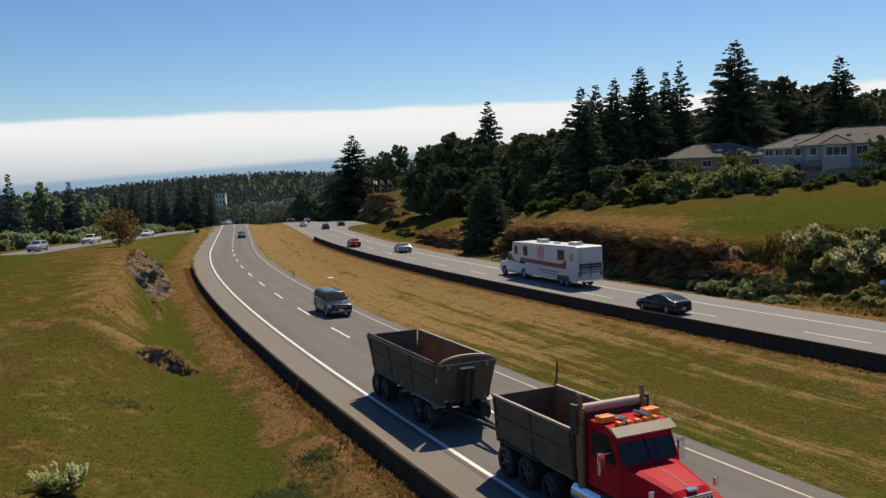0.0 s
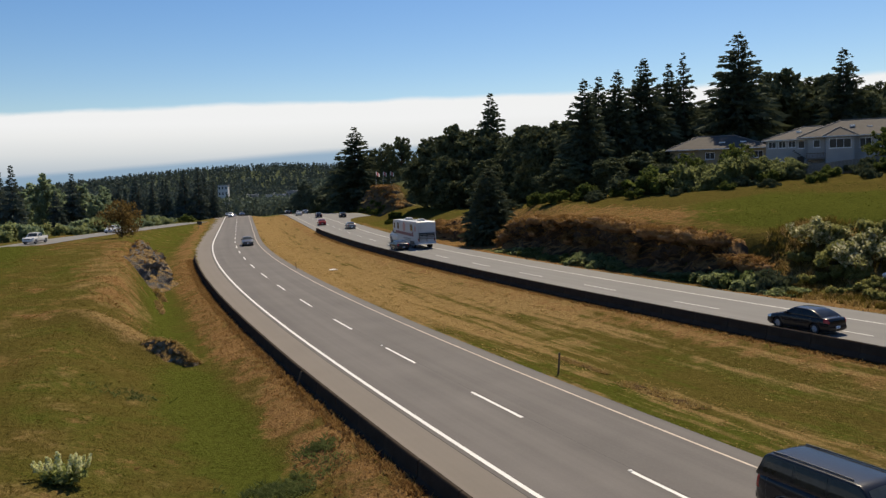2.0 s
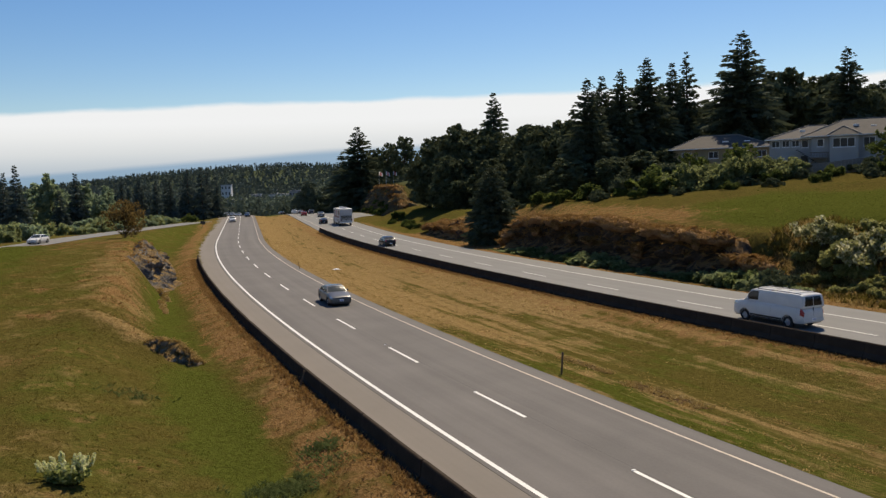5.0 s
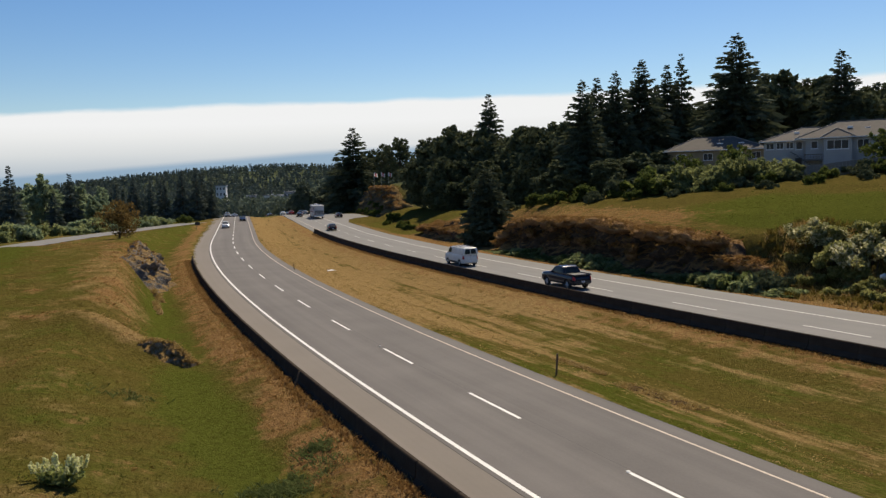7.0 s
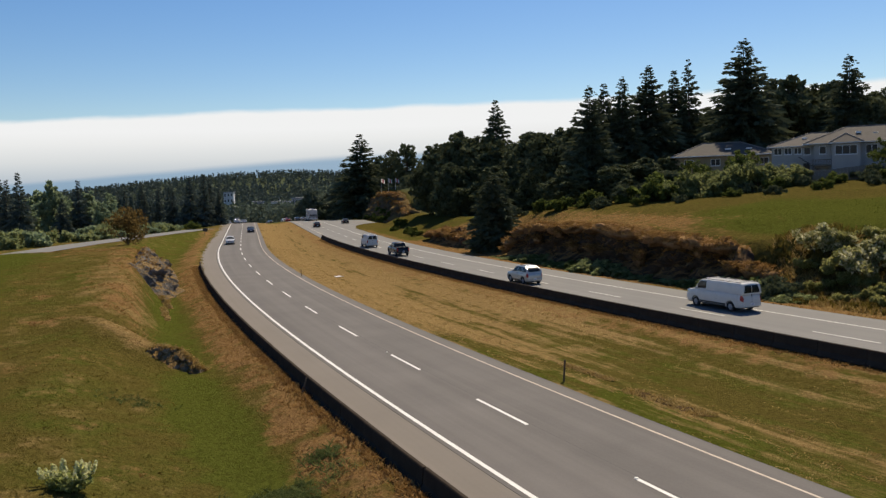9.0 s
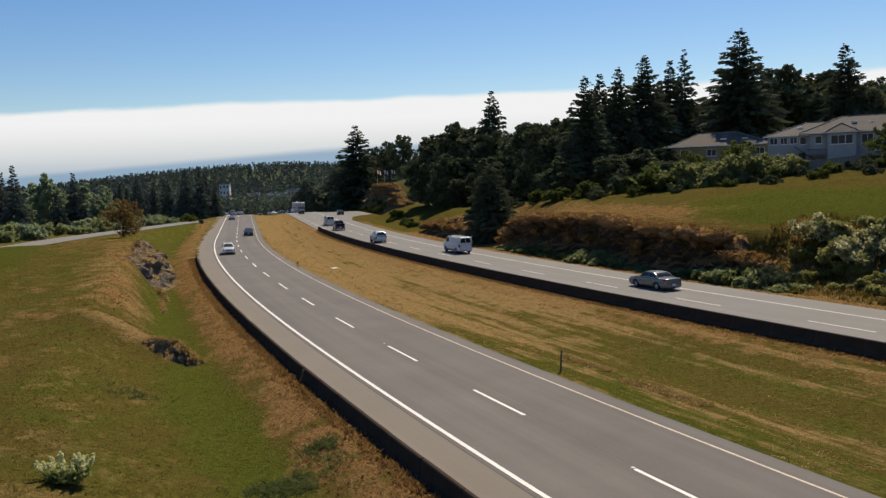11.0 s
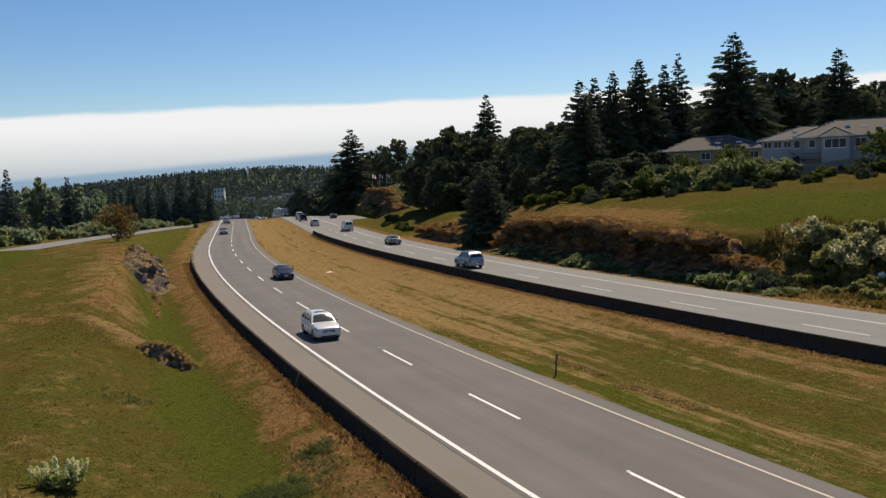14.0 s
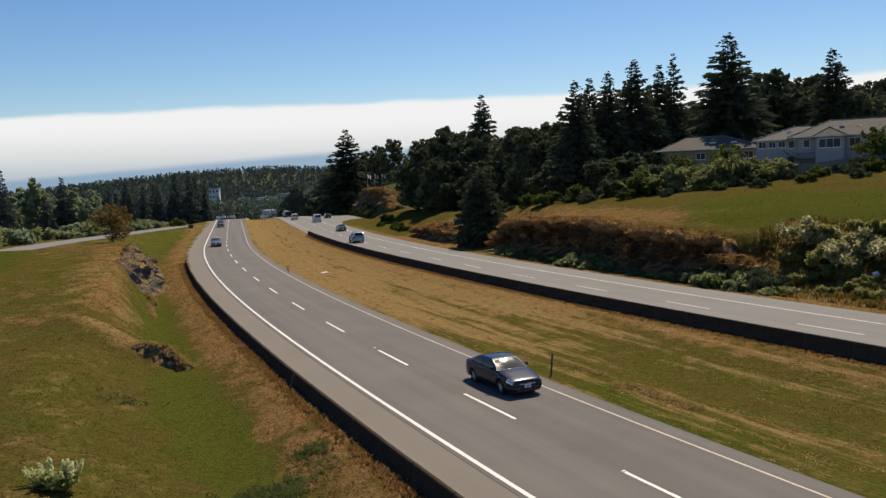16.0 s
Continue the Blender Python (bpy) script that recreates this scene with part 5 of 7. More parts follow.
def patch(quad, u0, u1, v0, v1, out, n_=2):
    """A thin pane laid on part of a four-cornered face, with a rounded-off outline."""
    A, B, C, D = (Vector(q) for q in quad)        # bottom 0, bottom 1, top 1, top 0
    nrm = (B - A).cross(D - A).normalized()

    def at(u, v):
        return (A.lerp(B, u)).lerp(D.lerp(C, u), v)
    du, dv = (u1 - u0) * 0.06, (v1 - v0) * 0.10
    ring = [(u0 + du, v0), (u1 - du, v0), (u1, v0 + dv), (u1, v1 - dv), (u1 - du, v1), (u0 + du, v1), (u0, v1 - dv), (u0, v0 + dv)]
    bm = bmesh.new()
    top_ = [bm.verts.new(at(u, v) + nrm * out) for u, v in ring]
    low = [bm.verts.new(at(u, v) - nrm * 0.01) for u, v in ring]
    bm.faces.new(top_)
    for i in range(8):
        j = (i + 1) % 8
        bm.faces.new((top_[j], top_[i], low[i], low[j]))
    bmesh.ops.recalc_face_normals(bm, faces=bm.faces)
    return bm


def chaikin(pts, n=3):
    for _ in range(n):
        out = [pts[0]]
        for a_, b_ in zip(pts, pts[1:]):
            out += [(a_[0] * 0.75 + b_[0] * 0.25, a_[1] * 0.75 + b_[1] * 0.25), (a_[0] * 0.25 + b_[0] * 0.75, a_[1] * 0.25 + b_[1] * 0.75)]
        pts = out + [pts[-1]]
    return pts


def skin(fn, us, vs, out=0.008, back=0.012):
    """A thin panel that follows a curved surface fn(u, v), proud of it by out."""
    pts = [[Vector(fn(u, v)) for v in vs] for u in us]
    nu, nv = len(us), len(vs)
    nrm = []
    mid = sum((p for r_ in pts for p in r_), Vector()) / (nu * nv)
    for i in range(nu):
        row = []
        for j in range(nv):
            du = pts[min(i + 1, nu - 1)][j] - pts[max(i - 1, 0)][j]
            dv = pts[i][min(j + 1, nv - 1)] - pts[i][max(j - 1, 0)]
            n_ = du.cross(dv)
            row.append(n_.normalized() if n_.length > 1e-9 else Vector((0, 0, 1)))
        nrm.append(row)
    away = Vector((mid.x * 0.15, mid.y, mid.z - 0.75))
    if sum(n_.dot(away) for r_ in nrm for n_ in r_) < 0:
        nrm = [[-n_ for n_ in r_] for r_ in nrm]
    bm = bmesh.new()
    hi = [[bm.verts.new(pts[i][j] + nrm[i][j] * out) for j in range(nv)] for i in range(nu)]
    lo = [[bm.verts.new(pts[i][j] - nrm[i][j] * back) for j in range(nv)] for i in range(nu)]
    for i in range(nu - 1):
        for j in range(nv - 1):
            bm.faces.new((hi[i][j], hi[i + 1][j], hi[i + 1][j + 1], hi[i][j + 1]))
    for i in range(nu - 1):
        for j in (0, nv - 1):
            bm.faces.new((hi[i][j], hi[i + 1][j], lo[i + 1][j], lo[i][j]))
    for j in range(nv - 1):
        for i in (0, nu - 1):
            bm.faces.new((hi[i][j], hi[i][j + 1], lo[i][j + 1], lo[i][j]))
    bmesh.ops.recalc_face_normals(bm, faces=bm.faces)
    c_ = sum((f.normal.dot(away) * f.calc_area() for f in bm.faces), 0.0)
    if c_ < 0:
        bmesh.ops.reverse_faces(bm, faces=bm.faces)
    return bm


def car(name, label, category, body, L=4.6, W=1.8, H=1.45, wheelbase=2.7, r=0.32, clear=0.20, hood=0.76, cowl=0.98, deck=1.0,
        cab=(1.05, 0.25, -0.95, -1.75), roof_in=0.22, nose=0.66, tail=0.82, lower=None, rack=False, roof_mat=None, bed=False, sunroof=False,
        panel_van=False, rear_glass=True, shift=0.0, rail_mat=None):
    """A road vehicle: lofted hull with wheel arches, curved cabin with panes, wheels, lamps, mirrors."""
    root = thing(name, pose(0, 0, 0), label, category, "road vehicles")
    hl, hw = L / 2, W / 2
    ax = (wheelbase / 2 + shift, -wheelbase / 2 + shift)
    cx_, rf, rb, bx = cab                         # windscreen foot, roof front, roof back, rear foot
    tall = bed or panel_van or name in ("sport_utility", "crossover", "minivan")
    topline = chaikin([(hl, nose), (hl - 0.08, hood - 0.03), (hl - 0.42, hood + 0.05), (cx_ + 0.10, cowl), (cx_ - 0.3, cowl + 0.005), (bx + 0.3, deck), (-hl + 0.30, deck - 0.02),
                       (-hl + 0.07, (deck + tail) / 2 + 0.06), (-hl, tail)], 2)
    tx_, tz_ = [p[0] for p in topline][::-1], [p[1] for p in topline][::-1]

    def hull(x):
        zt = float(np.interp(x, tx_, tz_))
        d_ = min(hl - x, hl + x)
        f = math.sqrt(max(0.0, 1 - (1 - min(d_, 0.45) / 0.45) ** 2))
        w = hw * (0.80 + 0.20 * f) * (1 - 0.035 * (abs(x) / hl) ** 2)
        zb = clear + 0.10 * (1 - f)
        arch = zb
        for a_ in ax:
            if abs(x - a_) < r * 1.2:
                arch = max(arch, r + math.sqrt((r * 1.2) ** 2 - (x - a_) ** 2))
        arch = min(arch, zt - 0.10)
        h = zt - zb
        return [(0.0, zb), (w * 0.70, zb), (w * 0.92, max(zb + 0.02, arch)), (w * 0.985, max(zb + 0.10, arch + 0.012)), (w, max(zb + 0.42 * h, arch + 0.024)),
                (w * 0.992, max(zb + 0.66 * h, arch + 0.036)), (w * 0.965, max(zb + 0.84 * h, arch + 0.048)), (w * 0.925, zt - 0.035 * h), (w * 0.86, zt),
                (w * 0.5, zt + 0.025), (0.0, zt + 0.032)]

    def hull_pt(x, v, s):
        p = hull(x)
        i = min(int(v), len(p) - 2)
        k = v - i
        return (x, s * (p[i][0] * (1 - k) + p[i + 1][0] * k), p[i][1] * (1 - k) + p[i + 1][1] * k)

    ends = [hl - d_ for d_ in (0.0, 0.012, 0.04, 0.09, 0.16, 0.26, 0.38)]
    xs_ = sorted({*np.linspace(-hl + 0.45, hl - 0.45, 30).tolist(), *ends, *(-e_ for e_ in ends),
                  *(a_ + d_ * r for a_ in ax for d_ in (-1.21, -1.19, -1.05, -0.75, -0.4, 0, 0.4, 0.75, 1.05, 1.19, 1.21))})
    st = []
    for x in xs_:
        half = hull(x)
        st.append([(x, y, z) for y, z in half] + [(x, -y, z) for y, z in half[-2:0:-1]])
    part("body", loft(st), body, root, smooth=True)
    part("underbody", boxes(((-hl + 0.2, -hw * 0.84, clear - 0.02), (hl - 0.2, hw * 0.84, clear + 0.26))), TRIM, root)
    # cabin: profile along the car, rounded section across it
    yb = hw * 0.915
    hc = H - (cowl + deck) / 2
    if panel_van or name in ("sport_utility", "minivan", "crossover"):
        ctrl = [(cx_, cowl - 0.01), (cx_ * 0.35 + rf * 0.65, cowl + (H - cowl) * 0.72), (rf + 0.02, H - 0.015), (rf - 0.45, H), (rb + 0.3, H), (rb, H - 0.03), (bx + (0.02 if panel_van else 0.12), H - 0.30), (bx, deck - 0.01)]
    else:
        ctrl = [(cx_, cowl - 0.01), (cx_ * 0.45 + rf * 0.55, cowl + (H - cowl) * 0.64), (rf, H - 0.01), (rf - 0.4, H), (rb + 0.15, H - 0.01), (rb * 0.55 + bx * 0.45, deck + (H - deck) * 0.66), (bx, deck - 0.01)]
    prof = chaikin(ctrl, 3)
    px_, pz_ = [p[0] for p in prof][::-1], [p[1] for p in prof][::-1]

    def belt(x):
        return cowl + (deck - cowl) * (cx_ - x) / (cx_ - bx)

    def dims(x):
        zt, zb_ = float(np.interp(x, px_, pz_)), belt(x)
        h = max(zt - zb_, 0.002)
        c_ = min(0.085, 0.45 * h)
        return zb_, zt, h, c_, yb * (1 - 0.03 * max(0.0, (bx + 0.6 - x) / 0.6))

    def side_pt(x, f, s):
        zb_, zt, h, c_, yw = dims(x)
        z = zb_ + (h - c_) * f
        return (x, s * (yw - roof_in * 0.85 * max(0.0, (z - zb_) / hc) ** 1.3), z)

    def top_pt(x, g):
        zb_, zt, h, c_, yw = dims(x)
        ys = abs(side_pt(x, 1.0, 1)[1]) - c_
        bow = 0.03 + 0.055 * float(ease(np.array((x - rf + 0.15) / 0.4)))
        return (x, ys * g, zt - bow * min(1, h / hc) * g * g)

    xs_ = sorted({p[0] for p in prof})
    st = []
    for x in xs_:
        zb_, zt, h, c_, yw = dims(x)
        e1, t1 = side_pt(x, 1.0, 1), top_pt(x, 1.0)
        half = [(0.0, zb_ - 0.06), (yw, zb_ - 0.06)] + [side_pt(x, f, 1)[1:] for f in (0.0, 0.3, 0.65)] + [e1[1:]]
        half += [(t1[1] + (e1[1] - t1[1]) * k, e1[2] + (t1[2] - e1[2]) * math.sqrt(1 - k * k)) for k in (0.92, 0.7, 0.38)]
        half += [top_pt(x, g)[1:] for g in (1.0, 0.5, 0.0)]
        st.append([(x, y, z) for y, z in half] + [(x, -y, z) for y, z in half[-2:0:-1]])
    cabin = part("cabin", loft(st), body, root, smooth=True)
    gx = [-0.94, -0.5, 0.0, 0.5, 0.94]
    ws0, ws1 = rf + (cx_ - rf) * 0.16, cx_ - (cx_ - rf) * 0.10
    part("windscreen", skin(top_pt, np.linspace(ws0, ws1, 7), gx, 0.007), SCREEN, root)
    if rear_glass:
        lo_ = bx + (rb - bx) * (0.16 if not tall else 0.05)
        hi_ = rb - (rb - bx) * (0.12 if not tall else 0.30)
        if tall:                                  # upright rear: pane on the back face
            zl, zh = deck + 0.06, H - 0.17
            back_ = prof[::-1][:next(i for i, p in enumerate(prof[::-1]) if p[1] > H - 0.02) + 1]
            bk = lambda z, g: (float(np.interp(z, [p[1] for p in back_], [p[0] for p in back_])), yb * 0.80 * g * (1 - 0.16 * (z - zl) / (zh - zl)), z)
            for g0, g1 in (((-0.97, -0.04), (0.04, 0.97)) if panel_van else ((-0.97, 0.97),)):
                part("rear_window", skin(bk, np.linspace(zl, zh, 5), np.linspace(g0, g1, 4), 0.016, 0.03), GLASS, root)
        else:
            part("rear_window", skin(top_pt, np.linspace(lo_, hi_, 6), gx, 0.007), GLASS, root)
    xa, xb = cx_ - 0.10, bx + 0.06
    cuts = ((0.06, 0.47), (0.51, 0.92)) if not panel_van else ((0.05, 0.24),)
    if name in ("sport_utility", "minivan", "crossover"):
        cuts = ((0.05, 0.37), (0.395, 0.66), (0.685, 0.95))
    for s in (1, -1):
        for u0, u1 in cuts:
            xx = [x for x in np.linspace(xa + (xb - xa) * u0, xa + (xb - xa) * u1, 9) if dims(x)[2] > 0.17]
            if len(xx) > 2:
                part("side_window", skin(lambda x, f: side_pt(x, f, s), xx, (0.13, 0.4, 0.7, 0.93), 0.006), GLASS, root)
    # lamps, grille, bumpers, plates, mirrors, handles
    for s in (1, -1):
        hp = lambda x, v: hull_pt(x, v, s)
        part("headlamp", skin(hp, np.linspace(hl - 0.40, hl - 0.02, 7), (5.4, 6.2, 7.0, 7.6), 0.008), LAMP_CLEAR, root)
        if tall:
            part("tail_lamp", skin(hp, np.linspace(-hl + 0.20, -hl + 0.005, 5), (4.6, 5.5, 6.3, 7.2), 0.010), LAMP_RED, root)
        else:
            part("tail_lamp", skin(hp, np.linspace(-hl + 0.28, -hl + 0.005, 6), (5.2, 6.0, 6.8, 7.4), 0.010), LAMP_RED, root)
        part("mirror", box(bmesh.new(), (cx_ - 0.42, s * (hw + 0.02) - 0.09, cowl + 0.02), (cx_ - 0.30, s * (hw + 0.02) + 0.09, cowl + 0.15), 0.04), body, root)
        for hx in ((rf + cx_) / 2 - 0.75, (rf + cx_) / 2 - 1.65):
            if hx > bx + 0.2:
                part("door_handle", skin(hp, np.linspace(hx - 0.09, hx + 0.09, 3), (6.05, 6.35), 0.022), TRIM if body is not PAINT_WHITE else body, root)
        for sx in (cx_ - 0.10, (cx_ + bx) / 2 + 0.08, bx + 0.42):
            if min(abs(sx - a_) for a_ in ax) > r * 1.25:
                part("door_seam", skin(hp, (sx - 0.004, sx + 0.004), (3.3, 4.2, 5.2, 6.2, 7.0), 0.002), TRIM, root)
        if lower is not None:
            part("lower_panel", skin(hp, np.linspace(ax[1] + r * 1.3, ax[0] - r * 1.3, 6), (2.2, 2.8, 3.4), 0.010), lower, root)
        for a_ in ax:
            arch = [(r * 1.20 * math.cos(q), r * 1.20 * math.sin(q)) for q in np.linspace(0.25, math.pi - 0.25, 9)]
            bm = bmesh.new()
            for (x0, z0), (x1, z1) in zip(arch, arch[1:]):
                tube(bm, (a_ + x0, s * hw * 0.95, r + z0), (a_ + x1, s * hw * 0.95, r + z1), 0.022, 0.022, 5)
            part("wheel_arch", bm, lower or body, root)
        if rack:
            yr = abs(top_pt(0.0, 0.92)[1])
            bm = bmesh.new()
            for x0, x1 in zip(np.linspace(rb + 0.15, rf - 0.35, 7), np.linspace(rb + 0.15, rf - 0.35, 7)[1:]):
                tube(bm, (x0, s * yr, top_pt(x0, 1)[2] + 0.035), (x1, s * yr, top_pt(x1, 1)[2] + 0.035), 0.022, 0.022, 6)
            part("roof_rail", bm, rail_mat or TRIM, root)
    if sunroof:
        part("sunroof", skin(top_pt, np.linspace(rf - 0.75, rf - 0.22, 4), (-0.62, 0.0, 0.62), 0.006), GLASS, root)
    gr = part("grille", box(bmesh.new(), (hl - 0.12, -hw * 0.46, nose - 0.17), (hl + 0.012, hw * 0.46, nose - 0.02), 0.02), TRIM, root)
    part("grille_bar", box(bmesh.new(), (hl - 0.02, -hw * 0.44, nose - 0.105), (hl + 0.022, hw * 0.44, nose - 0.080), 0.008), CHROME, gr)
    for s in (1, -1):
        part("wiper", tubes(((cx_ - 0.06, s * 0.12 + 0.3, cowl + 0.03), (cx_ - 0.30, s * 0.12 - 0.15, cowl + 0.03 + (H - cowl) * 0.22), 0.010), seg=5), TRIM, root)
    part("front_bumper", box(bmesh.new(), (hl - 0.24, -hw * 0.80, clear + 0.10), (hl + 0.03, hw * 0.80, clear + 0.25), 0.06), body if lower is None else lower, root)
    part("air_intake", box(bmesh.new(), (hl - 0.2, -hw * 0.60, clear + 0.03), (hl + 0.034, hw * 0.60, clear + 0.14), 0.02), TRIM, root)
    part("rear_bumper", box(bmesh.new(), (-hl - 0.04, -hw * 0.82, clear + 0.12), (-hl + 0.22, hw * 0.82, clear + 0.32), 0.06), body if not bed else STEEL, root)
    for sx, nm in ((hl + 0.03, "front_plate"), (-hl - 0.04, "rear_plate")):
        d_ = 0.012 if sx > 0 else -0.012
        pl = part(nm, boxes(((min(sx, sx + d_), -0.16, clear + 0.20), (max(sx, sx + d_), 0.16, clear + 0.35))), PLATE, root)
        part("plate_bar", boxes(((sx + d_ - 0.003, -0.11, clear + 0.25), (sx + d_ + 0.003, 0.11, clear + 0.30))), PLATE_BAR, pl)
    if panel_van:
        for x in np.linspace(rb + 0.4, rf - 0.4, 4):
            part("roof_bar", boxes(((x - 0.025, -yb * 0.7, H + 0.03), (x + 0.025, yb * 0.7, H + 0.065))), RIM, root)
        part("door_seam", boxes(((-hl - 0.004, -0.008, clear + 0.4), (-hl + 0.1, 0.008, deck))), TRIM, root)
    if bed:
        part("load_bed", boxes(((-hl + 0.10, -hw * 0.78, deck + 0.005), (bx - 0.12, hw * 0.78, deck + 0.045))), TRIM, root)
        for s in (1, -1):
            part("bed_rail", box(bmesh.new(), (-hl + 0.05, s * hw * 0.86 - 0.05, deck - 0.02), (bx - 0.05, s * hw * 0.86 + 0.05, deck + 0.10), 0.02), body, root)
        part("tailgate", box(bmesh.new(), (-hl + 0.0, -hw * 0.80, deck - 0.02), (-hl + 0.08, hw * 0.80, deck + 0.10), 0.02), body, root)
    for a_ in ax:
        for s in (1, -1):
            wheel(root, a_, s * (hw - 0.14), r, 0.22)
    return root


def sedan(label, body, **k):
    return car("sedan", label, "car", body, **{**dict(L=4.7, W=1.80, H=1.44, wheelbase=2.7), **k})


def crossover(label, body, **k):
    return car("crossover", label, "car", body, **{**dict(L=4.45, W=1.88, H=1.80, wheelbase=2.65, r=0.37, clear=0.27, hood=0.98, cowl=1.14, deck=1.18,
               cab=(0.98, 0.12, -1.42, -2.12), roof_in=0.27, nose=0.80, tail=0.92, lower=TRIM, rack=True), **k})


PAINT_NAVY = paint("paint_navy", (0.011, 0.014, 0.027), 0.4)
PAINT_SLATE = paint("paint_slate_blue", (0.011, 0.012, 0.015), 0.0)
PAINT_BLACK = paint("paint_black", (0.010, 0.010, 0.012), 0.2)
PAINT_SILVER = paint("paint_silver", (0.50, 0.495, 0.48), 0.5, 0.3)
PAINT_GREY = paint("paint_grey", (0.21, 0.21, 0.208), 0.6)
PAINT_BLUEGREY = paint("paint_blue_grey", (0.27, 0.32, 0.37), 0.5)
PAINT_WHITE = paint("paint_white", (0.598, 0.590, 0.572))
PAINT_RED = paint("paint_red", (0.26, 0.014, 0.014))
PAINT_TRUCK = paint("paint_truck_red", (0.42, 0.010, 0.020), 0.0, 0.5, 0.12, 0.05)
PAINT_CHARCOAL = paint("paint_charcoal", (0.085, 0.085, 0.085), 0.5, 0.36, 0.5)
PAINT_PEARL = paint("paint_pearl", (0.58, 0.575, 0.56), 0.3, 0.3, 0.5)
PAINT_GREEN = paint("paint_grey_green", (0.17, 0.175, 0.165), 0.5)
TWO_TONE = plain("paint_two_tone_grey", (0.20, 0.21, 0.22), 0.4, 0.4, vary=0.1, scale=3)

MOVING = []          # thing, carriageway, offset, [(seconds, stretch)]

suv = car("sport_utility", "large dark slate sport utility with grey lower trim", "car", PAINT_SLATE, L=5.5, W=2.0, H=1.84, wheelbase=3.3, r=0.38, clear=0.30,
          hood=1.02, cowl=1.18, deck=1.22, cab=(1.20, 0.62, -2.45, -2.68), roof_in=0.20, nose=0.92, tail=1.0, lower=TWO_TONE, rack=True, shift=0.05)
MOVING.append((suv, 1, 1.85, [(0.0, 65.3), (0.5, 53.9), (1.0, 42.5), (1.5, 31.2), (2.0, 19.9)]))
v = sedan("charcoal grey sedan with a dark glass sunroof", PAINT_CHARCOAL, L=4.75, W=1.82, H=1.46, sunroof=True)
MOVING.append((v, 1, 1.85, [(0.0, 187.3), (1.0, 160.6), (2.0, 136.5), (3.0, 113.8), (4.0, 91.4), (6.5, 28.3)]))
v = car("minivan", "pearl white minivan with roof rails and dark glass", "car", PAINT_PEARL, L=4.4, W=1.74, H=1.53, wheelbase=2.65, r=0.33, clear=0.22, hood=0.84, cowl=1.00, deck=1.04,
        cab=(1.05, 0.26, -1.55, -2.10), roof_in=0.26, nose=0.70, tail=0.90, rack=True, sunroof=True, rail_mat=RIM)
MOVING.append((v, 1, -1.95, [(3.5, 248.1), (6.5, 208.8), (8.0, 181.3), (9.0, 161.4), (11.5, 109.0), (12.5, 87.5), (13.5, 65.4), (14.5, 43.3), (15.0, 32.4), (15.5, 19.3)]))
v = sedan("dark navy sedan with bright headlamps", PAINT_NAVY, L=4.7, W=1.78, H=1.43)
MOVING.append((v, 1, 2.2, [(6.5, 244.0), (8.0, 224.5), (9.0, 207.0), (11.5, 148.5), (12.5, 123.5), (13.5, 100.3), (14.5, 76.0), (15.0, 63.9), (15.5, 50.7), (16.0, 37.6)]))
v = sedan("grey sedan following in the slow lane", PAINT_GREY)
MOVING.append((v, 1, -1.75, [(11.5, 230.1), (13.0, 202.3), (14.5, 174.5), (16.0, 146.0)]))
v = crossover("dark grey crossover coming from far off", PAINT_GREY)
MOVING.append((v, 1, -1.8, [(13.0, 250.5), (14.5, 236.0), (16.0, 220.5)]))

v = sedan("glossy black coupe with a sloping rear window", PAINT_BLACK, L=4.5, W=1.78, H=1.38, cab=(1.0, 0.15, -0.75, -1.98), deck=0.98)
MOVING.append((v, 2, -1.3, [(0.0, 61.2), (1.0, 90.1), (2.0, 118.0), (3.0, 145.0), (4.0, 173.0), (6.5, 243.0), (8.0, 278.0), (10.0, 310.0), (13.0, 345.0)]))
v = sedan("dark grey sedan driving away downhill", PAINT_GREY)
MOVING.append((v, 2, 2.3, [(0.0, 126.9), (1.0, 151.3), (2.0, 175.1), (3.0, 198.5), (4.0, 221.3), (6.0, 262.0), (9.0, 305.0), (12.0, 335.0)]))
v = sedan("dark red sedan driving away downhill", PAINT_RED)
MOVING.append((v, 2, -1.6, [(0.0, 144.6), (1.0, 171.0), (2.0, 195.5), (3.0, 218.1), (4.0, 238.9), (6.0, 272.0), (9.0, 318.0), (12.0, 350.0)]))
v = sedan("black sedan with a bright rear window", PAINT_BLACK, L=4.5, W=1.76, H=1.44, cab=(0.95, 0.30, -1.0, -1.85))
MOVING.append((v, 2, -1.35, [(2.0, 49.6), (2.5, 62.9), (3.0, 75.6), (3.5, 88.7), (4.0, 101.6), (6.5, 162.1), (8.0, 198.9), (9.0, 223.5), (11.0, 262.0), (13.0, 292.0), (15.0, 315.0)]))
van = dict(L=5.6, W=2.0, H=2.12, wheelbase=3.45, r=0.36, clear=0.32, hood=1.20, cowl=1.34, deck=1.34, cab=(1.80, 1.22, -2.66, -2.78), roof_in=0.12, nose=1.05, tail=1.0,
           lower=TRIM, rack=True, panel_van=True)
v = car("panel_van", "white panel van with a roof rack", "van", PAINT_WHITE, **van)
MOVING.append((v, 2, -1.15, [(6.5, 84.4), (7.0, 95.2), (7.5, 106.2), (8.0, 117.4), (9.0, 140.2), (11.5, 198.6), (12.5, 221.4), (13.5, 243.0), (15.0, 270.0)]))
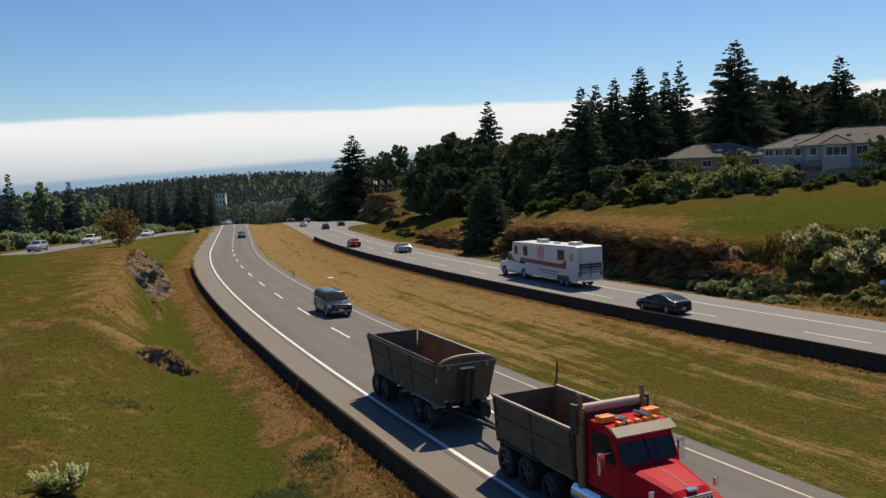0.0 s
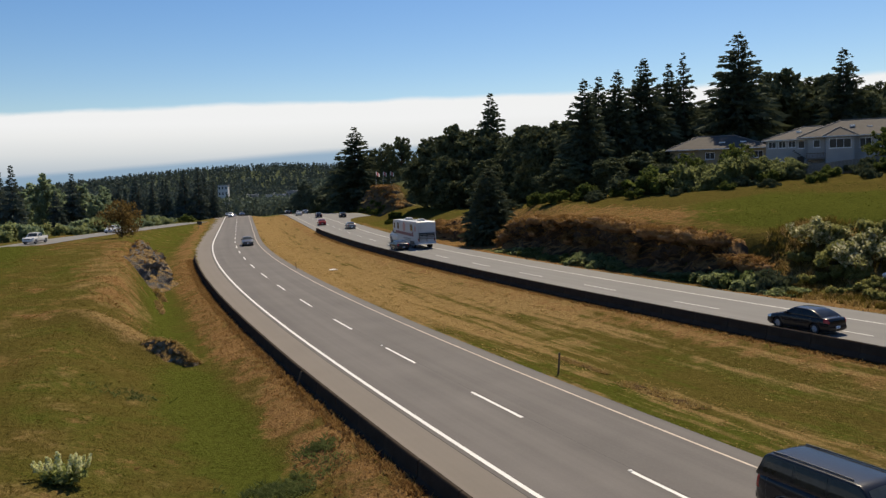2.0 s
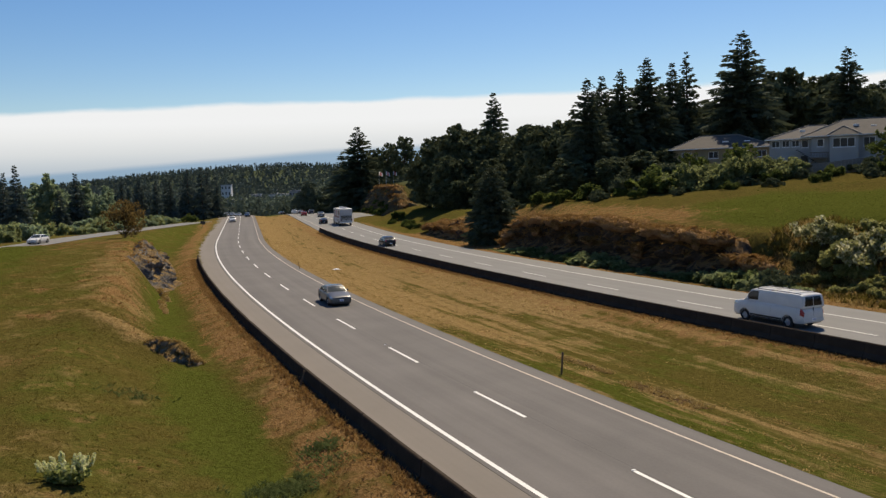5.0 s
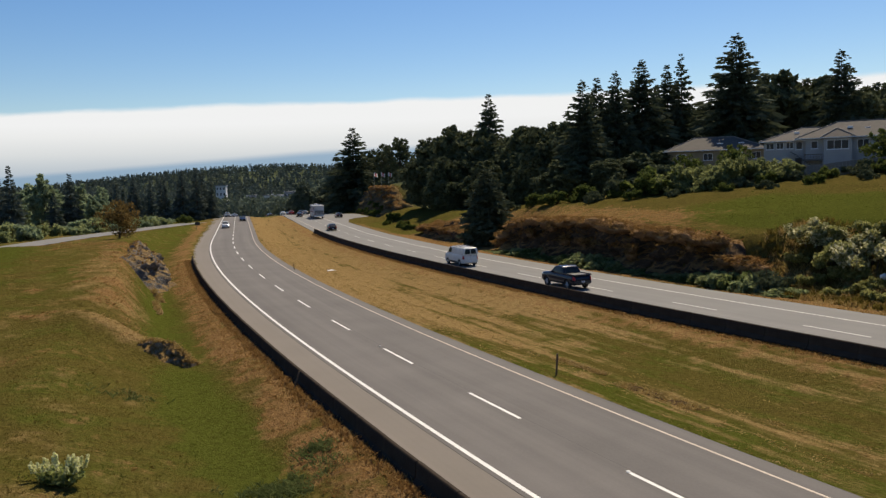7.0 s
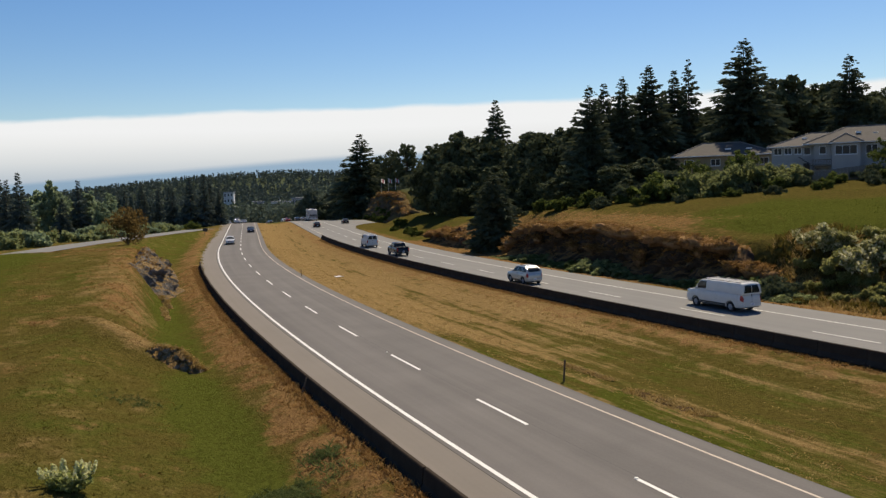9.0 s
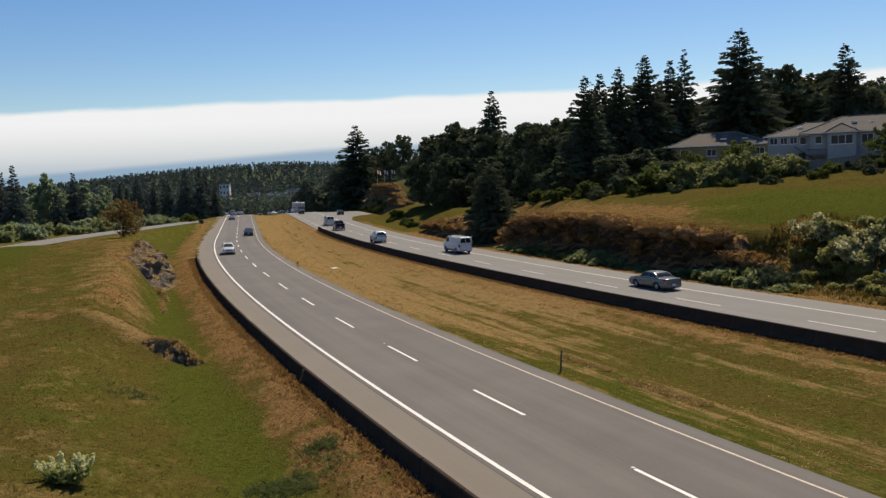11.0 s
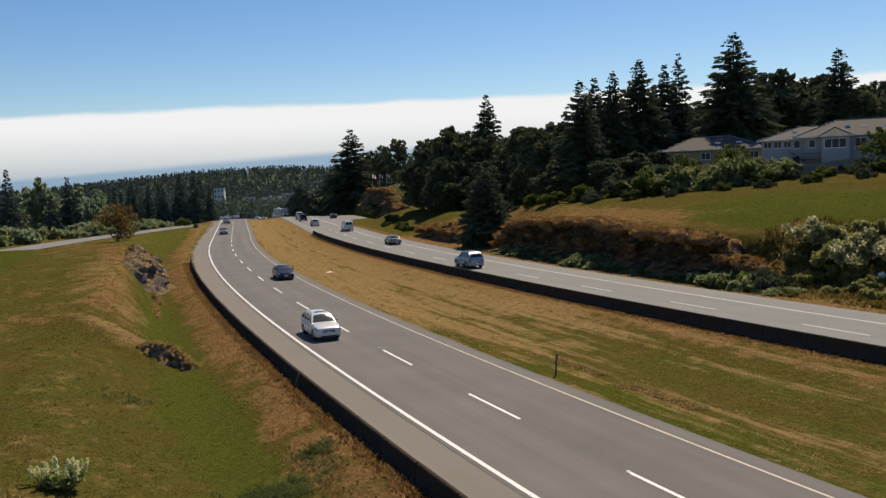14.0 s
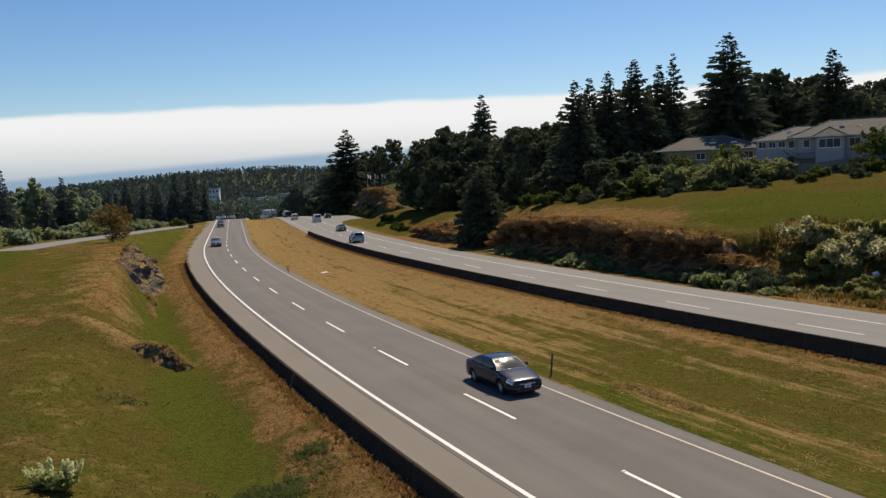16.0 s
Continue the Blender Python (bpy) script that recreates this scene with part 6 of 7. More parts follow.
v = car("pickup_truck", "dark blue pickup truck with an empty bed", "pickup", PAINT_NAVY, L=5.5, W=1.98, H=1.92, wheelbase=3.4, r=0.41, clear=0.42, hood=1.14, cowl=1.28, deck=1.22,
        cab=(1.05, 0.42, -0.80, -1.0), roof_in=0.20, nose=0.92, tail=0.95, bed=True)
MOVING.append((v, 2, -1.45, [(6.5, 61.2), (7.0, 73.2), (8.0, 97.2), (9.0, 120.6), (11.5, 179.2), (12.5, 202.9), (13.5, 226.4), (15.0, 256.0)]))
v = crossover("white crossover with a dark rear window", PAINT_SILVER, W=1.84)
MOVING.append((v, 2, -1.4, [(8.0, 56.5), (8.5, 69.4), (9.0, 81.7), (11.5, 142.3), (12.5, 166.4), (13.5, 192.4), (14.5, 216.8), (16.0, 250.0)]))
v = car("panel_van", "long white panel van with a ladder rack", "van", PAINT_WHITE, **{**van, "L": 5.9, "wheelbase": 3.6, "cab": (1.95, 1.37, -2.81, -2.93)})
MOVING.append((v, 2, 2.55, [(8.5, 49.1), (9.0, 60.2), (11.5, 117.6), (12.5, 140.6), (13.5, 164.0), (14.5, 188.8), (15.5, 213.4), (16.0, 225.8)]))
v = sedan("older grey-green sedan with a long boot", PAINT_GREEN, L=4.9, W=1.80, H=1.42, cab=(0.85, 0.35, -0.85, -1.45), deck=0.98)
MOVING.append((v, 2, 2.3, [(11.5, 77.7), (12.5, 99.5), (13.5, 121.5), (14.5, 143.0), (15.5, 165.6), (16.0, 177.0)]))
v = crossover("blue-grey crossover with roof rails", PAINT_BLUEGREY, L=4.6, W=1.92, H=1.86)
MOVING.append((v, 2, -1.0, [(12.5, 52.7), (13.0, 66.9), (13.5, 80.3), (14.0, 93.1), (14.5, 105.5), (15.0, 117.2), (15.5, 129.1), (16.0, 140.4)]))

# slow traffic far down the road
for k, (lab, pm, c, o, rows_) in enumerate((
        ("dark sedan far down the road", PAINT_NAVY, 2, 2.2, [(0, 216), (4, 262), (8, 300), (16, 340)]),
        ("silver sedan far down the road", PAINT_SILVER, 2, -1.6, [(0, 238), (4, 285), (8, 318), (16, 360)]),
        ("grey sedan far down the road", PAINT_GREY, 2, 2.2, [(0, 268), (4, 300), (8, 326), (16, 372)]),
        ("black sedan in a distant queue", PAINT_BLACK, 2, -1.6, [(0, 292), (6, 330), (16, 380)]),
        ("red sedan in a distant queue", PAINT_RED, 2, 2.2, [(0, 312), (6, 345), (16, 392)]),
        ("grey sedan in a distant queue", PAINT_GREY, 1, 1.8, [(0, 330), (16, 300)]),
        ("charcoal sedan waiting far off", PAINT_CHARCOAL, 1, -1.8, [(0, 318), (16, 292)]),
        ("dark sedan waiting far off", PAINT_NAVY, 1, 1.8, [(0, 330), (16, 312)]),
        ("grey sedan waiting far off", PAINT_GREY, 1, -1.8, [(0, 345), (16, 316)]),
        ("dark sedan on the slip lane", PAINT_BLACK, 2, 8.4, [(0, 232), (4, 236), (9, 240), (16, 250)]))):
    MOVING.append((sedan(lab, pm), c, o, rows_))


# ---------------------------------------------------------------- dump truck and its trailer
ALU = plain("dull_aluminium", (0.100, 0.082, 0.060), 0.75, 0.0, 0.12, vary=0.3, scale=1.6)
ALU_RAIL = plain("worn_aluminium_rail", (0.27, 0.24, 0.20), 0.6, 0.2, 0.3, vary=0.2, scale=2)
RUST_IN = plain("rusty_box_lining", (0.185, 0.105, 0.060), 0.95, 0.0, 0.05, vary=0.35, scale=1.5)
HUB = plain("dirty_truck_rim", (0.10, 0.10, 0.10), 0.6, 0.5, vary=0.3, scale=4)
STACK = plain("heat_stained_steel", (0.20, 0.135, 0.08), 0.5, 0.6, vary=0.3, scale=2)


def tub(root, x0, x1, half, floor_z, top_z, flare, rake, ribs):
    """Open dump box of plates: floor, raked ends, flared ribbed sides, heavy top rails."""
    t = 0.06
    lo, hi = half - flare, half
    for s in (1, -1):
        side = part("side_wall", prism([(s * lo, floor_z), (s * hi, top_z), (s * (hi - t), top_z), (s * (lo - t), floor_z)], "x", x0, x1), ALU, root)
        n = ribs
        for i in range(n + 1):
            x = x0 + 0.06 + (x1 - x0 - 0.12) * i / n
            part("rib", prism([(s * (lo + 0.002), floor_z), (s * (hi + 0.002), top_z - 0.08), (s * (hi + 0.05), top_z - 0.08), (s * (lo + 0.05), floor_z)], "x", x - 0.04, x + 0.04), ALU, side)
        part("belt_rail", prism([(s * (half - flare * 0.55 + 0.002), floor_z + (top_z - floor_z) * 0.45), (s * (half - flare * 0.55 + 0.045), floor_z + (top_z - floor_z) * 0.45),
                                 (s * (half - flare * 0.45 + 0.045), floor_z + (top_z - floor_z) * 0.55), (s * (half - flare * 0.45 + 0.002), floor_z + (top_z - floor_z) * 0.55)], "x", x0, x1), ALU, side)
        part("top_rail", box(bmesh.new(), (x0 - 0.02, s * hi - 0.05, top_z - 0.01), (x1 + 0.02, s * hi + 0.05, top_z + 0.07), 0.015), ALU_RAIL, root)
        part("inner_lining", prism([(s * (lo - t - 0.004), floor_z), (s * (hi - t - 0.004), top_z - 0.05), (s * (hi - t - 0.03), top_z - 0.05), (s * (lo - t - 0.03), floor_z)], "x", x0 + 0.06, x1 - 0.06), RUST_IN, root)
    part("floor_plate", boxes(((x0, -lo, floor_z - 0.08), (x1, lo, floor_z + 0.02))), RUST_IN, root)
    for x, d, nm in ((x0, -rake, "tailgate"), (x1, rake, "headboard")):
        bm = bmesh.new()
        vs = [bm.verts.new(p) for p in ((x, -lo, floor_z), (x, lo, floor_z), (x + d, hi, top_z), (x + d, -hi, top_z),
                                        (x - 0.07 * (1 if x > 0 else -1), -lo, floor_z), (x - 0.07 * (1 if x > 0 else -1), lo, floor_z),
                                        (x + d - 0.07 * (1 if x > 0 else -1), hi, top_z), (x + d - 0.07 * (1 if x > 0 else -1), -hi, top_z))]
        for q in ((0, 1, 2, 3), (7, 6, 5, 4), (0, 4, 5, 1), (1, 5, 6, 2), (2, 6, 7, 3), (3, 7, 4, 0)):
            bm.faces.new([vs[i] for i in q])
        bmesh.ops.recalc_face_normals(bm, faces=bm.faces)
        part(nm, bm, ALU, root)


def heavy_axle(root, x, r=0.52, half=1.05, dual=True):
    for s in (1, -1):
        wheel(root, x, s * half, r, 0.50 if dual else 0.30, HUB)
    part("axle", tubes(((x, -half, r), (x, half, r), 0.09)), STEEL, root)


def arch_bow(root, x, half, z, rise):
    bm = bmesh.new()
    pts = [Vector((x, half * math.cos(a_), z + rise * math.sin(a_))) for a_ in np.linspace(0, math.pi, 15)]
    for p, q in zip(pts, pts[1:]):
        tube(bm, p, q, 0.055, 0.055, 8, True)
    part("arched_bow", bm, ALU_RAIL, root, "pale arched bow")
    pl = [(y_, z_) for y_, z_ in [(p.y, p.z) for p in pts]]
    part("arch_plate", prism(pl, "x", x - 0.02, x + 0.02), ALU, root)


def dump_truck():
    root = thing("dump_truck", pose(0, 0, 0), "red dump truck with a dull aluminium box", "truck", "road vehicles")
    part("chassis", boxes(((-4.1, -0.48, 0.72), (4.0, -0.34, 1.0)), ((-4.1, 0.34, 0.72), (4.0, 0.48, 1.0)), ((-4.2, -0.5, 0.75), (-4.08, 0.5, 1.0))), STEEL, root)
    tub(root, -4.25, 0.45, 1.26, 1.12, 2.55, 0.10, 0.06, 2)
    part("cab_guard", box(bmesh.new(), (0.42, -1.26, 2.5), (0.52, 1.26, 3.12), 0.02), ALU, root)
    part("tarp_roll", tubes(((0.62, -1.22, 3.18), (0.62, 1.22, 3.18), 0.14), seg=14), ALU_RAIL, root, "pale rolled tarpaulin housing")
    for s in (1, -1):
        part("tarp_bracket", box(bmesh.new(), (0.46, s * 1.24 - 0.05, 2.5), (0.80, s * 1.24 + 0.05, 3.34), 0.02), STEEL, root)
        st = part("exhaust_stack", tubes(((0.74, s * 1.10, 0.95), (0.74, s * 1.10, 3.25), 0.115), ((0.74, s * 1.10, 3.25), (0.66, s * 1.10, 3.62), 0.075), seg=14), STACK, root)
        part("heat_shield", tubes(((0.74, s * 1.10, 1.5), (0.74, s * 1.10, 2.75), 0.145), seg=14), STACK, st)
        part("fuel_tank", tubes(((0.4, s * 0.98, 0.72), (1.7, s * 0.98, 0.72), 0.30), seg=18), CHROME, root)
        part("step", box(bmesh.new(), (1.75, s * 1.02 - 0.16, 0.55), (2.45, s * 1.02 + 0.16, 0.62), 0.01), CHROME, root)
        part("mirror", box(bmesh.new(), (2.02, s * 1.36 - 0.10, 1.75), (2.12, s * 1.36 + 0.10, 2.35), 0.03), CHROME, root)
        part("mirror_arm", tubes(((2.07, s * 1.0, 2.3), (2.07, s * 1.36, 2.30), 0.02), ((2.07, s * 1.0, 1.8), (2.07, s * 1.36, 1.80), 0.02)), CHROME, root)
        part("fender", prism([(2.55, 0.72), (2.62, 1.10), (2.95, 1.34), (3.5, 1.36), (3.95, 1.20), (4.15, 0.85), (4.0, 0.80), (3.75, 1.02), (3.3, 1.16), (2.95, 1.06), (2.72, 0.72)],
                             "y", s * 1.22 if s < 0 else 0.72, -0.72 if s < 0 else 1.22, 0.02), PAINT_TRUCK, root)
        part("headlamp", box(bmesh.new(), (3.92, s * 0.98 - 0.17, 0.98), (4.16, s * 0.98 + 0.17, 1.20), 0.04), LAMP_CLEAR, root)
        part("beacon", box(bmesh.new(), (1.30, s * 0.78 - 0.24, 2.98), (1.62, s * 0.78 + 0.24, 3.16), 0.05), LAMP_AMBER, root, "amber roof beacon")
        part("air_horn", tubes(((1.2, s * 0.42, 3.05), (1.9, s * 0.42, 3.07), 0.05, 0.09)), CHROME, root)
        part("mud_flap", boxes(((-4.35, s * 0.72 - 0.3, 0.25), (-4.31, s * 0.72 + 0.3, 0.95))), TRIM, root)
        part("hood_mirror", box(bmesh.new(), (3.75, s * 1.06 - 0.07, 1.55), (3.83, s * 1.06 + 0.07, 1.78), 0.02), CHROME, root)
    cabm = prism([(0.88, 1.05), (2.42, 1.05), (2.45, 1.95), (2.02, 2.86), (1.85, 2.96), (1.0, 2.96), (0.88, 2.85)], "y", -1.0, 1.0, 0.05)
    cab = part("cab", cabm, PAINT_TRUCK, root)
    face = [(2.455, 0.98, 1.98), (2.455, -0.98, 1.98), (2.03, -0.92, 2.86), (2.03, 0.92, 2.86)]
    part("windscreen", patch(face, 0.02, 0.492, 0.03, 0.95, 0.012), GLASS, cab)
    part("windscreen", patch(face, 0.508, 0.98, 0.03, 0.95, 0.012), GLASS, cab)
    for s in (1, -1):
        q = [(1.05, s * 1.0, 1.92), (2.36, s * 1.0, 1.92), (1.98, s * 1.0, 2.78), (1.05, s * 1.0, 2.78)]
        if s > 0:
            q = [q[1], q[0], q[3], q[2]]
        part("side_window", patch(q, 0.06, 0.94, 0.04, 0.92, 0.012), GLASS, cab)
    part("sun_visor", prism([(2.0, 2.90), (2.32, 2.74), (2.34, 2.78), (2.04, 2.97)], "y", -1.02, 1.02), ALU_RAIL, root, "dull metal sun visor")
    for y_ in (-0.62, -0.31, 0.0, 0.31, 0.62):
        part("marker_lamp", box(bmesh.new(), (1.78, y_ - 0.07, 2.95), (1.98, y_ + 0.07, 3.05), 0.03), LAMP_AMBER, root)
    st = []
    for x, w, zt in ((2.40, 0.98, 1.98), (2.9, 0.88, 1.93), (3.5, 0.76, 1.84), (4.0, 0.68, 1.74), (4.18, 0.62, 1.60)):
        st.append([(x, w * a_, z_) for a_, z_ in ((1.0, 1.0), (1.0, zt - 0.22), (0.90, zt - 0.05), (0.70, zt), (-0.70, zt), (-0.90, zt - 0.05), (-1.0, zt - 0.22), (-1.0, 1.0))])
    part("hood", loft(st), PAINT_TRUCK, root, smooth=False)
    part("hood_seam", prism([(2.5, 1.966), (3.5, 1.842), (4.0, 1.742), (4.0, 1.752), (3.5, 1.856), (2.5, 1.980)], "y", -0.012, 0.012), TRIM, root)
    part("hood_crest", box(bmesh.new(), (3.96, -0.16, 1.70), (4.14, 0.16, 1.76), 0.02), CHROME, root)
    g = part("grille", box(bmesh.new(), (4.14, -0.60, 0.80), (4.24, 0.60, 1.62), 0.04), CHROME, root)
    for i in range(9):
        part("grille_bar", boxes(((4.242, -0.52 + i * 0.125, 0.88), (4.255, -0.48 + i * 0.125, 1.54))), TRIM, g)
    part("front_bumper", box(bmesh.new(), (4.15, -1.2, 0.38), (4.42, 1.2, 0.78), 0.05), CHROME, root)
    pl = part("front_plate", boxes(((4.42, -0.16, 0.5), (4.435, 0.16, 0.65))), PLATE, root)
    part("plate_bar", boxes(((4.436, -0.11, 0.55), (4.44, 0.11, 0.60))), PLATE_BAR, pl)
    heavy_axle(root, 3.35, dual=False)
    heavy_axle(root, -2.15)
    heavy_axle(root, -3.50)
    heavy_axle(root, -0.75, 0.45)
    part("mud_guard", boxes(((-4.15, -1.27, 1.06), (-1.4, -0.75, 1.10)), ((-4.15, 0.75, 1.06), (-1.4, 1.27, 1.10))), STEEL, root)
    return root


def dump_trailer():
    root = thing("dump_trailer", pose(0, 0, 0), "open dull aluminium dump trailer with an arched front", "trailer", "road vehicles")
    part("chassis", boxes(((-3.7, -0.5, 0.80), (3.6, -0.34, 1.08)), ((-3.7, 0.34, 0.80), (3.6, 0.5, 1.08)), ((-3.8, -1.1, 0.7), (-3.7, 1.1, 0.95))), STEEL, root)
    tub(root, -3.75, 3.95, 1.29, 1.20, 2.72, 0.16, 0.45, 3)
    arch_bow(root, 4.38, 1.22, 2.74, 0.30)
    part("lamp_bar", box(bmesh.new(), (4.36, -0.3, 2.50), (4.44, 0.3, 2.58), 0.02), LINE_WHITE, root)
    part("tarp_roll", tubes(((-3.7, -1.34, 2.84), (4.2, -1.34, 2.84), 0.06)), STEEL, root)
    for x in (-3.15, -1.85, 2.1, 3.3):
        heavy_axle(root, x, 0.50)
    part("turntable", tubes(((2.7, 0, 0.98), (2.7, 0, 1.12), 0.75), seg=24), STEEL, root)
    part("drawbar", tubes(((2.9, 0.45, 0.72), (6.9, 0.05, 0.72), 0.08), ((2.9, -0.45, 0.72), (6.9, -0.05, 0.72), 0.08), ((3.6, -0.38, 0.72), (3.6, 0.38, 0.72), 0.06)), STEEL, root)
    part("hitch_eye", tubes(((6.85, 0, 0.70), (7.15, 0, 0.70), 0.10)), STEEL, root)
    for s in (1, -1):
        part("ram_frame", tubes(((4.08, s * 0.3, 1.1), (4.36, s * 0.3, 2.4), 0.07)), STEEL, root)
        part("mud_flap", boxes(((-3.85, s * 0.8 - 0.32, 0.25), (-3.81, s * 0.8 + 0.32, 0.95))), TRIM, root)
        part("side_lamp", box(bmesh.new(), (-0.05, s * 1.16 - 0.03, 1.14), (0.08, s * 1.16 + 0.03, 1.20), 0.01), LAMP_AMBER, root)
        part("tail_lamp", box(bmesh.new(), (-3.86, s * 0.95 - 0.16, 0.98), (-3.78, s * 0.95 + 0.16, 1.10), 0.02), LAMP_RED, root)
    for s in (1, -1):
        y0, y1 = sorted((s * 0.78, s * 1.30))
        part("fender", prism([(1.45, 1.02), (1.75, 1.16), (3.65, 1.16), (3.95, 1.0), (3.95, 0.96), (3.62, 1.11), (1.78, 1.11), (1.45, 0.98)], "y", y0, y1), ALU_RAIL, root, "dull metal fender over two wheels")
        part("air_tank", tubes(((0.2, s * 0.72, 0.82), (1.2, s * 0.72, 0.82), 0.16), seg=12), STEEL, root)
        part("side_skirt", boxes(((-3.7, s * 1.12 - 0.02, 1.0), (1.3, s * 1.12 + 0.02, 1.2))), ALU, root)
    for y_ in (-0.85, 0.85):
        part("front_post", boxes(((4.02, y_ - 0.05, 1.2), (4.14, y_ + 0.05, 1.32)), ((4.30, y_ - 0.05, 2.55), (4.46, y_ + 0.05, 2.70))), ALU_RAIL, root)
    part("hydraulic_ram", tubes(((4.15, 0, 1.0), (4.42, 0, 2.45), 0.11, 0.08), seg=12), STEEL, root)
    part("safety_chain", tubes(((3.9, 0.2, 0.86), (5.4, 0.12, 0.62), 0.02), ((5.4, 0.12, 0.62), (6.9, 0.1, 0.80), 0.02)), STEEL, root)
    return root


truck = dump_truck()
MOVING.append((truck, 1, -2.0, [(0.0, 25.3), (0.5, 13.8), (1.0, 2.3)]))
trailer = dump_trailer()
MOVING.append((trailer, 1, -2.05, [(0.0, 37.3), (0.5, 25.8), (1.0, 14.3)]))

# ---------------------------------------------------------------- fifth-wheel caravan and its tow truck
COACH = plain("coach_white", (0.493, 0.493, 0.493), 0.4, vary=0.06, scale=1.2)
COACH_GREY = plain("coach_grey", (0.22, 0.22, 0.225), 0.5, vary=0.12, scale=1.2)
STRIPE = plain("stripe_maroon", (0.16, 0.022, 0.040), 0.4, vary=0.1, scale=2)
EMBLEM = plain("emblem_faded_red", (0.46, 0.24, 0.22), 0.5, vary=0.12, scale=3)


def caravan():
    root = thing("caravan_trailer", pose(0, 0, 0), "white fifth-wheel caravan with a maroon stripe", "caravan", "road vehicles")
    prof = [(-5.4, 0.52), (3.3, 0.52), (3.5, 0.75), (3.5, 1.62), (5.6, 1.72), (5.95, 2.1), (5.95, 3.1), (5.75, 3.42), (-5.4, 3.50), (-5.55, 3.4), (-5.55, 0.65)]
    body = part("body", prism(prof, "y", -1.24, 1.24, 0.05), COACH, root)
    for s in (1, -1):
        y0, y1 = sorted((s * 1.245, s * 1.262))
        part("side_stripe", prism([(-3.9, 1.52), (4.4, 1.66), (4.4, 2.02), (-3.2, 1.90), (-3.9, 2.35)], "y", y0, y1), STRIPE, root, "maroon side stripe")
        part("side_emblem", tubes(((0.4, y0, 2.66), (0.4, y1, 2.66), 0.64), seg=28), EMBLEM, root, "faded red round emblem")
        part("side_emblem", tubes(((-4.75, y0, 2.55), (-4.75, y1, 2.55), 0.36), seg=22), EMBLEM, root)
        for x0, x1, z0, z1 in ((-3.6, -2.5, 2.25, 3.10), (2.9, 3.7, 2.25, 3.10), (4.9, 5.5, 2.3, 3.05)):
            part("side_window", prism([(x0, z0), (x1, z0), (x1, z1), (x0, z1)], "y", min(s * 1.25, s * 1.27), max(s * 1.25, s * 1.27), 0.01), GLASS, root)
        part("skirt_text_bar", boxes(((-2.6, y0, 1.10), (0.8, y1, 1.26))), COACH_GREY, root)
        part("skirt_text_bar", boxes(((-2.2, y0, 0.90), (0.2, y1, 1.02))), COACH_GREY, root)
        for x in (-2.9, -3.8):
            wheel(root, x, s * 1.08, 0.38, 0.26)
        part("wheel_arch", prism([(-4.4, 0.5), (-4.25, 0.95), (-2.45, 0.95), (-2.3, 0.5)], "y", min(s * 1.25, s * 1.275), max(s * 1.25, s * 1.275)), TRIM, root)
        part("tail_lamp", box(bmesh.new(), (-5.60, s * 1.05 - 0.08, 1.0), (-5.53, s * 1.05 + 0.08, 1.35), 0.02), LAMP_RED, root)
        part("landing_leg", boxes(((2.9, s * 0.9 - 0.06, 0.35), (3.02, s * 0.9 + 0.06, 0.75))), STEEL, root)
    for x in (-3.4, 2.2):
        part("air_conditioner", box(bmesh.new(), (x - 0.55, -0.38, 3.46), (x + 0.55, 0.38, 3.76), 0.08), COACH, root, "white rooftop air conditioner")
    part("roof_vent", box(bmesh.new(), (-0.6, -0.25, 3.46), (-0.1, 0.25, 3.60), 0.03), COACH, root)
    for z in (1.25, 1.47, 1.69, 1.91):
        part("rear_slat", box(bmesh.new(), (-5.72, -0.98, z), (-5.56, 0.98, z + 0.13), 0.02), COACH_GREY if z < 1.6 else STEEL, root, "grey slat of a rear rack")
    for y_ in (-0.98, 0.0, 0.98):
        part("rack_post", boxes(((-5.74, y_ - 0.03, 0.95), (-5.68, y_ + 0.03, 2.10))), STEEL, root)
    part("awning", tubes(((-5.2, -1.34, 3.28), (3.0, -1.34, 3.28), 0.09), seg=10), COACH_GREY, root, "rolled grey side awning")
    part("rear_panel", box(bmesh.new(), (-5.60, -1.1, 0.62), (-5.552, 1.1, 1.12), 0.01), COACH, root)
    part("rear_bumper", box(bmesh.new(), (-5.85, -1.2, 0.55), (-5.5, 1.2, 0.72), 0.03), CHROME, root)
    part("ladder", tubes(((-5.64, 1.05, 0.9), (-5.64, 1.05, 3.5), 0.02), ((-5.64, 0.75, 0.9), (-5.64, 0.75, 3.5), 0.02), *(((-5.64, 0.75, z), (-5.64, 1.05, z), 0.015) for z in np.arange(1.1, 3.4, 0.3))), RIM, root)
    return root


coach = caravan()
coach.scale = (1.10, 1.12, 1.10)
MOVING.append((coach, 2, 2.35, [(0.0, 80.6), (1.0, 100.8), (2.0, 122.4), (3.0, 145.2), (4.0, 168.6), (6.5, 228.2), (8.0, 262.0), (9.0, 281.0), (12.0, 318.0), (16.0, 340.0)]))
tow = car("tow_truck", "white crew-cab truck pulling a caravan", "truck", PAINT_WHITE, L=6.4, W=2.2, H=2.35, wheelbase=4.0, r=0.46, clear=0.42, hood=1.30, cowl=1.50, deck=1.30,
          cab=(1.65, 1.05, -0.55, -0.75), roof_in=0.16, nose=1.15, tail=1.0, bed=True)
tow.scale = (1.12, 1.12, 1.12)
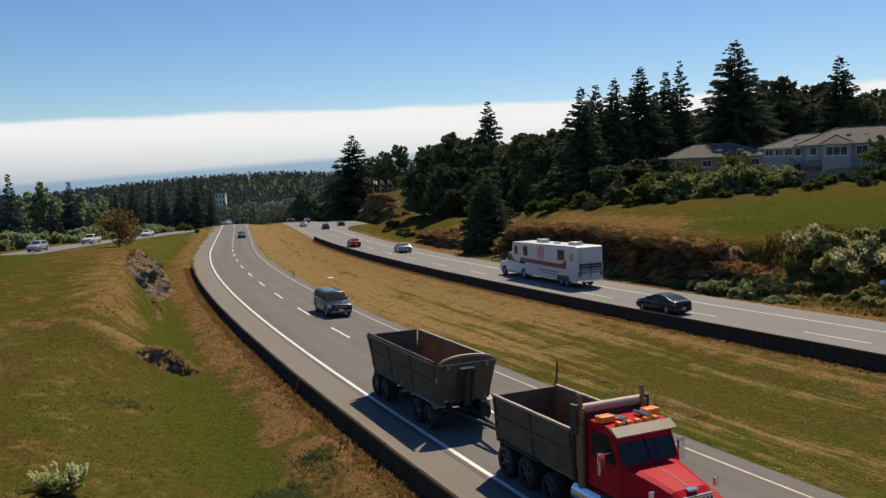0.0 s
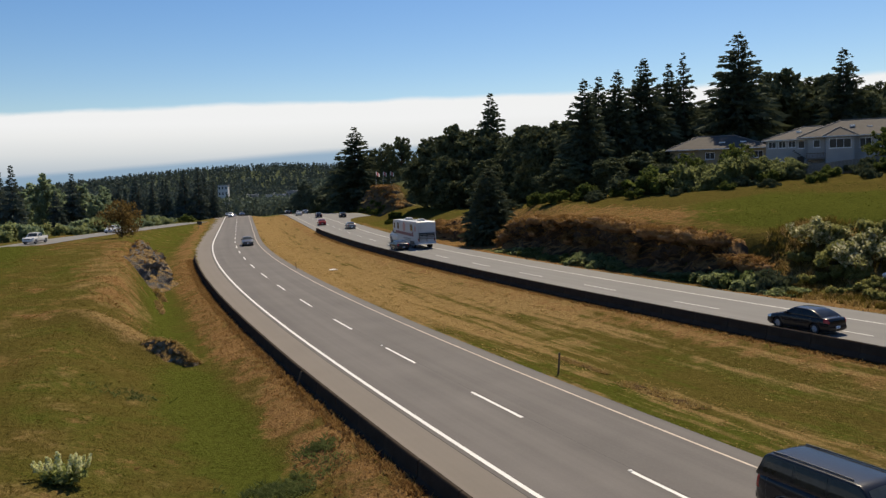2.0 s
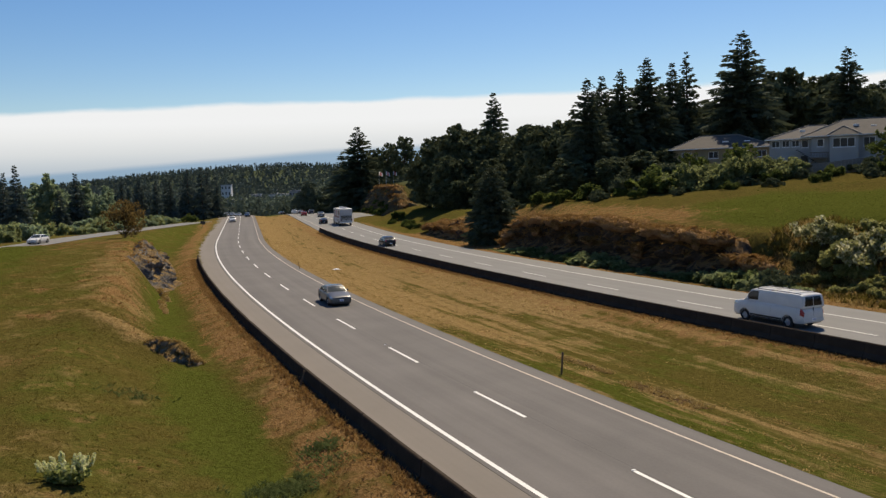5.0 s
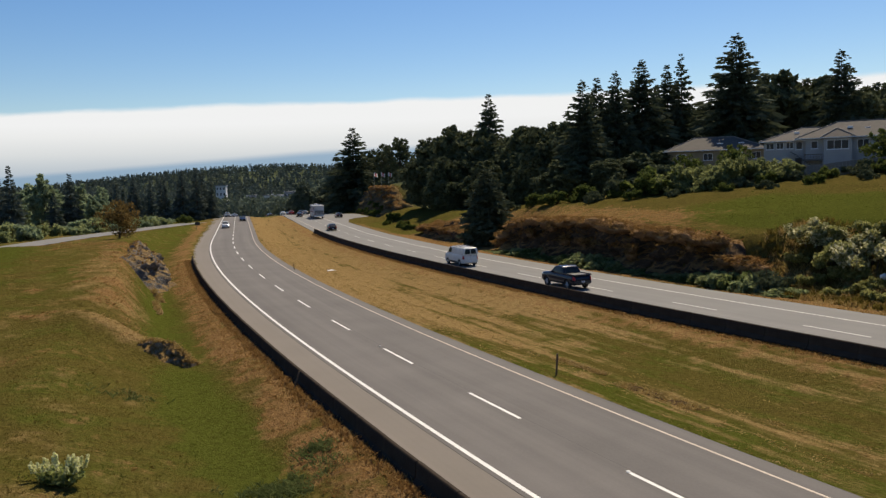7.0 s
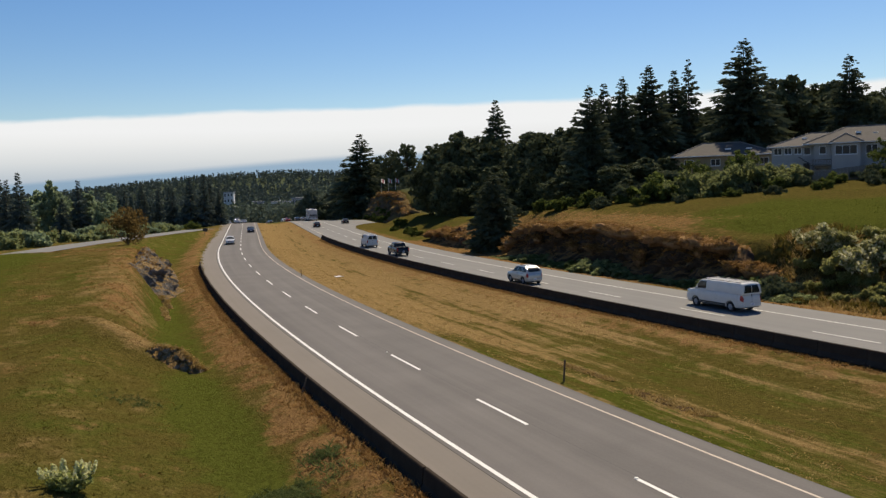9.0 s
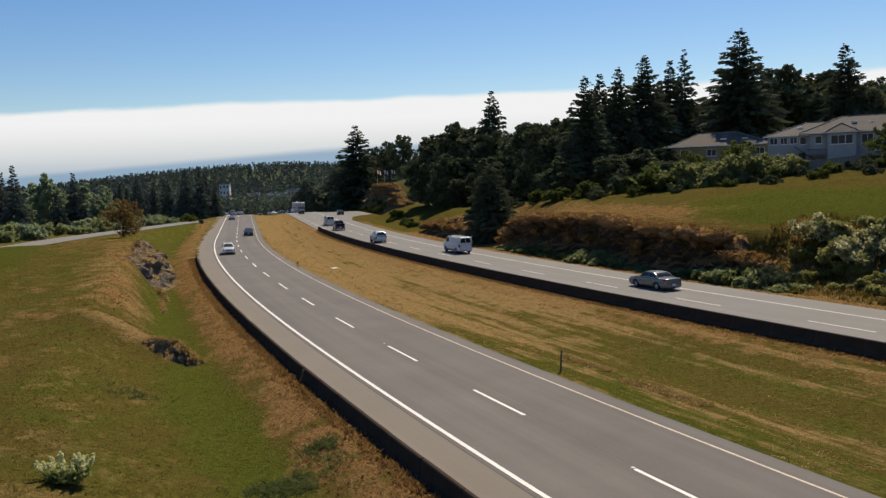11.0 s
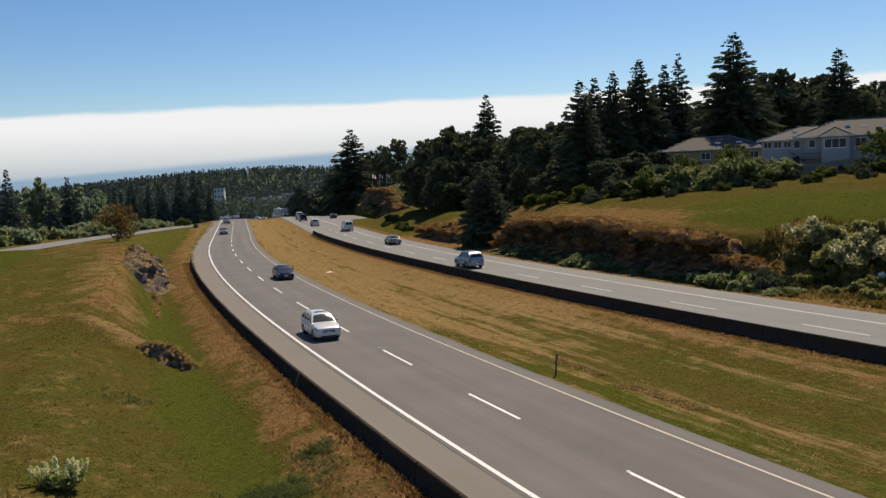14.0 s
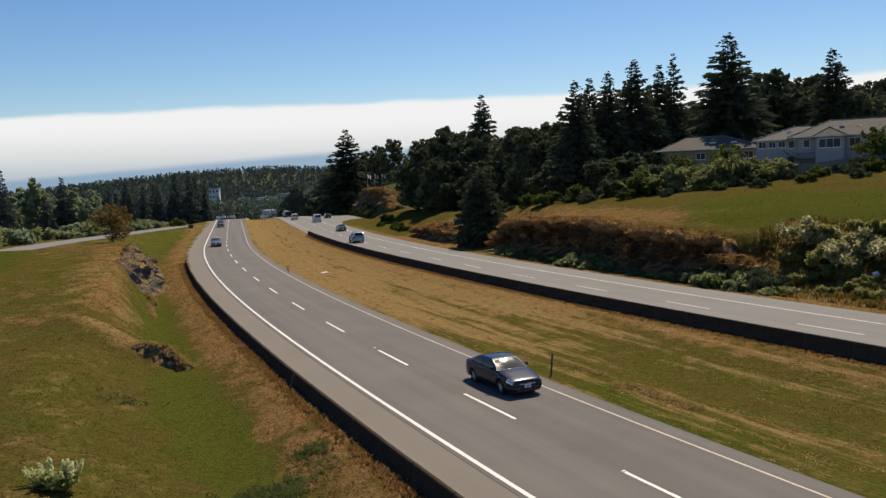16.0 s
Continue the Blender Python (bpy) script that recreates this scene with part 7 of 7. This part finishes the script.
MOVING.append((tow, 2, 2.35, [(0.0, 86.9), (1.0, 107.1), (2.0, 128.7), (3.0, 151.5), (4.0, 174.9), (6.5, 234.5), (8.0, 268.3), (9.0, 287.3), (12.0, 324.3), (16.0, 346.3)]))

# ---------------------------------------------------------------- frontage road traffic
FRONT = []
v = car("pickup_truck", "white pickup truck on the frontage road", "pickup", PAINT_WHITE, L=5.5, W=1.95, H=1.82, wheelbase=3.4, r=0.38, clear=0.34, hood=1.02, cowl=1.16, deck=1.10,
        cab=(1.05, 0.45, -0.75, -0.98), roof_in=0.20, nose=0.92, tail=0.95, bed=True)
FRONT.append((v, 160.5, 12.0))
FRONT.append((crossover("silver crossover on the frontage road", PAINT_SILVER), 138.4, 12.0))
FRONT.append((sedan("white sedan on the frontage road", PAINT_WHITE, H=1.5), 192.2, 11.2))


# ---------------------------------------------------------------- houses on the hill
STUCCO = plain("white_stucco", (0.37, 0.365, 0.36), 0.9, vary=0.08, scale=0.8)
STUCCO_TAN = plain("tan_siding", (0.272, 0.216, 0.136), 0.9, vary=0.15, scale=0.8)
SHINGLE = plain("grey_brown_shingle", (0.070, 0.064, 0.058), 0.95, vary=0.25, scale=1.5)
RIDGE = plain("pale_ridge_cap", (0.20, 0.18, 0.16), 0.9, vary=0.15, scale=2)
FENCE = plain("weathered_fence", (0.17, 0.155, 0.14), 0.9, vary=0.25, scale=1.0)
DARK_PANE = plain("window_dark", (0.02, 0.022, 0.025), 0.25, spec=0.3, vary=0.3, scale=1.0)
FRAME = plain("window_frame_white", (0.75, 0.76, 0.78), 0.5, vary=0.05, scale=2)


def hip_roof(root, x0, x1, y0, y1, z, rise, over=0.55, name="roof"):
    """Hipped roof with a soffit, courses of shingle steps and pale caps on the hips."""
    x0, x1, y0, y1 = x0 - over, x1 + over, y0 - over, y1 + over
    w = (y1 - y0) / 2
    ym = (y0 + y1) / 2
    a_, b_ = (x0 + w, ym, z + rise), (x1 - w, ym, z + rise)
    if x1 - x0 < y1 - y0:
        w = (x1 - x0) / 2
        xm = (x0 + x1) / 2
        a_, b_ = (xm, y0 + w, z + rise), (xm, y1 - w, z + rise)
    bm = bmesh.new()
    c_ = [bm.verts.new(p) for p in ((x0, y0, z), (x1, y0, z), (x1, y1, z), (x0, y1, z))]
    d_ = [bm.verts.new(p) for p in ((x0, y0, z - 0.18), (x1, y0, z - 0.18), (x1, y1, z - 0.18), (x0, y1, z - 0.18))]
    A, B = bm.verts.new(a_), bm.verts.new(b_)
    if x1 - x0 < y1 - y0:
        for q in ((c_[0], c_[1], A), (c_[1], c_[2], B, A), (c_[2], c_[3], B), (c_[3], c_[0], A, B)):
            bm.faces.new(q)
        caps = ((0, A), (1, A), (2, B), (3, B))
    else:
        for q in ((c_[0], c_[1], B, A), (c_[1], c_[2], B), (c_[2], c_[3], A, B), (c_[3], c_[0], A)):
            bm.faces.new(q)
        caps = ((0, A), (1, B), (2, B), (3, A))
    for i in range(4):
        j = (i + 1) % 4
        bm.faces.new((d_[i], d_[j], c_[j], c_[i]))
    bm.faces.new(d_[::-1])
    pts = [(c_[i].co.copy(), v_.co.copy()) for i, v_ in caps] + [(A.co.copy(), B.co.copy())]
    bmesh.ops.recalc_face_normals(bm, faces=bm.faces)
    rf = part(name, bm, SHINGLE, root)
    for p, q in pts:
        if (p - q).length > 0.3:
            part("ridge_cap", tubes((p + Vector((0, 0, 0.03)), q + Vector((0, 0, 0.03)), 0.10), seg=6), RIDGE, rf)
    part("gutter", boxes(((x0 - 0.06, y0 - 0.10, z - 0.14), (x1 + 0.06, y0 - 0.005, z - 0.02)), ((x0 - 0.10, y0, z - 0.14), (x0 - 0.005, y1, z - 0.02))), FRAME, rf)
    return rf


def wall_window(root, x0, x1, z0, z1, y, side="front", panes=2):
    """A framed window standing slightly proud of a wall that faces -y (or -x)."""
    def bx(a0, a1, b0, b1, d0, d1):
        return ((a0, y + d0, b0), (a1, y + d1, b1)) if side == "front" else ((y + d0, a0, b0), (y + d1, a1, b1))
    win = part("window", boxes(bx(x0, x1, z0, z1, -0.03, 0.02)), FRAME, root)
    n = panes
    for i in range(n):
        a0 = x0 + 0.07 + (x1 - x0 - 0.07) * i / n
        a1 = x0 + (x1 - x0 - 0.07) * (i + 1) / n
        part("pane", boxes(bx(a0, a1, z0 + 0.07, z1 - 0.07, -0.045, -0.028)), DARK_PANE, win)
    part("sill", boxes(bx(x0 - 0.06, x1 + 0.06, z0 - 0.07, z0 - 0.005, -0.10, -0.02)), FRAME, win)


# white house: two wings under hipped roofs
H1 = thing("house", pose(55.9, 118.0, 8.95, 0, 0, -24), "white two-storey house with a hipped grey-brown roof", "house", "hillside houses")
part("wall", box(bmesh.new(), (-8.8, 0.5, -1.2), (-3.2, 10.8, 4.72), 0.02), STUCCO, H1)
part("wall", box(bmesh.new(), (-3.2, -0.4, -1.2), (14.0, 10.0, 4.90), 0.02), STUCCO, H1)
part("bay_wall", box(bmesh.new(), (-0.9, -1.9, -1.2), (2.7, -0.42, 4.88), 0.02), STUCCO, H1)
hip_roof(H1, -8.8, 3.5, 0.5, 10.8, 4.72, 1.95)
hip_roof(H1, -4.0, 14.0, -0.4, 10.0, 4.92, 2.35)
hip_roof(H1, -0.9, 2.7, -1.9, 3.2, 4.90, 1.25, 0.4)
for x0, x1 in ((-8.5, -7.4), (-7.1, -6.1), (-5.8, -4.8)):
    wall_window(H1, x0, x1, 3.55, 4.50, 0.5)
wall_window(H1, -4.5, -3.6, 3.4, 4.5, 0.5, panes=1)
wall_window(H1, -2.5, -1.6, 3.4, 4.5, -0.4, panes=1)
wall_window(H1, -0.5, 2.3, 3.2, 4.5, -1.9, panes=3)
for x0 in (3.4, 5.6, 8.0, 11.0):
    wall_window(H1, x0, x0 + 1.5, 3.2, 4.5, -0.4)
wall_window(H1, 4.2, 6.2, 0.6, 1.8, -0.4)
wall_window(H1, -8.0, -6.4, 0.6, 1.7, 0.5)
part("door", box(bmesh.new(), (-4.6, 0.44, 0.1), (-3.7, 0.50, 2.2), 0.01), TRIM, H1)
part("balcony", box(bmesh.new(), (-3.4, -2.0, 1.75), (-0.95, -0.42, 1.95), 0.02), FENCE, H1)
rail = part("balcony_rail", boxes(((-3.4, -2.0, 2.55), (-0.95, -1.94, 2.63))), WOOD, H1)
for x in np.arange(-3.4, -0.95, 0.2):
    part("baluster", boxes(((x, -1.98, 1.95), (x + 0.05, -1.94, 2.55))), WOOD, rail)
for x in (-3.3, -1.1):
    part("balcony_post", boxes(((x - 0.07, -1.96, -1.2), (x + 0.07, -1.82, 1.75))), FENCE, H1)
part("stair", boxes(*(((-5.2 + i * 0.26, -1.0, 3.0 - i * 0.2), (-4.9 + i * 0.26, 0.0, 3.12 - i * 0.2)) for i in range(14))), TRIM, H1, "dark outside stair")
for x, y_, z in ((-4.4, 3.2, 5.85), (2.6, 2.2, 6.30), (4.8, 2.2, 6.05), (7.4, 2.2, 6.05)):
    part("skylight", box(bmesh.new(), (x - 0.35, y_ - 0.3, z - 0.1), (x + 0.35, y_ + 0.3, z + 0.16), 0.03), FRAME, H1)
# tan house farther back
H2 = thing("house", pose(49.3, 147.0, 9.2, 0, 0, -14), "tan house under a low hipped shingle roof", "house", "hillside houses")
part("wall", box(bmesh.new(), (-8.0, 0, -0.8), (8.5, 10, 4.2), 0.02), STUCCO_TAN, H2)
hip_roof(H2, -8.0, 8.5, 0, 10, 4.2, 2.35, 0.7)
for x0 in (-6.5, -2.0, 3.0, 6.0):
    wall_window(H2, x0, x0 + 1.6, 2.4, 3.6, 0.0)
part("door", box(bmesh.new(), (0.2, -0.05, 0.0), (1.2, 0.02, 2.1), 0.01), TRIM, H2)
for x, y_ in ((1.0, 2.0), (4.6, 2.2)):
    part("skylight", box(bmesh.new(), (x - 0.5, y_ - 0.4, 5.2), (x + 0.5, y_ + 0.4, 5.42), 0.03), FRAME, H2)
# board fences below the white house
def board_fence(x0, y0, x1, y1, h):
    ln = math.hypot(x1 - x0, y1 - y0)
    root = thing("board_fence", pose(x0, y0, 0, 0, 0, math.degrees(math.atan2(y1 - y0, x1 - x0))), "grey weathered board fence below a house", "fence", "garden fences")
    n = int(ln / 0.42)
    brd = None
    for i in range(n):
        x = i * 0.42
        an = math.atan2(y1 - y0, x1 - x0)
        z = gz1(x0 + x * math.cos(an), y0 + x * math.sin(an))
        if brd is None:
            brd = part("board", boxes(((0, -0.012, -0.2), (0.40, 0.012, h))), FENCE, root)
            ob = brd
        else:
            ob = new("board", brd.data)
            ob.parent = root
        ob.location = (x, 0, z + random.uniform(-.02, .02))
    for z in (0.35, h - 0.35):
        za = gz1(x0, y0) + z
        zb = gz1(x1, y1) + z
        part("rail", tubes(((0, 0.04, za), (ln, 0.04, zb), 0.045), seg=4), FENCE, root)
    return root


board_fence(46.5, 108.5, 60.5, 101.5, 1.7)

# ---------------------------------------------------------------- town in the valley
TOWN_W = plain("town_white", (0.52, 0.53, 0.54), 0.8, vary=0.08, scale=0.15)
TOWN_G = plain("town_grey", (0.28, 0.29, 0.30), 0.8, vary=0.12, scale=0.15)
TOWN_R = plain("town_roof", (0.22, 0.23, 0.25), 0.8, vary=0.12, scale=0.15)


def town_block(x, y, w, d_, h, yaw, wallm, label, storeys=2, bays=5):
    z = gz1(x, y) - 0.5
    root = thing("town_building", pose(x, y, z, 0, 0, yaw), label, "building", "town buildings")
    part("wall", box(bmesh.new(), (-w / 2, 0, 0), (w / 2, d_, h), 0.05), wallm, root)
    part("roof", box(bmesh.new(), (-w / 2 - 0.4, -0.4, h), (w / 2 + 0.4, d_ + 0.4, h + 0.5), 0.05), TOWN_R, root)
    sh_ = h / storeys
    for s in range(storeys):
        for i in range(bays):
            x0 = -w / 2 + w * (i + 0.2) / bays
            wall_window(root, x0, x0 + w * 0.5 / bays, sh_ * (s + 0.3), sh_ * (s + 0.8), 0.0, panes=1)
    return root


for x, y, w, d_, top_, yaw, m_, lab, st_, by_ in (
        (-133.5, 520, 6, 9, 10.6, 8, TOWN_W, "white block of flats in a wooded valley", 6, 3),
        (-125, 560, 8, 9, 3.6, 8, TOWN_G, "grey low-rise block in a wooded valley", 4, 3),
        (-106, 540, 11, 9, 3.4, -4, TOWN_W, "pale commercial building in a valley", 3, 5),
        (-93, 560, 17, 10, 5.2, -6, TOWN_R, "long dark building with a row of windows", 3, 9),
        (-122, 480, 6, 7, 0.6, 4, TOWN_W, "small white shop beside a distant road", 2, 3),
        (-176, 720, 8, 8, gz1(-176, 720) + 9.0, 6, TOWN_W, "pale house among distant trees", 2, 3),
        (-196, 980, 9, 8, gz1(-196, 980) + 10.0, 6, TOWN_W, "pale house on a wooded rise", 2, 3),
        (-126, 1150, 16, 8, gz1(-126, 1150) + 11.0, 0, TOWN_G, "pale building near the top of a rise", 2, 5),
        (-131, 246, 12, 9, 6.0, 30, TOWN_W, "pale bungalow behind frontage trees", 1, 4)):
    town_block(x, y, w, d_, top_ - gz1(x, y) + 0.5, yaw, m_, lab, st_, by_)

# ---------------------------------------------------------------- small things at the roadside
def marker_post(x, y, h, lean, label, z=None):
    z = gz1(x, y) if z is None else z
    root = thing("marker_post", pose(x, y, z, 0, lean, 20), label, "post", "marker posts")
    part("shaft", box(bmesh.new(), (-0.036, -0.036, -0.3), (0.036, 0.036, h), 0.010), WOOD, root)
    part("cap", box(bmesh.new(), (-0.042, -0.042, h), (0.042, 0.042, h + 0.03), 0.01), WOOD, root)
    return root


marker_post(5.64, 40.5, 1.05, 5, "brown wooden marker post in mown grass")
marker_post(-6.95, 38.59, 0.75, 18, "bent brown stake beside a barrier")
marker_post(-16.5, 95.0, 0.8, -4, "small brown stake in dry grass")
root = thing("litter_sheet", pose(-12.6, 97.6, gz1(-12.6, 97.6) + 0.02, 0, 0, 30), "crumpled white sheet lying in mown grass", "litter")
bm = bmesh.new()
bmesh.ops.create_grid(bm, x_segments=8, y_segments=6, size=0.36)
for v_ in bm.verts:
    v_.co.x *= 1.3
    v_.co.z = 0.10 + 0.10 * noise.noise(v_.co * 3.1)
bmesh.ops.solidify(bm, geom=bm.faces, thickness=0.02)
part("sheet", bm, FRAME, root)

root = thing("litter_bag", pose(33.37, 61.77, gz1(33.37, 61.77) + 0.22, 0, 0, 15), "crumpled white bag caught in tall slope grass", "litter")
bm = bmesh.new()
bmesh.ops.create_icosphere(bm, subdivisions=3, radius=0.24)
for v_ in bm.verts:
    v_.co *= 1 + 0.35 * noise.noise(v_.co * 6.0)
    v_.co.x *= 1.25
part("bag", bm, FRAME, root)

# tilted marker board by the far shoulder
root = thing("road_sign", pose(-56.5, 196.0, gz1(-56.5, 196.0), 0, 12, 10), "dark leaning road sign seen from behind", "sign")
part("pole", tubes(((0, 0, -0.3), (0, 0, 1.9), 0.05)), STEEL, root)
part("plate", box(bmesh.new(), (-0.55, -0.03, 0.9), (0.55, 0.0, 1.7), 0.01), STEEL, root)

# lupin clump with cream flower spikes
root = thing("lupin_clump", pose(-11.66, 24.75, gz1(-11.66, 24.75) - 0.02), "lupin clump with cream flower spikes", "wild flower")
STALK = leaf_material("lupin_leaf", (0.16, 0.185, 0.06), (0.24, 0.27, 0.095), (0.33, 0.36, 0.14), 0.6)
PETAL = leaf_material("lupin_petal", (0.48, 0.49, 0.25), (0.62, 0.62, 0.34), (0.74, 0.73, 0.45), 0.6)
part("foliage", leaf_quads(clumps(900, (0.70, 0.5, 0.30), (0, 0, 0.32), 7, 0.1), 0.075, seed=3), STALK, root)
fl = random.Random(8)
for i in range(26):
    an, rr2 = fl.uniform(0, 6.28), fl.uniform(0.1, 1.0)
    base = Vector((rr2 * math.cos(an) * 1.05, rr2 * math.sin(an) * 0.7, 0.66 - 0.30 * rr2 + fl.uniform(-0.05, 0.12)))
    tip = base + Vector((0.16 * math.cos(an) * rr2, 0.1 * math.sin(an), fl.uniform(0.20, 0.32)))
    sp = part("stalk", tubes((Vector((base.x * 0.4, base.y * 0.4, 0)), base, 0.012), seg=5), STALK, root)
    n_ = 46
    t_ = np.linspace(0, 1, n_)
    c0 = np.array(base)[None] * (1 - t_[:, None]) + np.array(tip)[None] * t_[:, None]
    a2 = t_ * 60
    c0 = c0 + np.stack([np.cos(a2), np.sin(a2), 0 * a2], 1) * (0.06 * (1 - 0.7 * t_))[:, None]
    part("flower_spike", leaf_quads(c0, 0.045, seed=i), PETAL, sp)

# three flags over the far bank
FLAG_RED = plain("flag_red", (0.55, 0.05, 0.05), 0.8, vary=0.1, scale=2)
FLAG_WHITE = plain("flag_white", (0.72, 0.71, 0.69), 0.8, vary=0.06, scale=2)
for k, (x, y) in enumerate(((-19.2, 262.0), (-17.0, 262.4), (-14.8, 262.8))):
    base = gz1(x, y) - 0.2
    root = thing("flag_pole", pose(x, y, base), "slim flag pole with a red and white flag", "flag", "flag poles")
    top_ = 12.9 - base
    part("pole", tubes(((0, 0, -0.3), (0, 0, top_), 0.05, 0.035), seg=8), RIM, root)
    for j, fm in enumerate((FLAG_WHITE, FLAG_RED, FLAG_WHITE)):
        bm = bmesh.new()
        rows2 = []
        for a in range(5):
            u = (j + a / 4) / 3
            col_ = [bm.verts.new((0.06 + 1.2 * u * 0.92, 0.16 * math.sin(u * 5 + k), top_ - 0.1 - 1.15 * b / 3 - 0.55 * u)) for b in range(4)]
            rows2.append(col_)
        for p_, q_ in zip(rows2, rows2[1:]):
            for b in range(3):
                bm.faces.new((p_[b], q_[b], q_[b + 1], p_[b + 1]))
        bmesh.ops.solidify(bm, geom=bm.faces, thickness=0.01)
        part("flag_band", bm, fm, root)

# torn earth in the median
def earth_scar(x, y, ln, wd, yaw, seed):
    root = thing("earth_scar", pose(x, y, gz1(x, y) + 0.02, 0, 0, yaw), "torn strip of bare brown earth in grass", "soil")
    bm = bmesh.new()
    bmesh.ops.create_grid(bm, x_segments=46, y_segments=12, size=0.5)
    for v_ in bm.verts:
        e_ = min(1, (0.5 - abs(v_.co.x)) * 8) * min(1, (0.5 - abs(v_.co.y)) * 4)
        p = Vector((v_.co.x * ln, v_.co.y * wd, seed))
        v_.co.z = -0.10 + e_ * (0.13 + 0.13 * noise.fractal(p * 1.8, 0.9, 2.1, 4))
        v_.co.x, v_.co.y = p.x + 0.2 * noise.noise(p), p.y + 0.25 * noise.noise(p * 0.7)
    part("bare_soil", bm, SOIL, root)
    pts_ = np.stack([np.random.default_rng(seed).uniform(-ln / 2, ln / 2, 240), np.random.default_rng(seed + 1).uniform(-wd * .6, wd * .6, 240), np.zeros(240)], 1)
    part("soil_grass", blades(pts_, 0.10, seed, 0.03, 4, 1.4), GRASS_STRAW, root)


SOIL = plain("bare_soil", (0.085, 0.055, 0.027), 1.0, spec=0.0, vary=0.4, scale=5)
earth_scar(9.6, 36.8, 5.5, 0.9, -65, 3)
earth_scar(19.5, 30.5, 5.0, 0.8, -58, 9)
earth_scar(7.3, 43.5, 4.5, 0.35, -65, 14)


# ---------------------------------------------------------------- what moves
def stretch_at(rows_, t):
    """The stretch reached at t: smooth through the known times, steady speed beyond them."""
    ts = [r_[0] for r_ in rows_]
    vs = [r_[1] for r_ in rows_]
    n = len(ts)
    sl = []
    for i in range(n):
        a_, b_ = max(0, i - 1), min(n - 1, i + 1)
        sl.append((vs[b_] - vs[a_]) / (ts[b_] - ts[a_]))
    if t <= ts[0]:
        return vs[0] + sl[0] * (t - ts[0])
    if t >= ts[-1]:
        return vs[-1] + sl[-1] * (t - ts[-1])
    i = max(k for k in range(n - 1) if ts[k] <= t)
    h = ts[i + 1] - ts[i]
    f = (t - ts[i]) / h
    return ((2 * f ** 3 - 3 * f ** 2 + 1) * vs[i] + (f ** 3 - 2 * f ** 2 + f) * h * sl[i]
            + (-2 * f ** 3 + 3 * f ** 2) * vs[i + 1] + (f ** 3 - f ** 2) * h * sl[i + 1])


def motions():
    steps = [i * 0.5 for i in range(33)]
    for ob, c, o, rows_ in MOVING:
        keys = []
        for t in steps:
            s = stretch_at(rows_, t)
            X, Y = lane(c, s, o)
            m_ = float(line_m(c, s))
            head = math.degrees(math.atan2(-1, -m_) if c == 1 else math.atan2(1, m_))
            keys.append((t, pose(float(X), float(Y), 0.006 + float(crest(Y)), 0, 0, head)))
        walk(ob, keys)
    for ob, y0, speed in FRONT:
        walk(ob, [(t, pose(-66 + 0.5 * math.sin((y0 - speed * t) / 40), y0 - speed * t, float(frontage_z(y0 - speed * t)) + 0.036, 0, 0, -90)) for t in steps])


motions()
